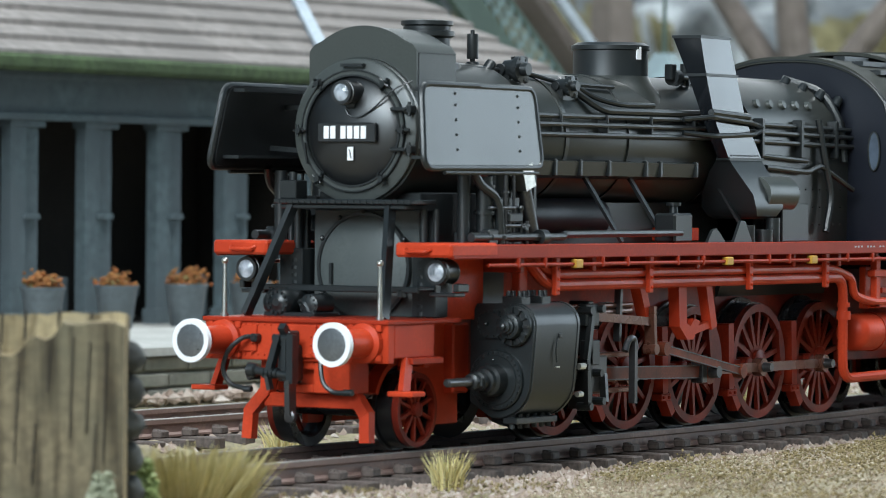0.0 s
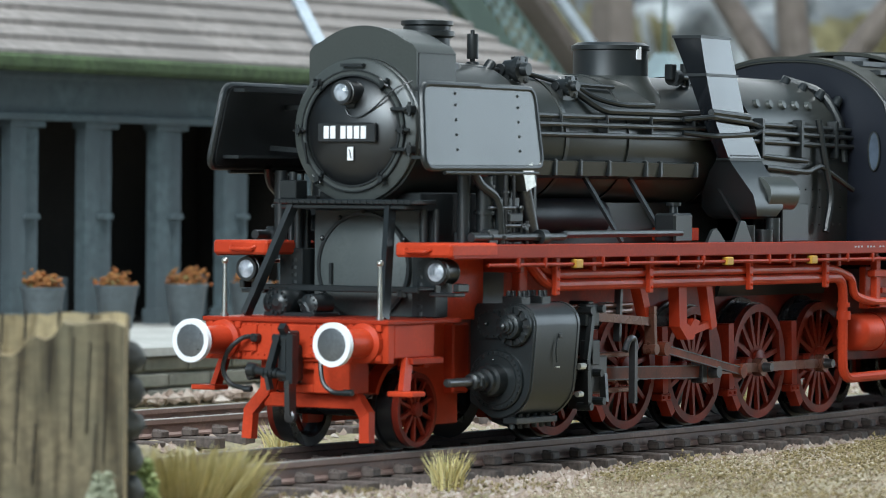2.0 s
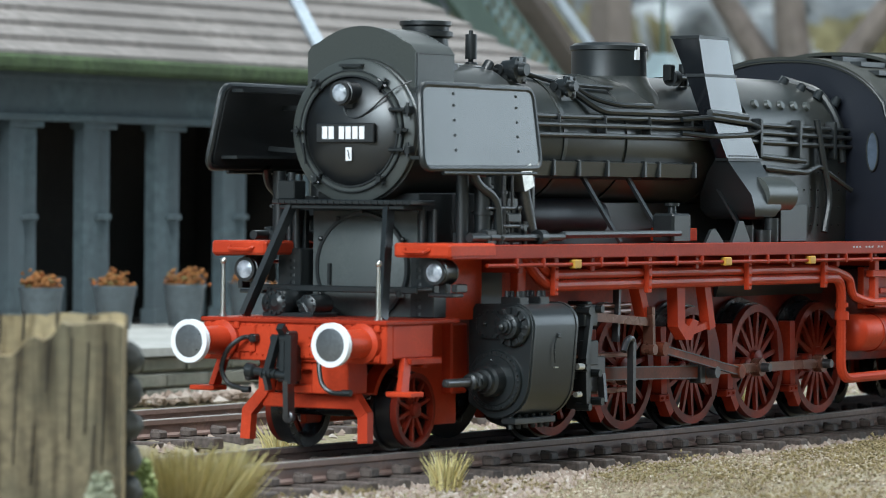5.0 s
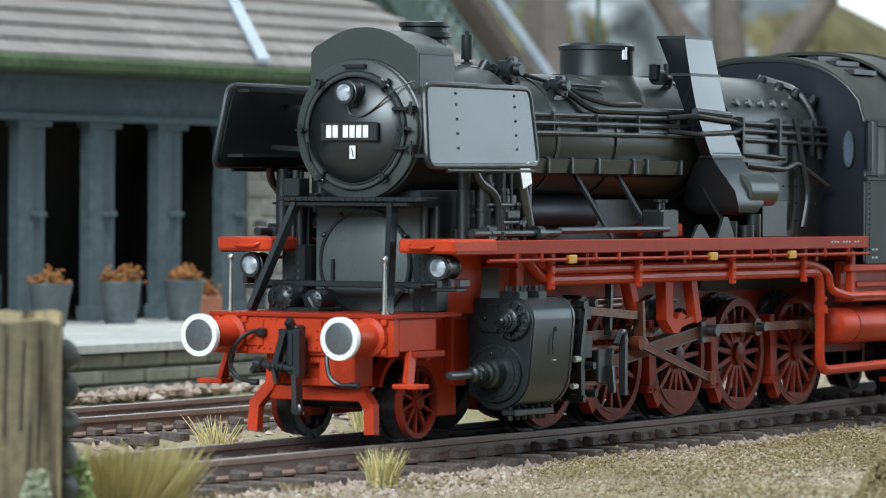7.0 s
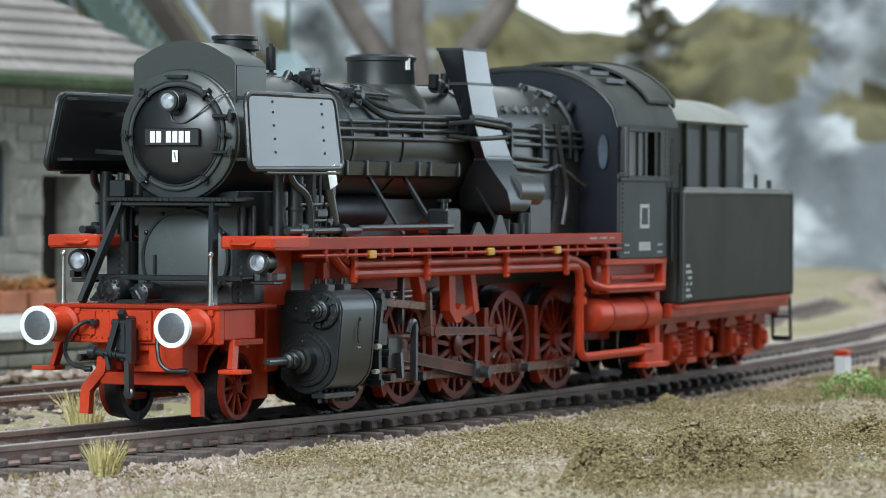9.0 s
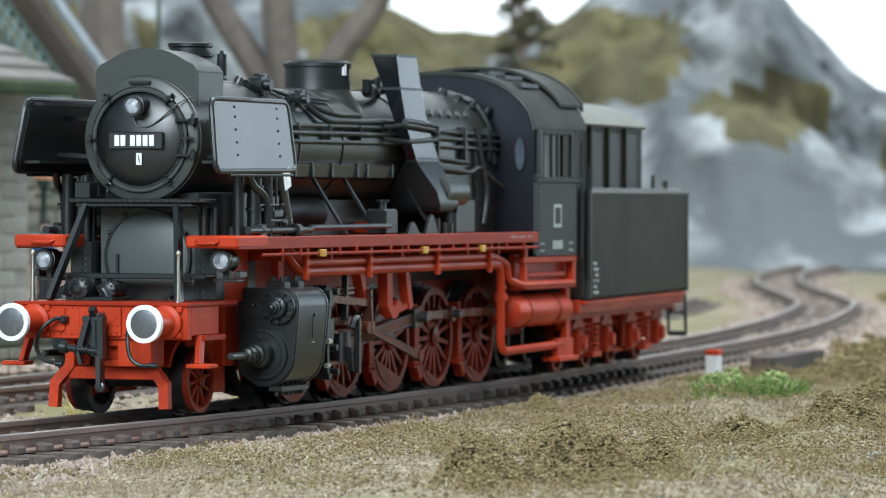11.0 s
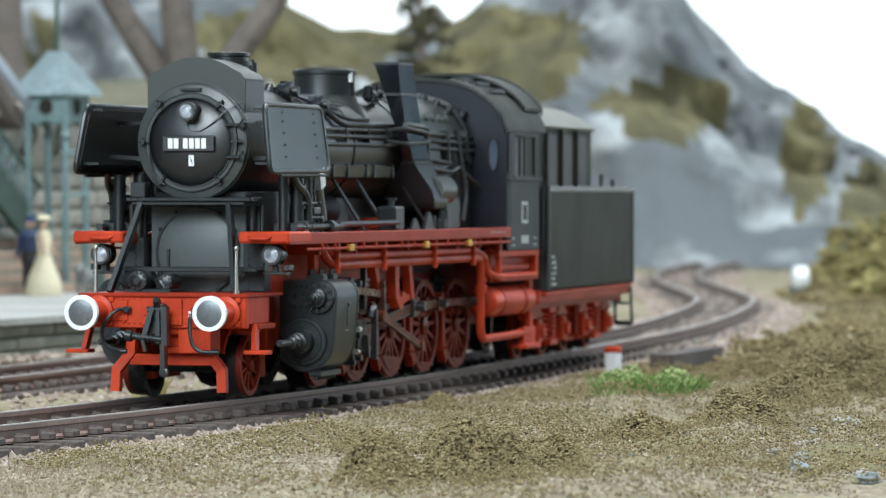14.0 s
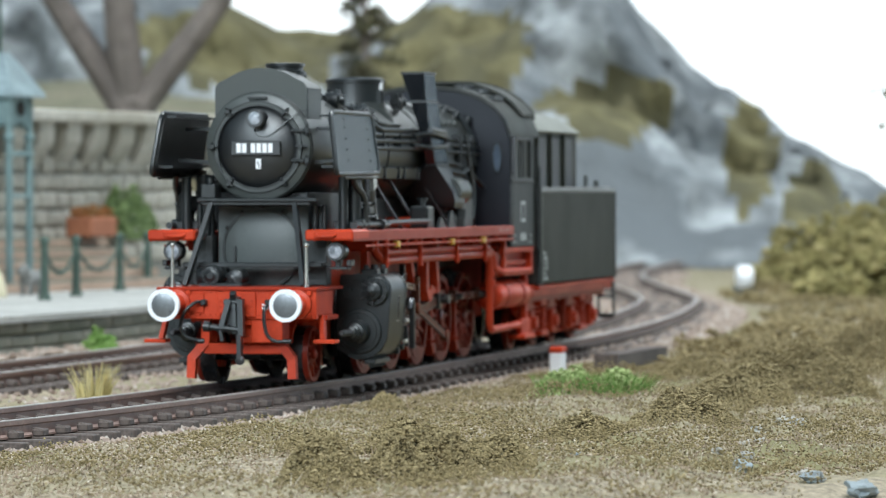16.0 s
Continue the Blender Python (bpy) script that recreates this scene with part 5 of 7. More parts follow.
RAILTOP = material("rail_steel", (0.36, 0.33, 0.31), 0.45, metal=0.4, vary=0.25, scale=1500, big=80, bump=0.04, spec=0.3)
PAVING = material("platform_paving", (0.42, 0.415, 0.39), 0.9, vary=0.2, scale=500, big=30, bump=0.3)
KERB = material("platform_wall", (0.26, 0.245, 0.205), 0.9, vary=0.3, scale=350, big=40, bump=0.5, second=(0.13, 0.14, 0.10))
TIMBER = material("grey_blue_timber", (0.074, 0.102, 0.112), 0.85, vary=0.25, scale=500, big=50, bump=0.3, second=(0.075, 0.095, 0.105))
# Near-black: shade painted into arcade, doorway and window openings; also timber cracks.
SHADEDGAP = material("shaded_gap", (0.020, 0.016, 0.012), 0.9, vary=0.2, scale=500, big=50, bump=0.2)
STONEWALL = material("station_stone", (0.30, 0.285, 0.25), 0.9, vary=0.25, scale=450, big=45, bump=0.5, second=(0.19, 0.18, 0.155))
SHINGLE = material("roof_shingle", (0.235, 0.21, 0.195), 0.9, vary=0.25, scale=300, big=30, bump=0.3, second=(0.19, 0.17, 0.158))
MOSS = material("moss_edge", (0.045, 0.07, 0.028), 0.95, vary=0.4, scale=500, big=60, bump=0.6)
TEAL = material("teal_iron", (0.19, 0.27, 0.27), 0.6, vary=0.2, scale=800, big=80, bump=0.15, second=(0.14, 0.21, 0.21))
TEALROOF = material("teal_slate", (0.30, 0.38, 0.40), 0.6, vary=0.25, scale=500, big=90, bump=0.3)
DARKGREEN = material("dark_green_iron", (0.055, 0.09, 0.07), 0.6, vary=0.2, scale=800, big=80, bump=0.1)
BROWN = material("brown_boards", (0.42, 0.29, 0.215), 0.8, vary=0.15, scale=500, big=60, bump=0.3)
BARK = material("bark", (0.20, 0.165, 0.145), 0.95, vary=0.3, scale=120, big=25, bump=0.8)
ROCK = material("painted_rock", (0.30, 0.315, 0.32), 0.95, vary=0.7, scale=34, big=16, bump=1.0, second=(0.15, 0.162, 0.17), spec=0.2)
ROCKMOSS = material("rock_moss", (0.165, 0.146, 0.078), 0.95, vary=0.45, scale=50, big=20, bump=1.0, second=(0.115, 0.105, 0.065), spec=0.1)
for nd in ROCK.node_tree.nodes:
    if nd.type == "VALTORGB" and nd.color_ramp.elements[0].position > 0.4:
        nd.color_ramp.elements[0].position, nd.color_ramp.elements[1].position = 0.46, 0.57
BUCKET = material("grey_zinc", (0.11, 0.13, 0.14), 0.5, metal=0.3, vary=0.2, scale=800, big=100, bump=0.1)
TERRACOTTA = material("terracotta", (0.36, 0.13, 0.065), 0.8, vary=0.15, scale=800, big=100, bump=0.1)


def weathered_wood(name, colour, second):
    """Sawn timber with long dark cracks along the grain."""
    m = material(name, colour, 0.85, vary=0.3, scale=900, big=60, bump=0.5, second=second)
    n, l = m.node_tree.nodes, m.node_tree.links
    tc = n.new("ShaderNodeTexCoord")
    mp = n.new("ShaderNodeMapping")
    mp.inputs["Scale"].default_value = (650, 650, 45)
    l.new(tc.outputs["Object"], mp.inputs["Vector"])
    f = n.new("ShaderNodeTexNoise")
    f.inputs["Scale"].default_value, f.inputs["Detail"].default_value = 1.0, 3
    l.new(mp.outputs["Vector"], f.inputs["Vector"])
    r = n.new("ShaderNodeValToRGB")
    r.color_ramp.elements[0].position, r.color_ramp.elements[1].position = 0.34, 0.56
    r.color_ramp.elements[0].color = (0.30, 0.27, 0.22, 1)
    l.new(f.outputs["Fac"], r.inputs["Fac"])
    bs = n["Principled BSDF"]
    old = bs.inputs["Base Color"].links[0].from_socket
    mx = n.new("ShaderNodeMix")
    mx.data_type, mx.blend_type = "RGBA", "MULTIPLY"
    mx.inputs["Factor"].default_value = 1.0
    l.new(old, mx.inputs["A"])
    l.new(r.outputs["Color"], mx.inputs["B"])
    l.new(mx.outputs["Result"], bs.inputs["Base Color"])
    return m


CRACKED = weathered_wood("cracked_timber", (0.155, 0.122, 0.072), (0.11, 0.098, 0.062))
ENDGRAIN = weathered_wood("end_grain", (0.34, 0.26, 0.14), (0.19, 0.16, 0.10))

# ---- loose grains ----
rng = np.random.default_rng(7)
OCTA = np.array([(1, 0, 0), (-1, 0, 0), (0, 1, 0), (0, -1, 0), (0, 0, 1), (0, 0, -1)], float)
OCTF = np.array([(0, 2, 4), (2, 1, 4), (1, 3, 4), (3, 0, 4), (2, 0, 5), (1, 2, 5), (3, 1, 5), (0, 3, 5)])


def grains(name, centres, sizes, mat, flat=0.8):
    """Many small uneven grains in one mesh."""
    c, s = np.asarray(centres, float), np.asarray(sizes, float)
    k = len(c)
    v = OCTA[None] * rng.uniform(0.6, 1.25, (k, 6, 1)) + rng.normal(0, 0.16, (k, 6, 3))
    a = rng.uniform(0, 6.28, k)
    ca, sa = np.cos(a)[:, None], np.sin(a)[:, None]
    x, y = v[:, :, 0] * ca - v[:, :, 1] * sa, v[:, :, 0] * sa + v[:, :, 1] * ca
    v = np.stack([x, y, v[:, :, 2] * flat], 2) * s[:, None, None] + c[:, None, :]
    f = (OCTF[None] + 6 * np.arange(k)[:, None, None]).reshape(-1, 3)
    me = bpy.data.meshes.new(name)
    me.from_pydata((v.reshape(-1, 3) * MM).tolist(), [], f.tolist())
    me.materials.append(mat)
    return new(name, me)


def blades(name, x, y, z, count, spread, height, lean, mat):
    """A tuft of thin upright blades."""
    vs, fs = [], []
    for i in range(count):
        a, r = rng.uniform(0, 6.28), spread * math.sqrt(rng.uniform(0, 1))
        px, py = x + r * math.cos(a), y + r * math.sin(a)
        h = height * rng.uniform(0.55, 1.1)
        dx, dy = lean * h * math.cos(a) * r / spread + rng.normal(0, 0.1) * h, lean * h * math.sin(a) * r / spread + rng.normal(0, 0.1) * h
        w, b = rng.uniform(0.10, 0.2), rng.uniform(0, 6.28)
        ux, uy = w * math.cos(b), w * math.sin(b)
        k = len(vs)
        for t in (0.0, 0.5, 1.0):
            q = 1 - 0.75 * t
            cx, cy, cz = px + dx * t * t, py + dy * t * t, z + h * t
            vs += [(cx - ux * q, cy - uy * q, cz), (cx + ux * q, cy + uy * q, cz), (cx - uy * q, cy + ux * q, cz)]
        for j in (0, 3):
            for p, q in ((0, 1), (1, 2), (2, 0)):
                fs.append((k + j + p, k + j + q, k + j + 3 + q, k + j + 3 + p))
    me = bpy.data.meshes.new(name)
    me.from_pydata([(a * MM, b * MM, c * MM) for a, b, c in vs], [], fs)
    me.materials.append(mat)
    return new(name, me)


# ---- ground ----
def ground_height(x, y):
    d1 = abs(y - line(TRACK_ONE, max(-590, min(x, 2290)))[1])
    d2 = abs(y - line(TRACK_TWO, max(-590, min(x, 890)))[1])
    d = min(d1, d2)
    base = -3.7 - (0.4 if d1 < 15.5 else 0.4 * max(0, 1 - (d1 - 15.5) / 4)) - min(1.0, max(0, d - 14) / 14) * 1.2
    k = min(1.0, max(0.0, (d1 - 25) / 36)) if y < 60 else 0.2
    h = 2.8 * noise.noise(Vector((x / 26, y / 26, 0))) + 1.5 * noise.noise(Vector((x / 9, y / 9, 3))) + 0.7 * noise.noise(Vector((x / 3.2, y / 3.2, 7)))
    if y < 10:
        h += 3.2 * max(0, noise.noise(Vector((x / 70 + 1.3, y / 40, 9)))) + 2.2 * math.exp(-((x - 45) / 45) ** 2 - ((y + 82) / 14) ** 2) + 4.5 * min(1, max(0, (x - 260) / 260)) * min(1, max(0, (-y + 0.14 * (x - 260) - 25) / 60))
        h -= 2.4 * math.exp(-((x - 185) / 30) ** 2 - ((y + 72) / 10) ** 2)
    far = max(0, x - 600) / 1500
    return base + k * h + (far * 4 if d1 > 40 else 0)


def steps_of(a, b, s):
    return [a + s * i for i in range(int((b - a) / s))]


xs = [-6000, -2500, -1200, -600, -350] + steps_of(-260, -70, 12) + steps_of(-70, 430, 2.6) + steps_of(430, 900, 9) + steps_of(900, 2400, 40) + [2400, 3200, 4500, 7000]
ys = [-5000, -2000, -900, -500] + steps_of(-420, -150, 14) + steps_of(-150, 8, 2.6) + steps_of(8, 130, 6) + steps_of(130, 420, 16) + steps_of(420, 1400, 60) + [1400, 2000, 3500, 7000]
verts = [(x * MM, y * MM, ground_height(x, y) * MM) for x in xs for y in ys]
ny = len(ys)
faces = [(i * ny + j, (i + 1) * ny + j, (i + 1) * ny + j + 1, i * ny + j + 1) for i in range(len(xs) - 1) for j in range(ny - 1)]
me = bpy.data.meshes.new("ground")
me.from_pydata(verts, [], faces)
me.materials.append(ground_material())
me.shade_smooth()
tagged(new("ground", me), "flocked tan and olive model landscape ground", "ground", kind="structure")


def scatter(n, x0, x1, y0, y1, keep, size, lift=0.3):
    c, s = [], []
    for _ in range(n):
        x, y = rng.uniform(x0, x1), rng.uniform(y0, y1)
        if keep(x, y):
            k = rng.uniform(*size)
            c.append((x, y, ground_height(x, y) + k * lift))
            s.append(k)
    return c, s


off1 = lambda x, y: y - line(TRACK_ONE, max(-590, min(x, 2290)))[1]
off2 = lambda x, y: y - line(TRACK_TWO, max(-590, min(x, 890)))[1]
patch = lambda x, y, k, q: noise.noise(Vector((x / k, y / k, q)))
c, s = scatter(150000, -60, 430, -135, 20, lambda x, y: off1(x, y) < -16.6 - 3 * patch(x, y, 9, 2) - 12 * max(0, 1 - x / 60) * (patch(x, y, 6, 3) > -0.1), (0.11, 0.30))
tagged(grains("flock_grains", c, s, FLOCK), "tan and grey flock grains over the ground", "ground cover", kind="stuff")
moss_limit = lambda x, y: 0.10 - 0.28 * min(1, max(0, (x - 70) / 70, (-y - 48) / 30)) + 0.6 * min(1, max(0, (30 - x) / 80))
c, s = scatter(195000, -50, 520, -140, 60, lambda x, y: off1(x, y) < -20 - 6 * patch(x, y, 30, 8) and patch(x, y, 22, 5) + 0.6 * patch(x, y, 7, 6) > moss_limit(x, y), (0.10, 0.26), 0.9)
c = [(x, y, z + rng.uniform(0.75, 1.0) * min(1.0, max(0.0, (-off1(x, y) - 16) / 22)) * (5.4 * max(0, patch(x, y, 22, 5)) + 3.4 * max(0, patch(x, y, 7, 6)) + 2.2 * max(0, patch(x, y, 2.6, 11))) + rng.uniform(0, 0.5)) for x, y, z in c]
tagged(grains("moss_grains", c, s, FOAM), "olive foam moss in patches on the ground", "moss", kind="stuff")
c, s = scatter(90000, 380, 1150, -140, 190, lambda x, y: off1(x, y) < -30 - 8 * patch(x, y, 40, 8) and patch(x, y, 44, 5) + 0.7 * patch(x, y, 13, 6) > -0.1, (0.35, 0.85), 0.9)
c = [(x, y, z + rng.uniform(0.7, 1.0) * (5.0 * max(0, patch(x, y, 44, 5)) + 3.5 * max(0, patch(x, y, 13, 6))) + rng.uniform(0, 1.0)) for x, y, z in c]
tagged(grains("far_moss", c, s, FOAM), "olive brown moss over the far ground", "moss", kind="stuff")
c, s = scatter(36000, -60, 420, -42, 34, lambda x, y: -17.2 - 22 * max(0, 1 - (x + 20) / 80) < off1(x, y) < 20 and rng.uniform() < (1.0 if abs(off1(x, y)) > 9 else 0.5), (0.3, 0.72), 0.1)
c2, s2 = scatter(12000, -40, 520, 28, 150, lambda x, y: abs(off2(x, y)) < 34, (0.35, 0.85), 0.1)
c3, s3 = scatter(60000, 400, 1300, 25, 350, lambda x, y: abs(off1(x, y)) < 24, (0.7, 1.4), 0.35)
tagged(grains("ballast", c + c2 + c3, s + s2 + s3, STONES), "pinkish grey ballast stones along the tracks", "ballast", kind="stuff")


def foam_clump(name, x, y, r, h, count, mat, size, label, category):
    c, s = [], []
    z0 = ground_height(x, y)
    for _ in range(count):
        a, q = rng.uniform(0, 6.28), math.sqrt(rng.uniform(0, 1))
        re = r * (0.85 + 0.55 * noise.noise(Vector((math.cos(a) * 1.3 + x, math.sin(a) * 1.3 + y, 1))))
        px, py = x + re * q * math.cos(a), y + re * 0.75 * q * math.sin(a)
        top = h * (1 - q ** 2.6) * (0.8 + 0.5 * patch(px, py, max(1.5, r * 0.22), 4))
        c.append((px, py, ground_height(px, py) + max(0.0, top * rng.uniform(0.7, 1.0))))
        s.append(rng.uniform(*size))
    return tagged(grains(name, c, s, mat), label, category)


for x, y, r, h in ((29, -92, 10, 5.5), (61, -77, 10, 5.5), (14, -86, 8, 4.5), (56, -90, 7, 3.6), (238, -62, 15, 5.5), (284, -58, 20, 8.5), (157, -80, 13, 5.0), (128, -74, 8, 3.5), (360, -52, 26, 9), (86, -53, 7, 2.8), (199, -14, 4, 2.4), (330, -95, 22, 9), (310, -28, 12, 4.5), (105, -62, 6, 2.6)):
    foam_clump("moss_clump", x, y, r * 1.1, h * 1.25, int(900 * r), FOAM, (0.12, 0.34), "rounded clump of olive foam moss on the ground", "moss")
fib_v, fib_f = [], []
for _ in range(16000):
    x, y = rng.uniform(-40, 420), rng.uniform(-130, 0)
    if off1(x, y) > -22 or patch(x, y, 30, 12) < -0.05:
        continue
    z, h, a = ground_height(x, y), rng.uniform(0.8, 2.2), rng.uniform(0, 6.28)
    lx_, ly_ = rng.normal(0, 0.5) * h, rng.normal(0, 0.5) * h
    k = len(fib_v)
    fib_v += [(x - 0.09 * math.cos(a), y - 0.09 * math.sin(a), z), (x + 0.09 * math.cos(a), y + 0.09 * math.sin(a), z), (x - 0.09 * math.sin(a), y + 0.09 * math.cos(a), z), (x + lx_, y + ly_, z + h)]
    fib_f += [(k, k + 1, k + 3), (k + 1, k + 2, k + 3), (k + 2, k, k + 3)]
me = bpy.data.meshes.new("turf_fibres")
me.from_pydata([(a * MM, b * MM, c * MM) for a, b, c in fib_v], [], fib_f)
me.materials.append(FLOCK)
tagged(new("turf_fibres", me), "short dry turf fibres on the ground", "turf", kind="stuff")
g = foam_clump("green_shrub", 240, -31, 9.5, 6.4, 1700, SAGE, (0.22, 0.55), "sage green low shrub with grass blades beside the track", "shrub")
second_mound = grains("mound", [(241 + 6.5 * u * math.cos(a), -39 + 6 * u * math.sin(a), ground_height(241, -39) + 5.4 * (1 - u * u) * w) for u, a, w in zip(np.sqrt(rng.uniform(0, 1, 1300)), rng.uniform(0, 6.28, 1300), rng.uniform(0.6, 1.1, 1300))], rng.uniform(0.22, 0.55, 1300), SAGE)
second_mound.parent = g
for bx, by in ((236, -33), (237, -40)):
    blades("foliage", bx, by, ground_height(bx, by), 260, 5.5, 4.6, 0.6, GREENFOAM).parent = g
for x, y, n, sp, h, lb in ((10.8, -19.6, 120, 1.7, 4.5, "straw"), (-55, -28, 1300, 4.8, 8.6, "straw"), (-49.5, -27, 700, 3.8, 7.4, "straw"), (218, 49, 120, 2.8, 6.2, "straw"), (108, 42, 80, 2.6, 5.6, "straw"), (62, 38, 70, 2.2, 5.2, "straw"), (150, 44, 60, 2.2, 5, "straw")):
    tagged(blades("grass_tuft", x, y, ground_height(x, y) - 0.2, n, sp, h, 0.5, STRAW), "dry straw-coloured grass tuft beside the track", "grass", group="grass tufts")
foam_clump("green_moss", -68.4, -32.6, 2.6, 9.5, 900, SAGE, (0.25, 0.6), "bright green moss against the timber block", "moss")
foam_clump("grey_bush", -84.4, -38.6, 3.2, 9.6, 1100, GREYFOAM, (0.2, 0.5), "grey-green bush at the foot of the timber", "bush")
foam_clump("green_weed", 396, 139, 7, 6, 350, GREENFOAM, (0.4, 0.9), "green weed at the foot of the platform wall", "weed")

PALESTONE = material("pale_stone", (0.34, 0.32, 0.28), 0.9, vary=0.3, scale=600, big=120, bump=0.5, second=(0.30, 0.29, 0.27))
DARKSTONE = material("dark_stone", (0.075, 0.078, 0.076), 0.9, vary=0.4, scale=500, big=120, bump=0.6)
BLUESTONE = material("blue_grey_stone", (0.20, 0.22, 0.225), 0.9, vary=0.3, scale=400, big=80, bump=0.6, second=(0.26, 0.31, 0.33))
for x, y, r, mat in ((195, -85, 2.2, PALESTONE), (199, -82, 1.5, PALESTONE), (188, -87, 1.2, PALESTONE), (150, -94, 1.6, PALESTONE), (140, -97, 1.9, PALESTONE), (132, -98, 1.2, PALESTONE), (86, -113, 2.0, BLUESTONE), (94, -111, 1.3, PALESTONE), (103, -104, 1.0, PALESTONE), (30, -146, 2.2, BLUESTONE), (44, -136, 1.8, BLUESTONE), (52, -132, 2.0, PALESTONE), (70, -96, 0.9, BLUESTONE), (38, -99, 0.8, PALESTONE), (166, -64, 0.8, PALESTONE), (120, -55, 0.7, PALESTONE), (90, -68, 0.8, BLUESTONE)):
    bm = bmesh.new()
    bmesh.ops.create_icosphere(bm, subdivisions=3, radius=1.0)
    for v in bm.verts:
        v.co *= 0.75 + 0.5 * noise.noise(v.co * 1.5 + Vector((x, y, 0))) + 0.2 * noise.noise(v.co * 4 + Vector((y, x, 0)))
        v.co = Vector((x + v.co.x * r * 1.25, y + v.co.y * r, ground_height(x, y) + (0.25 + v.co.z * 0.62) * r))
    tagged(part("stone", bm, mat), "small pale stone lying in the mossy ground" if mat is PALESTONE else "blue-grey stone lying in the mossy ground", "stone", group="loose stones")

# ---- tracks ----


def sleeper_mesh():
    bm = bmesh.new()
    box(bm, -1.35, 1.35, -15, 15, -4.6, -3.0, 0.18)
    for y in (-8.25, 8.25):
        for d in (-1, 1):
            box(bm, -1.05, 1.05, y + d * 0.75, y + d * 2.5, -3.05, -1.9, 0.25)
            box(bm, -0.45, 0.45, y + d * 0.6, y + d * 1.5, -2.4, -1.75, 0.1)
    return mesh_of("sleeper", bm, SLEEPER)


def rail(pts, offset, x0, x1, prof, name, mat, parent):
    bm = bmesh.new()
    rings, x = [], x0
    while x <= x1:
        px, py = line(pts, x)
        a = tangent(pts, x)
        rings.append([(px - math.sin(a) * (offset + u), py + math.cos(a) * (offset + u), v) for u, v in prof])
        x += 8 if x < 700 else 20
    loft(bm, rings)
    return part(name, bm, mat, parent)


WEB = [(-1.0, -3.0), (1.0, -3.0), (1.0, -2.7), (0.25, -2.4), (0.25, -1.4), (0.5, -1.2), (0.5, -0.62), (-0.5, -0.62), (-0.5, -1.2), (-0.25, -1.4), (-0.25, -2.4), (-1.0, -2.7)]
HEAD = [(-0.5, -0.62), (0.5, -0.62), (0.5, -0.55), (0.4, -0.46), (-0.4, -0.46), (-0.5, -0.55)]
SLEEPER_MESH = sleeper_mesh()
for pts, x0, x1, lab in ((TRACK_ONE, -330, 1700, "rusty curved model railway track carrying the engine"), (TRACK_TWO, -330, 820, "rusty second model railway track beside the platform")):
    tr = tagged(new("railway_track"), lab, "track", kind="structure")
    for o in (-8.25, 8.25):
        r = rail(pts, o, x0, x1, WEB, "rail", RAILSIDE, tr)
        rail(pts, o, x0, x1, HEAD, "rail_head", RAILTOP, r)["label"] = "worn bright rail head"
    x, k = -140, 0
    while x < min(x1, 1500) and k < 296:
        sl = new("sleeper", SLEEPER_MESH)
        sl.parent = tr
        px, py = line(pts, x)
        sl.matrix_basis = pose(px * MM, py * MM, 0, 0, 0, math.degrees(tangent(pts, x)) + rnd.uniform(-1, 1))
        x += 7.1 * math.cos(tangent(pts, x))
        k += 1

# marker post, timber block, small stones
p = tagged(mk("marker_stake", WHITE, None, (box, 334, 336.6, 6.6, 9.2, -4.4, -0.2, 0.2)), "small white stake with a red top by the track", "stake")
mk("stake_top", RED, p, (box, 333.9, 336.7, 6.5, 9.3, -0.2, 1.0, 0.3), label="red painted top")
bm = bmesh.new()
random_top = random.Random(11)
cols = 40
wd = 34.0
for side in (0,):
    front_row, back_row = [], []
    for i in range(cols + 1):
        x = -wd + wd * i / cols
        step = 17.9 if x > -6.4 else 16.5 if x > -9.6 else 15.0 if x > -16 else 16.2
        front_row.append(step - 0.45 * random_top.random())
        back_row.append(19.0 - 0.03 * abs(x) - 0.35 * random_top.random())
    grid = []
    for i in range(cols + 1):
        x = -wd + wd * i / cols
        dy = 0.14 if i % 3 == 0 else 0.0
        jit = random_top.uniform(-0.12, 0.12)
        grid.append([bm.verts.new((x + jit, dy + random_top.uniform(-0.08, 0.08), z)) for z in (-8, 4, 12, front_row[i])] + [bm.verts.new((x + jit, 2.2, front_row[i] + 0.2)), bm.verts.new((x + jit, 2.5 + dy, back_row[i])), bm.verts.new((x, 9, back_row[i] - 0.4)), bm.verts.new((x, 9, -8))])
    for a, b in zip(grid, grid[1:]):
        for j in range(7):
            bm.faces.new((a[j], b[j], b[j + 1], a[j + 1]))
    bm.faces.new(grid[0])
    bm.faces.new(grid[-1][::-1])
timber = tagged(part("timber_block", bm, CRACKED), "cracked grey-brown sawn timber block beside the track", "timber")
timber.data.materials.append(ENDGRAIN)
for f in timber.data.polygons:
    if f.normal.z > 0.5 or (f.center.y > 1.5 * MM and f.center.y < 4 * MM):
        f.material_index = 1
timber.matrix_basis = pose(TIMBER_AT[0] * MM, TIMBER_AT[1] * MM, 0, 0, 0, -58)
mk("timber_crack", SHADEDGAP, timber, *[(bar, (x, -0.05, z), (x + 0.35, -0.05, z + h), 0.12, 0.16, (0, 1, 0)) for x, z, h in ((-1.9, 4, 12), (-3.0, 1, 7), (-5.2, 6.5, 10), (-3.6, 7, 9), (-7.4, 11, 5), (-8.9, 2, 6), (-10.6, 4, 9), (-12.4, 9, 7), (-14.2, 6, 9), (-17, 2, 11))], label="dark drying cracks")

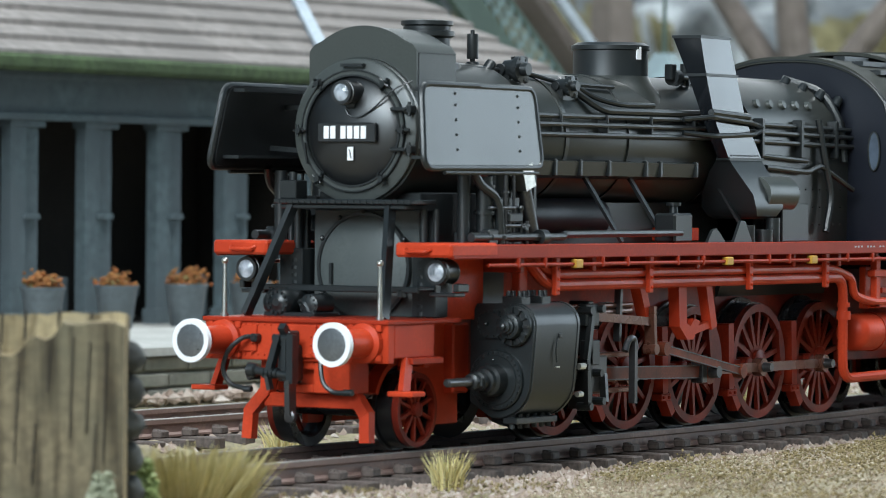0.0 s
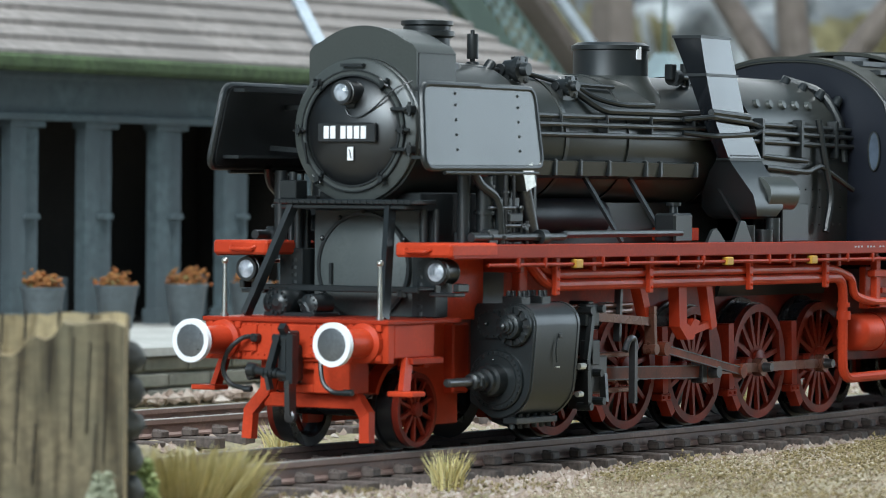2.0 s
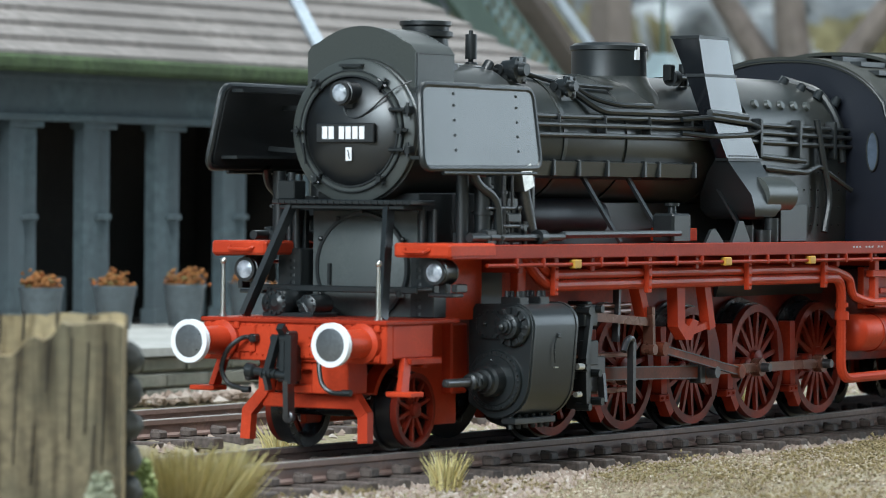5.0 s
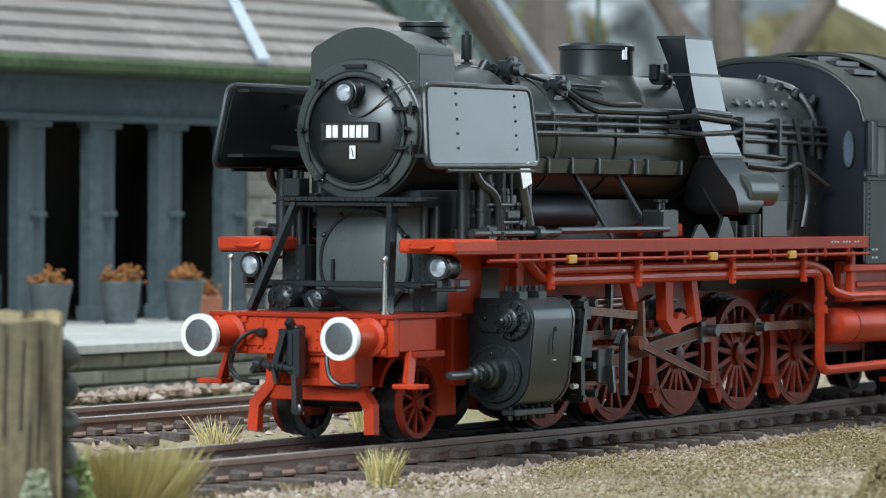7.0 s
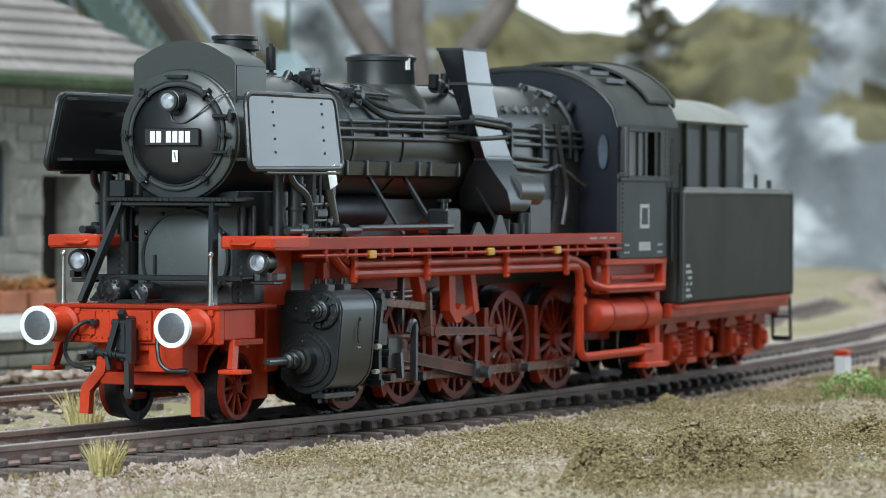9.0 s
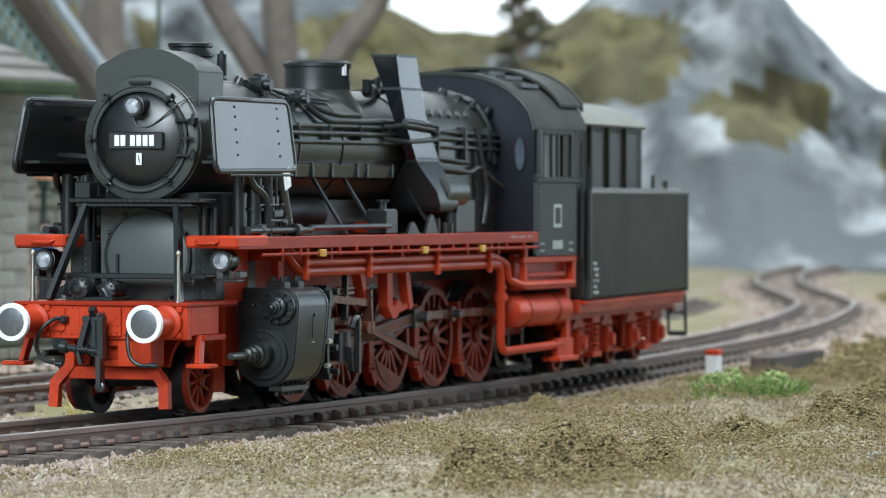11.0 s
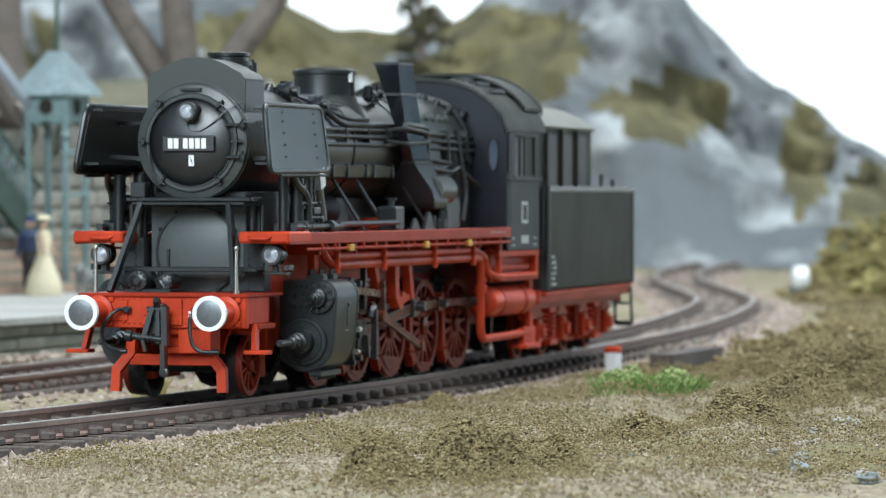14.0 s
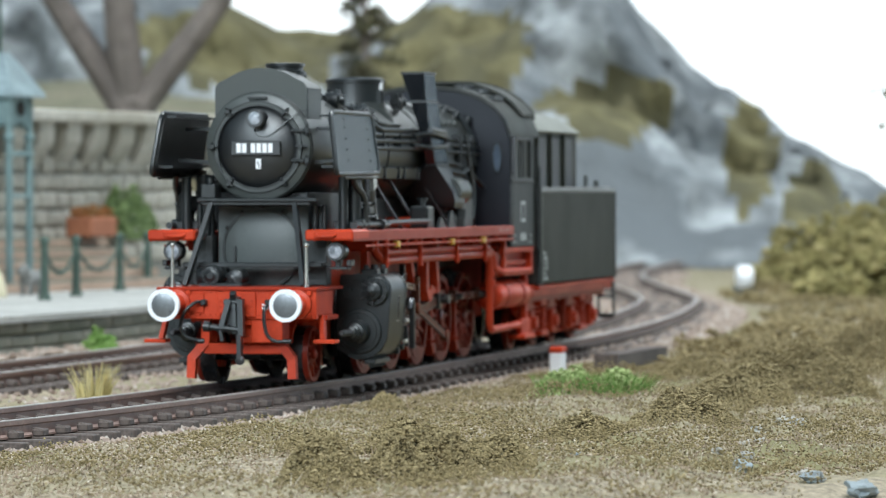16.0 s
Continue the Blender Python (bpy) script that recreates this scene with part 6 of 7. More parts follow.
mk("plank_crack", SHADEDGAP, timber, *[(bar, (x, 2.36, 15.6), (x + 0.08, 2.36, z), 0.22, 0.2, (0, 1, 0)) for x, z in ((-9.9, 18.9), (-6.6, 19.0), (-3.4, 18.8), (-12.2, 18.8))], label="dark gaps between the rear boards")
for k in range(6):
    bm = bmesh.new()
    bmesh.ops.create_icosphere(bm, subdivisions=3, radius=1.0)
    for v in bm.verts:
        v.co *= 0.92 + 0.22 * noise.noise(v.co * 1.7 + Vector((k * 3, 1, 0)))
        v.co = Vector((-73.2 + v.co.x * 1.7, -33.8 + v.co.y * 1.7, -2.4 + 3.3 * k + v.co.z * 1.75))
    tagged(part("stone", bm, DARKSTONE), "dark rounded stone stacked behind the timber block", "stone", group="stacked stones")

# ---- platform and station ----
edge = [line(PLATFORM_EDGE, x) for x in steps_of(-480, 790, 30)]
bm = bmesh.new()
loft(bm, [[(x, y, 3.6), (x, y, 5.0), (x, 420, 5.0), (x, 420, 3.6)] for x, y in edge])
plat = tagged(part("platform", bm, PAVING), "pale grey station platform with a worn stone edge", "platform", kind="structure")
bm = bmesh.new()
loft(bm, [[(x, y + 2.2, -6), (x, y + 2.2, 3.6), (x, y + 12, 3.6), (x, y + 12, -6)] for x, y in edge])
part("platform_wall", bm, KERB, plat)
stone = bmesh.new()
box(stone, -6.4, 6.4, -0.5, 1.6, -1.15, 1.15, 0.3)
STONE_MESH = mesh_of("kerb_stone", stone, KERB)
for row, z in enumerate((-3.2, -0.6, 2.2)):
    x = -60.0 + row * 6
    while x < 560:
        o = new("kerb_stone", STONE_MESH)
        o.parent = plat
        px, py = line(PLATFORM_EDGE, x)
        o.matrix_basis = pose(px * MM, (py + 1.6 + rnd.uniform(-0.3, 0.3)) * MM, z * MM, rnd.uniform(-2, 2), 0, math.degrees(tangent(PLATFORM_EDGE, x)))
        x += 13.2
c, s = [], []
for x in steps_of(-60, 560, 0.5):
    px, py = line(PLATFORM_EDGE, x)
    c.append((px, py - rng.uniform(0, 6), -4 + rng.uniform(0, 1.2)))
    s.append(rng.uniform(0.5, 1.5))
tagged(grains("rubble", c, s, STONES), "loose pale stones at the foot of the platform", "rubble", kind="stuff")

FY = 205
station = empty("station_building", "grey stone and timber station with an arcade and mossy eaves", "building")
x0, x1 = -120, 410
wall = mk("stone_wall", STONEWALL, station, (box, 322, 339, FY, FY + 8, 5, 54), (box, 347, 360, FY, FY + 8, 5, 54), (box, 339, 347, FY, FY + 8, 5, 21), (box, 339, 347, FY, FY + 8, 42, 54), (box, 360, 377, FY, FY + 8, 34.5, 54), (box, 377, 383, FY, FY + 8, 5, 54), (box, 383, 391, FY, FY + 8, 5, 20), (box, 383, 391, FY, FY + 8, 37, 54), (box, 391, x1, FY, FY + 8, 5, 54), (box, x1 - 8, x1, FY + 8, FY + 120, 5, 54), (box, x0, x1, FY + 116, FY + 124, 5, 54))
brick = bmesh.new()
box(brick, -5.2, 5.2, -0.35, 0.6, -1.9, 1.9, 0.35)
BRICK_MESH = mesh_of("wall_stone", brick, STONEWALL)
for row in range(12):
    x = 327.0 + (row % 2) * 5.5
    z = 7.2 + row * 4.05
    while x < 406:
        clear = all(not (a - 4.5 < x < b + 4.5 and zb - 2 < z < zt + 2) for a, b, zb, zt in ((339, 347, 21, 42), (360, 377, 5, 34.5), (383, 391, 20, 37)))
        if clear:
            o = new("wall_stone", BRICK_MESH)
            o.parent = wall
            o.matrix_basis = pose(x * MM, (FY - rnd.uniform(0, 0.25)) * MM, z * MM)
        x += 11
for a, b, zb, zt in ((339, 347, 21, 42), (383, 391, 20, 37)):
    w = mk("window", TIMBER, station, (box, a, b, FY + 2, FY + 3.2, zb, zb + 0.9), (box, a, b, FY + 2, FY + 3.2, zt - 0.9, zt), (box, a, a + 0.9, FY + 2, FY + 3.2, zb, zt), (box, b - 0.9, b, FY + 2, FY + 3.2, zb, zt), (box, (a + b) / 2 - 0.4, (a + b) / 2 + 0.4, FY + 2, FY + 3.2, zb, zt), (box, a, b, FY + 2, FY + 3.2, (zb + zt) / 2 - 0.4, (zb + zt) / 2 + 0.4), label="pale timber window frame")
    mk("pane", GLASSD, w, (box, a, b, FY + 2.6, FY + 2.9, zb, zt))
    mk("window_arch", STONEWALL, station, (loft, [[((a + b) / 2 + r * math.cos(radians(q)), y, zt - 4 + r * math.sin(radians(q))) for q, r in [(q, 6.4) for q in range(0, 181, 15)] + [(q, 4.2) for q in range(180, -1, -15)]] for y in (FY - 0.8, FY + 2)]))
# Near-black sheets behind the door and windows paint the shade inside.
mk("opening_shade", SHADEDGAP, station, (box, 358, 379, FY + 7, FY + 9, 5, 36), (box, 337, 349, FY + 9, FY + 10, 20, 43), (box, 381, 393, FY + 9, FY + 10, 19, 38))
# Arcade back wall, floor and end are near-black: shade put into the colour.
mk("back_wall", SHADEDGAP, station, (box, x0, 322, FY + 28, FY + 31, 5, 54), (box, x0, 322, FY + 6, FY + 28, 4.9, 5.4), (box, 320, 322, FY + 4, FY + 28, 5, 54))
mk("lintel", TIMBER, station, (box, x0, 323, FY - 2.2, FY + 5, 45.2, 54))
mk("lower_moulding", TIMBER, station, (box, x0, 323, FY - 3.2, FY - 2.1, 44.2, 45.6))
mk("upper_moulding", TIMBER, station, (box, x0, 323, FY - 3.2, FY - 2.1, 52.2, 53.4))
for k in range(-14, 5):
    x = 221.6 + 23.4 * k
    po = mk("arcade_post", TIMBER, station, (box, x - 5.0, x - 0.4, FY - 2, FY + 0.6, 5, 44.6), (box, x + 0.4, x + 4.4, FY - 1.2, FY + 0.6, 5, 44.6), (box, x - 5.6, x + 5.2, FY - 2.4, FY + 1, 43, 44.9), (box, x - 1.6, x + 3.4, FY - 2.6, FY, 25.6, 26.6), (box, x - 5.6, x + 5.0, FY - 2.6, FY + 1, 5, 8))
    mk("waist_board", TIMBER, station, (box, x + 5, x + 18.4, FY + 2, FY + 3, 10.4 if k % 2 else 6, 12.8 if k % 2 else 14.5))
roof_lo, roof_hi = (FY - 9, 55.6), (FY + 58, 102)
roof = empty("roof"); roof.parent = station
for k in range(15):
    a, b = k / 15, (k + 1.15) / 15
    p = lambda u: (roof_lo[0] + (roof_hi[0] - roof_lo[0]) * u, roof_lo[1] + (roof_hi[1] - roof_lo[1]) * u)
    (ya, za), (yb, zb) = p(a), p(b)
    e = lambda u: 416 - 58 * u
    mk("shingle_course", SHINGLE, roof, (loft, [[(x0 - 8, ya, za + 1.5), (e(a), ya, za + 1.5), (e(a), ya, za - 0.6), (x0 - 8, ya, za - 0.6)], [(x0 - 8, yb, zb + 0.2), (e(b), yb, zb + 0.2), (e(b), yb, zb - 1.2), (x0 - 8, yb, zb - 1.2)]]))
mk("hip_side", SHINGLE, roof, (loft, [[(416, FY - 9, 55.6), (416, FY + 130, 55.6), (414, FY + 130, 54.4), (414, FY - 9, 54.4)], [(358, FY + 58, 102), (358, FY + 62, 102), (356, FY + 62, 101), (356, FY + 58, 101)]]))
mk("back_slope", SHINGLE, roof, (loft, [[(x0 - 8, FY + 130, 55.6), (416, FY + 130, 55.6), (416, FY + 130, 54.4), (x0 - 8, FY + 130, 54.4)], [(x0 - 8, FY + 59, 102), (358, FY + 59, 102), (358, FY + 59, 101), (x0 - 8, FY + 59, 101)]]))
mk("eave_moss", MOSS, roof, (box, x0 - 8, 416, FY - 10.6, FY - 7, 53.2, 56.4, 0.8))
mk("valley_flashing", PALEBLUE, roof, (bar, (313, FY - 10, 57.6), (343, FY + 22, 78.6), 2.4, 1.2))
mk("skylight", PALE, roof, (bar, (352, FY + 20, 78.6), (352, FY + 34, 88.2), 14, 1.4), label="pale roof light")
for x in (212, 235, 258, 280):
    pot = tagged(mk("flower_pot", BUCKET, None, (turned, (x, 192, 5), (0, 0, 1), [(0, 3.0), (7.4, 4.0), (7.8, 4.3), (8.2, 4.3), (8.1, 3.7), (7.4, 3.6)], 20)), "grey zinc bucket with orange flowers on the platform", "flower pot", "flower pots by the arcade")
    c = [(x + rng.normal(0, 1.4), 192 + rng.normal(0, 1.4), 13.2 + abs(rng.normal(0, 1.0))) for _ in range(220)]
    grains("blossom", c, rng.uniform(0.35, 0.8, 220), ORANGE).parent = pot
for x in (286, 325, 337):
    bx = tagged(mk("planter", TERRACOTTA, None, (box, x - 5, x + 5, 190, 195, 5, 10, 0.5)), "low terracotta planter with orange flowers", "planter")
    grains("blossom", [(x + rng.uniform(-4.6, 4.6), 192.5 + rng.normal(0, 1.4), 10 + abs(rng.normal(0, 1.2))) for _ in range(160)], rng.uniform(0.35, 0.8, 160), ORANGE).parent = bx

# ---- steps, wall, chain fence, stairs ----
steps = empty("garden_steps", "wide brown wooden steps behind the platform", "steps")
for k in range(5):
    mk("tread", BROWN, steps, (box, 440, 640, 240 + 5 * k, 266, 5 + 2.8 * k, 7.2 + 2.8 * k, 0.2))
    mk("riser", KERB, steps, (box, 440, 640, 240.6 + 5 * k, 266, 7.2 + 2.8 * k, 7.85 + 2.8 * k, 0))
retaining = tagged(mk("retaining_wall", STONEWALL, None, (box, 430, 900, 268, 276, -4, 47)), "rough stone retaining wall with a corbelled parapet", "wall", kind="structure")
blk = bmesh.new()
box(blk, -4.3, 4.3, -0.9, 1, -2.4, 2.4, 0.6)
BLOCK_MESH = mesh_of("wall_block", blk, STONELIGHT)
for row in range(7):
    x = 436.0 + (row % 2) * 4
    while x < 720:
        o = new("wall_block", BLOCK_MESH)
        o.parent = retaining
        o.matrix_basis = pose(x * MM, (268 - rnd.uniform(0, 0.8)) * MM, (14 + row * 5.1) * MM, 0, rnd.uniform(-2, 2), 0) @ Matrix.Diagonal((rnd.uniform(0.75, 1.1), 1, rnd.uniform(0.85, 1), 1))
        x += 9.2
for x in steps_of(436, 900, 16.5):
    mk("corbel", STONELIGHT, retaining, (prism, [(262, 51), (262, 46), (265, 41), (269, 38), (269, 51)], "x", x, x + 8.6))
mk("parapet", STONELIGHT, retaining, (box, 430, 900, 260.5, 274, 51, 54.6, 0.6))
fence = empty("chain_fence", "dark iron posts joined by a hanging chain", "fence")
posts = [(486, 200), (524, 211), (584, 229), (631, 244)]
for x, y in posts:
    mk("post", DARKGREEN, fence, (cyl, (x, y, 5), (x, y, 18.6), 1.1, 0.9, 12), (ball, (x, y, 19.4), 1.3), (cyl, (x, y, 5), (x, y, 6.4), 1.8, 1.4, 12))
for a, b in zip(posts, posts[1:]):
    pts = [(a[0] + (b[0] - a[0]) * u, a[1] + (b[1] - a[1]) * u, 17.6 - 6.4 * 4 * u * (1 - u)) for u in [i / 14 for i in range(15)]]
    mk("chain", DARKGREEN, fence, (tube, pts, 0.35, 6), *[(ball, p, 0.62, 6) for p in pts])
fb = tagged(mk("flower_box", TERRACOTTA, None, (box, 616, 632, 254, 262, 19.0, 24.6, 0.4)), "terracotta box of red flowers on the steps", "flower box")
grains("blossom", [(rng.uniform(616, 632), rng.uniform(255, 261), 24.6 + abs(rng.normal(0, 1.4))) for _ in range(260)], rng.uniform(0.4, 0.9, 260), ORANGE).parent = fb
foam_clump("garden_bush", 652, 262, 14, 16, 1300, BUSHGREEN, (0.5, 1.2), "loose green bush against the stone wall", "bush").location.z = 23 * MM
tower = empty("stair_tower", "small teal iron stair tower with a pyramid roof", "tower")
tx, ty = 556, 250
mk("tower_roof", TEALROOF, tower, (loft, [[(tx + sx * r, ty + sy * r, z) for sx, sy in ((-1, -1), (1, -1), (1, 1), (-1, 1))] for z, r in ((56.6, 8.8), (57.6, 8.8), (67.8, 2.2), (68.4, 2.2))]), label="blue-grey slate pyramid roof")
mk("finial", DARKGREEN, tower, (cyl, (tx, ty, 68), (tx, ty, 92), 0.7, 0.4, 10))
for sx in (-1, 1):
    for sy in (-1, 1):
        mk("corner_post", TEAL, tower, (cyl, (tx + sx * 5.6, ty + sy * 5.6, 5), (tx + sx * 5.6, ty + sy * 5.6, 58), 1.0, 1.0, 10), (ball, (tx + sx * 5.6, ty + sy * 5.6, 46), 1.5))
for a, (ux, uy) in enumerate(((1, 0), (0, 1))):
    for d in (-1, 1):
        bm = bmesh.new()
        q = lambda u, z, o=0.0: (tx + u * ux + d * (5.6 + o) * uy, ty + u * uy + d * (5.6 + o) * ux, z)
        outer = [(6, 57.8), (-6, 57.8), (-6, 49.5)] + [(-3.4, 49.5)] + [(3.4 * math.cos(radians(w)), 46.4 + 3.6 * math.sin(radians(w))) for w in range(150, 29, -20)] + [(3.4, 49.5), (6, 49.5)]
        loft(bm, [[q(u, z, -0.4) for u, z in outer], [q(u, z, 0.4) for u, z in outer]])
        part("arch_panel", bm, TEAL, tower)
        bm = bmesh.new()
        loft(bm, [[q(2.1 * math.cos(w), 53.6 + 2.1 * math.sin(w), o) for w in [2 * math.pi * i / 18 for i in range(18)]] for o in (-0.6, 0.6)])
        part("round_light", bm, SHADEDGAP, tower)
mk("tower_rail", TEAL, tower, (box, tx - 6.6, tx + 6.6, ty - 6.6, ty - 5.2, 41, 42.4), (box, tx - 6.6, tx + 6.6, ty - 6.6, ty - 5.2, 30, 31))
stair = empty("covered_stair", "dark green lattice iron stair of a footbridge", "stair")
lo, hi = lambda x: 44 + (560 - x) * 0.66, lambda x: 22 + (560 - x) * 0.66
mk("stair_roof", BARK, stair, (bar, (552, 262, lo(552)), (400, 262, lo(400)), 9, 3.6), label="brown boarded underside")
mk("stair_roof_edge", PALEBLUE, stair, (bar, (554, 255, lo(554) + 3.4), (400, 255, lo(400) + 3.4), 1.6, 2.6), label="blue-grey roof edge")
for y, d, w, h in ((256, -6, 2, 8.4), (268, -6, 2, 8.4), (256, 9, 1, 1.2)):
    mk("stringer" if d < 0 else "stair_rail", DARKGREEN, stair, (bar, (558, y, hi(558) + d), (400, y, hi(400) + d), w, h))
bm = bmesh.new()
for x in steps_of(402, 556, 4.0):
    for d in (-7, 7):
        bar(bm, (x, 256, hi(x) - 3), (x + d, 256, hi(x + d) + 9), 0.5, 0.6, (0, 1, 0))
part("lattice", bm, TEAL, stair)
lamp = empty("platform_lantern", "old iron platform lantern with warm amber glass", "lantern")
lx, ly = 433, 214
mk("lantern_pole", DARKGREEN, lamp, (cyl, (lx, ly, 5), (lx, ly, 32), 0.9, 0.7, 12), (turned, (lx, ly, 5), (0, 0, 1), [(0, 2.4), (2, 2.0), (3, 1.0)], 14), (ring, (lx, ly, 30), (0, 0, 1), 0.6, 2.2, 0.8, 14))
mk("lantern_glass", AMBER, lamp, (turned, (lx, ly, 34), (0, 0, 1), [(0, 2.0), (7, 3.6), (7.1, 0.2)], 6), label="warm amber glass")
mk("lantern_cap", DARKGREEN, lamp, (turned, (lx, ly, 41), (0, 0, 1), [(0, 4.6), (0.6, 4.6), (2.4, 2.0), (3.6, 0.5), (4.2, 0.2)], 6), (turned, (lx, ly, 32), (0, 0, 1), [(0, 0.8), (2.2, 2.3)], 6))


def figurine(name, x, y, parts, label, turn=0):
    """A small painted plastic figure, one plain mesh with its paints."""
    bm = bmesh.new()
    mats, spans = [], []
    for f, mat, args in parts:
        n = len(bm.faces)
        f(bm, *args)
        if mat not in mats:
            mats.append(mat)
        spans.append((n, len(bm.faces), mats.index(mat)))
    bm.faces.ensure_lookup_table()
    for a, b, i in spans:
        for k in range(a, b):
            bm.faces[k].material_index = i
    ob = part(name, bm, mats[0])
    for m in mats[1:]:
        ob.data.materials.append(m)
    ob.matrix_basis = pose(x * MM, y * MM, 5 * MM, 0, 0, turn)
    return tagged(ob, label, "figurine")


def standing(coat, legs, hat):
    return [(cyl, legs, ((-1.0, 0, 0), (-0.9, 0, 9.6), 0.9, 1.2, 10)), (cyl, legs, ((1.0, 0, 0), (0.9, 0, 9.6), 0.9, 1.2, 10)), (box, legs, (-1.7, -0.3, -1.8, 0.8, 0, 0.8, 0.2)), (box, legs, (0.3, 1.7, -1.8, 0.8, 0, 0.8, 0.2)), (turned, coat, ((0, 0, 8.4), (0, 0, 1), [(0, 2.5), (3, 2.2), (6.6, 2.7), (7.8, 2.0), (8.2, 0.8)], 14)), (cyl, coat, ((-2.7, 0, 15.4), (-3.3, -0.6, 9.6), 0.85, 0.65, 8)), (cyl, coat, ((2.7, 0, 15.4), (3.3, -0.6, 9.6), 0.85, 0.65, 8)), (ball, SKIN, ((0, -0.1, 18.2), 1.35, 12)), (ball, SKIN, ((-3.3, -0.7, 9.2), 0.6, 8)), (ball, SKIN, ((3.3, -0.7, 9.2), 0.6, 8)), (turned, hat, ((0, 0, 18.6), (0, 0, 1), [(0, 1.6), (0.3, 1.5), (1.3, 1.2), (1.5, 0.2)], 12))]


figurine("figurine", 306, 191, standing(JACKET, TROUSER, TROUSER), "painted plastic figure in a green jacket on the platform", 20)
figurine("figurine", 420, 206, standing(BLUECOAT, TROUSER, TROUSER), "painted plastic figure in a blue coat on the platform", -50)
figurine("figurine", 516, 236, standing(NAVY, TROUSER, NAVY), "painted plastic figure in a dark blue uniform", -60)
figurine("figurine", 507.5, 227.5, [(turned, CREAM, ((0, 0, 0), (0, 0, 1), [(0, 4.8), (0.6, 5.0), (4, 4.2), (9, 2.2), (11, 1.5), (15, 2.0), (16.4, 1.4), (16.8, 0.6)], 18)), (cyl, CREAM, ((-2, 0, 15.4), (-2.4, -1.4, 10.6), 0.8, 0.55, 8)), (cyl, CREAM, ((2, 0, 15.4), (2.4, -1.4, 10.6), 0.8, 0.55, 8)), (ball, SKIN, ((0, 0, 18.0), 1.3, 12)), (ball, TROUSER, ((0, 0.4, 18.6), 1.35, 12)), (turned, CREAM, ((0, 0, 19.2), (0, 0, 1), [(0, 2.0), (0.3, 1.9), (1.1, 1.0)], 14))], "painted plastic figure in a long cream dress")
dog = empty("model_dog", "small grey plastic dog standing on the platform", "dog")
mk("dog_body", GREYFUR, dog, (turned, (548, 229, 9.4), (1, 0, 0), [(0, 0.6), (0.8, 1.9), (4, 2.1), (7, 1.8), (7.8, 0.5)], 14), (ball, (547.2, 228.8, 11.4), 1.7, 12), (cyl, (546.6, 228.6, 11.2), (545, 228.4, 10.8), 0.9, 0.6, 10), (tube, [(555.6, 229, 9.8), (557, 229.2, 11.4), (557.6, 229.2, 12.4)], 0.4, 6))
for dx in (1.2, 6.2):
    for dy in (-1, 1):
        mk("dog_leg", GREYFUR, dog, (cyl, (548 + dx, 229 + dy, 5), (548 + dx, 229 + dy, 9.4), 0.6, 0.8, 8))

for o in dog.children:
    o.location = (-23 * MM, -2.5 * MM, 0)

# ---- trees and hills behind ----


def tree(x, y, z, h, r, seed, crown, fork=0.34):
    q = random.Random(seed)
    t = empty("tree", "bare grey-brown model tree trunk with spreading limbs", "tree")
    bm = bmesh.new()
    top = Vector((x + q.uniform(-3, 3), y, z + h * fork))
    rings = []
    for k in range(9):
        u = k / 8
        p = Vector((x, y, z - 4)).lerp(top, u) + Vector((q.uniform(-1, 1), q.uniform(-1, 1), 0)) * r * 0.12
        rr = r * (1.5 - 1.2 * u if u < 0.3 else 1.14 - 0.35 * (u - 0.3))
        rings.append([p + Vector((math.cos(a), math.sin(a), 0)) * rr * (1 + 0.14 * math.sin(5 * a + k)) for a in [2 * math.pi * i / 16 for i in range(16)]])
    loft(bm, rings)
    part("trunk", bm, BARK, t)
    tips = []
    for k, (dx, dz) in enumerate(((-0.44, 0.62), (-0.04, 0.72), (0.48, 0.62))):
        e = top + Vector((0.38, -0.92, 0)) * dx * h + Vector((0, 0, dz * h))
        mid = top.lerp(e, 0.5) + Vector((q.uniform(-6, 6), q.uniform(-4, 4), -4))
        b = bmesh.new()
        pts = bent([top - Vector((0, 0, r)), mid, e], h * 0.2)
        rr = [r * (0.86 - 0.55 * i / len(pts)) for i in range(len(pts))]
        loft(b, [[p + Vector((math.cos(a), math.sin(a), 0.0)) * w for a in [2 * math.pi * i / 10 for i in range(10)]] for p, w in zip(pts, rr)])
        part("limb", b, BARK, t)
        tips += [mid, e]
    c = []
    for p in tips:
        for _ in range(crown):
            c.append(p + Vector((rng.normal(0, h * 0.16), rng.normal(0, h * 0.16), abs(rng.normal(0, h * 0.12)) + h * 0.12)))
    grains("crown", c, rng.uniform(1.2, 3.2, len(c)), FARLEAF, 0.5).parent = t


tree(976, 421, 54, 150, 8.2, 3, 150, 0.09)
tree(850, 430, 40, 170, 6, 8, 150, 1.1)
tree(760, 470, 40, 160, 6, 9, 150, 1.1)
tree(640, 480, 40, 170, 6, 12, 150, 1.1)


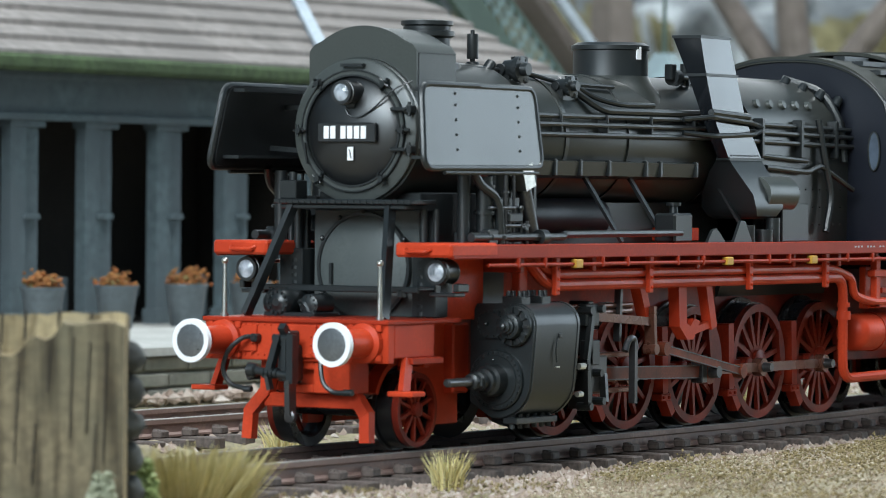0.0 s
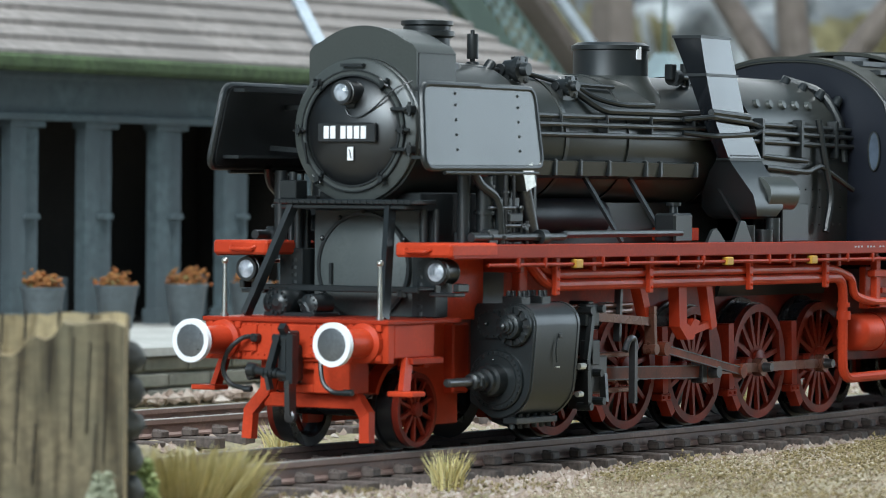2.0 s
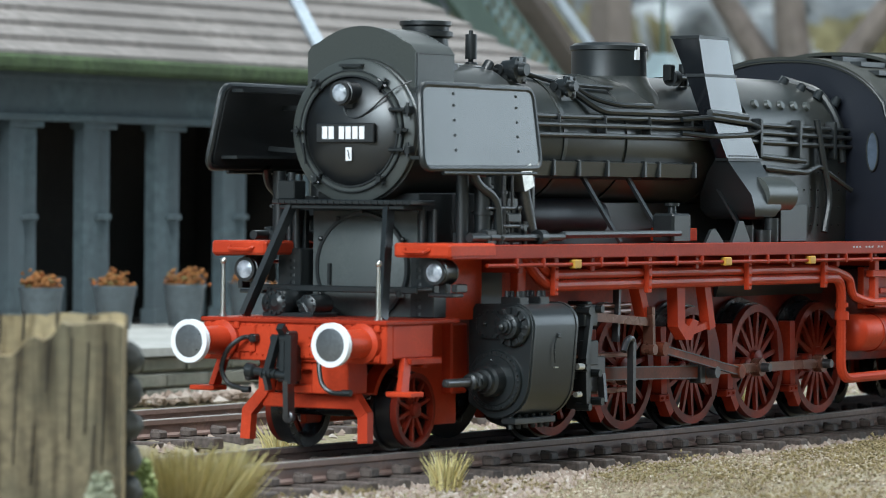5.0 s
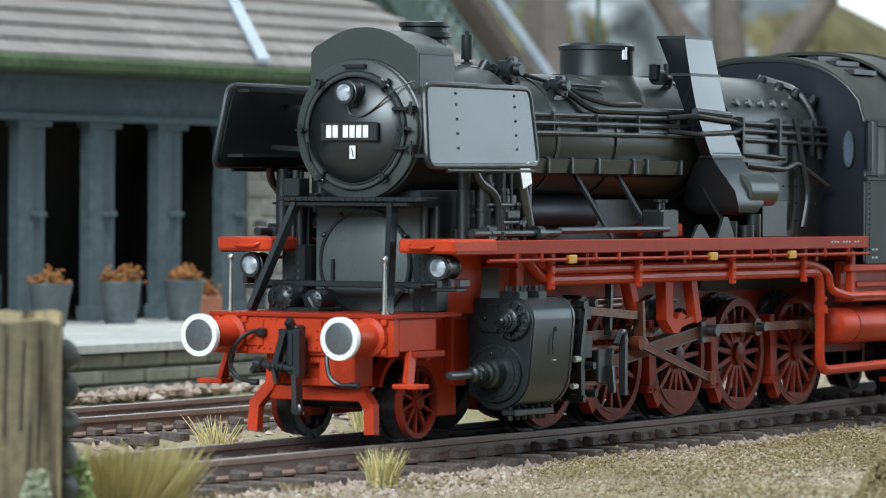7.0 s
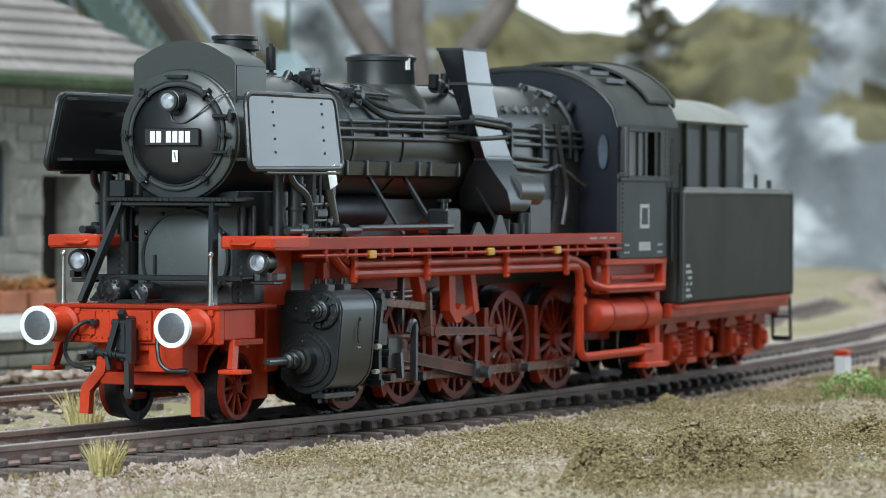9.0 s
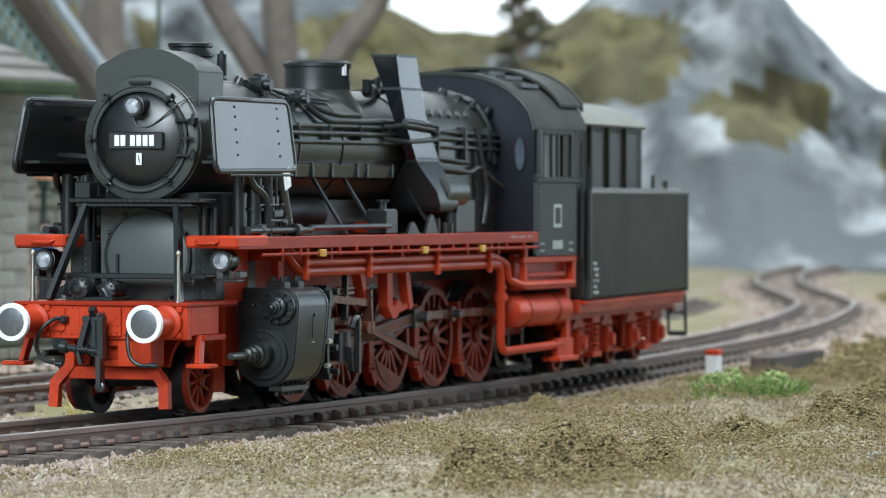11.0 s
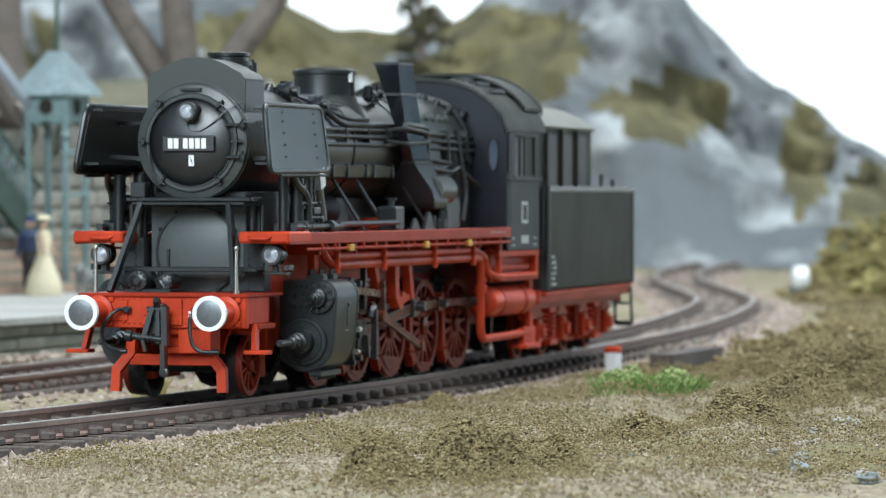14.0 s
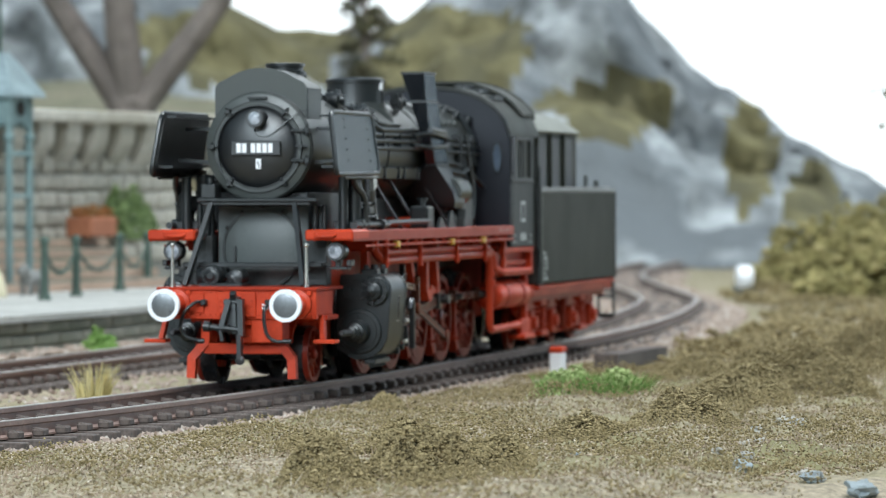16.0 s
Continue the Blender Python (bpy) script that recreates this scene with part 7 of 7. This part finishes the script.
def pine(x, y, z0, z1, r, seed):
    """A slim conifer: tapered trunk, short limbs and loose needles."""
    q = np.random.default_rng(seed)
    t = empty("pine_tree", "dark green pine tree in front of the grey mountain", "tree")
    mk("trunk", BARK, t, (cyl, (x, y, -4), (x, y, z1 - 8), 3.0, 0.8, 10))
    c = []
    for k in range(46):
        a, u = q.uniform(0, 6.28), q.uniform(0, 1)
        reach = r * (1.05 - 0.7 * u) * q.uniform(0.5, 1.15)
        h = z0 + (z1 - z0) * u
        mk("limb", BARK, t, (bar, (x, y, h), (x + reach * math.cos(a), y + reach * math.sin(a), h - 3), 0.8, 0.8))
        for _ in range(70):
            w = q.uniform(0.3, 1.05)
            c.append((x + reach * w * math.cos(a) + q.normal(0, 1.8), y + reach * w * math.sin(a) + q.normal(0, 1.8), h - 3 * w + q.normal(0, 1.5)))
    grains("crown", c, q.uniform(0.8, 2.0, len(c)), FARLEAF, 0.5).parent = t


pine(1303, 470, 72, 165, 17, 31)

# moss on the rock: along the slope, height, half width, half height
MOSS_PATCHES = ((90, 76, 34, 17), (0, 104, 48, 30), (172, 50, 15, 26), (205, 28, 18, 18), (-40, 70, 26, 18), (-110, 110, 60, 26), (-200, 60, 50, 30), (-330, 100, 70, 40))


def ridge(u):
    k = [(-1600, 190), (-700, 185), (-420, 165), (-250, 150), (-150, 140), (-105, 118), (-52, 115), (-30, 124), (-8, 146), (52, 152), (84, 143), (129, 96), (158, 75), (197, 52), (233, 29), (280, 8), (420, -4), (900, -6)]
    i = max(j for j in range(len(k) - 1) if k[j][0] <= u or j == 0)
    f = (u - k[i][0]) / (k[i + 1][0] - k[i][0])
    return k[i][1] + (k[i + 1][1] - k[i][1]) * f


eye0, way = Vector((-439, -288, 0)), Vector((math.cos(radians(22.5)), math.sin(radians(22.5)), 0))
right = Vector((way.y, -way.x, 0))
us = steps_of(-1600, -500, 60) + steps_of(-500, 420, 6) + steps_of(420, 900, 60)
vs2 = [i / 26 for i in range(27)]
verts, faces = [], []
for u in us:
    for v in vs2:
        p = eye0 + way * (2000 + 400 * v) + right * (u * (0.84 + 0.16 * v))
        top = ridge(u - 13) + 7
        z = -4 + (top + 4) * (1 - (1 - v) ** 1.7)
        w = min(1, max(0.05, top / 60)) * math.sin(math.pi * min(0.92, v))
        n1 = noise.noise(Vector((u / 55, v * 6, 1))) * 26 + noise.noise(Vector((u / 17, v * 17, 5))) * 11 + noise.noise(Vector((u / 7, v * 40, 8))) * 4
        p += way * (-n1 * 2.4 * w) + Vector((0, 0, 1)) * n1 * 0.55 * w
        verts.append((p.x * MM, p.y * MM, (p.z + z) * MM))
nv = len(vs2)
for i in range(len(us) - 1):
    for j in range(nv - 1):
        faces.append((i * nv + j, (i + 1) * nv + j, (i + 1) * nv + j + 1, i * nv + j + 1))
me = bpy.data.meshes.new("mountain")
me.from_pydata(verts, [], faces)
me.materials.append(ROCK)
me.materials.append(ROCKMOSS)
for k, f in enumerate(me.polygons):
    i, j = divmod(k, nv - 1)
    u, v = us[i], (j + 0.5) / (nv - 1)
    z = f.center.z * 1000
    spread = 0.9 * noise.noise(Vector((u / 22, z / 16, 4))) + 0.5 * noise.noise(Vector((u / 9, z / 8, 6)))
    near = min(((u - a) / p) ** 2 + ((z - b) / q) ** 2 for a, b, p, q in MOSS_PATCHES)
    f.material_index = 1 if near + spread < 1 else 0
me.shade_smooth()
tagged(new("mountain", me), "grey plaster rock mountain with olive moss patches", "mountain", kind="structure")
hill = bmesh.new()
edge_x = lambda y: (y + 288) / math.tan(radians(24.8)) - 439
loft(hill, [[(430 + (edge_x(max(y, 276)) - 430) * u, y, z + (6 * noise.noise(Vector((u * 9, y / 50, 2))) if z > 0 else 0)) for y, z in ((276, 30), (290, 50), (420, 60), (700, 86), (900, 60), (900, -10), (276, -10))] for u in [i / 24 for i in range(25)]])
part("bank", hill, HILL)
tagged(bpy.data.objects["bank"], "brown earth bank behind the stone wall", "bank", kind="structure")


def bush(x, y, r, h, seed):
    c = []
    q = np.random.default_rng(seed)
    for _ in range(int(34 * r)):
        a, e, k = q.uniform(0, 6.28), q.uniform(0, 1.45), q.uniform(0.75, 1.0)
        n = 0.75 + 0.5 * noise.noise(Vector((math.cos(a) * 1.6 + seed, math.sin(a) * 1.6, e * 2)))
        c.append((x + r * n * k * math.cos(a) * math.cos(e), y + r * n * k * math.sin(a) * math.cos(e), -4 + 0.78 * h * n * k * math.sin(e) + 1))
    tagged(grains("shrub", c, q.uniform(0.9, 2.6, len(c)), BUSH), "dry olive shrub at the edge of the landscape", "shrub", group="dry shrubs")


for i, (x, y, r, h) in enumerate(((965, 128, 30, 30), (1015, 172, 20, 22), (1240, 200, 60, 44), (1110, 190, 42, 32), (905, 104, 28, 24), (880, 122, 16, 12), (820, 40, 26, 16), (760, -10, 24, 15), (1350, 150, 60, 58), (690, -20, 20, 10), (980, 40, 34, 26), (620, -30, 16, 8))):
    bush(x, y, r, h, 20 + i)
tank = empty("white_tank", "small white tank lying beside the far track", "tank")
mk("tank_drum", WHITE, tank, (turned, (932, 172, 2.4), (0.4, -0.9, 0), [(0, 0.4), (0.8, 3.6), (2, 4.1), (5, 4.1), (6, 3.6), (6.6, 0.4)], 24))
mk("tank_saddle", BUCKET, tank, (box, 931, 936, 166, 172, -5, 0))
tagged(mk("fallen_tie", SLEEPER, None, (bar, (352, 4, -2.6), (392, 8, -2.4), 5, 3)), "dark old sleeper lying beside the track", "sleeper")
tagged(grains("far_tree_crown", [(1650 + rng.normal(0, 9), 310 + rng.normal(0, 9), 80 + rng.normal(0, 9)) for _ in range(700)], rng.uniform(1.2, 3, 700), FARLEAF), "", "")
trunk = tagged(mk("pine_tree", BARK, None, (cyl, (1650, 310, -6), (1650, 310, 92), 3, 1.0, 10)), "slim dark pine tree far behind the shrubs", "tree")
bpy.data.objects["far_tree_crown"].parent = trunk

# painted sky behind the layout
bm = bmesh.new()
pts = [(eye0 + Vector((math.cos(radians(a)), math.sin(radians(a)), 0)) * 3600) for a in range(4, 81, 4)]
loft(bm, [[(p.x, p.y, -80), (p.x, p.y, 1500), (p.x * 1.01, p.y * 1.01, 1500), (p.x * 1.01, p.y * 1.01, -80)] for p in pts])
tagged(part("backdrop", bm, SKYBOARD), "pale white sky backdrop board", "backdrop", kind="structure")


# ---- what moves ----
def along(t):
    """The engine's place in millimetres and its turn in degrees at t seconds, by a smooth curve through its rows."""
    k = [(0, 0, 0, 0), (4.2, 0, 0, 0), (4.9, 0, 0, 0), (5.7, 2.3, -0.05, 0.07)] + ENGINE_ROWS[1:]
    t = min(max(t, 0), 16)
    i = max(j for j in range(len(k) - 1) if k[j][0] <= t)
    a, b = k[i], k[i + 1]
    u = (t - a[0]) / (b[0] - a[0])
    out = []
    for c in (1, 2, 3):
        slope = []
        for j in (i, i + 1):
            p, q = k[max(j - 1, 0)], k[min(j + 1, len(k) - 1)]
            slope.append(0 if j < 3 else (q[c] - p[c]) / (q[0] - p[0]))
        h = b[0] - a[0]
        out.append((2 * u ** 3 - 3 * u * u + 1) * a[c] + (u ** 3 - 2 * u * u + u) * h * slope[0] + (3 * u * u - 2 * u ** 3) * b[c] + (u ** 3 - u * u) * h * slope[1])
    return out


def turn_about_y(degrees):
    """A turn that, seen from -y with x to the right, goes clockwise."""
    return pose(0, 0, 0, 0, degrees, 0)


def motions():
    steps = [0.0, 4.2] + [4.9 + 0.15 * i for i in range(75)]
    steps = [t for t in steps if t < 15.95] + [16.0]
    where = [(t, along(t)) for t in steps]
    walk(engine, [(t, pose(p[0] * MM, p[1] * MM, 0, 0, 0, p[2])) for t, p in where])
    for w, c, r in engine_wheels:
        walk(w, [(t, pose(*[v * MM for v in c]) @ turn_about_y(math.degrees(p[0] / r))) for t, p in where])
    for s in (-1, 1):
        rows = {"coupling": [], "main": [], "cross": [], "eccentric": []}
        for t, p in where:
            a = radians(START_ANGLE + (0 if s < 0 else 90)) - p[0] / TREAD
            px, pz = THROW * math.cos(a), THROW * math.sin(a)
            rows["coupling"].append((t, pose(px * MM, 0, (AXLE_Z + pz) * MM)))
            x = DRIVERS[2] + px - math.sqrt(31 ** 2 - pz ** 2)
            rows["cross"].append((t, pose(x * MM, 0, AXLE_Z * MM)))
            rows["main"].append((t, pose(x * MM, 0, AXLE_Z * MM) @ turn_about_y(-math.degrees(math.asin(pz / 31)))))
            e = a + radians(155)
            ex, ez = DRIVERS[2] + 3.0 * math.cos(e), AXLE_Z + 3.0 * math.sin(e)
            dz = ez - 10.8
            rows["eccentric"].append((t, pose((ex - math.sqrt(22 ** 2 - dz ** 2)) * MM, 0, 10.8 * MM) @ turn_about_y(-math.degrees(math.asin(dz / 22)))))
        for k, v in rows.items():
            walk(rods[k, s], v)
    tender_rows(where)


motions()
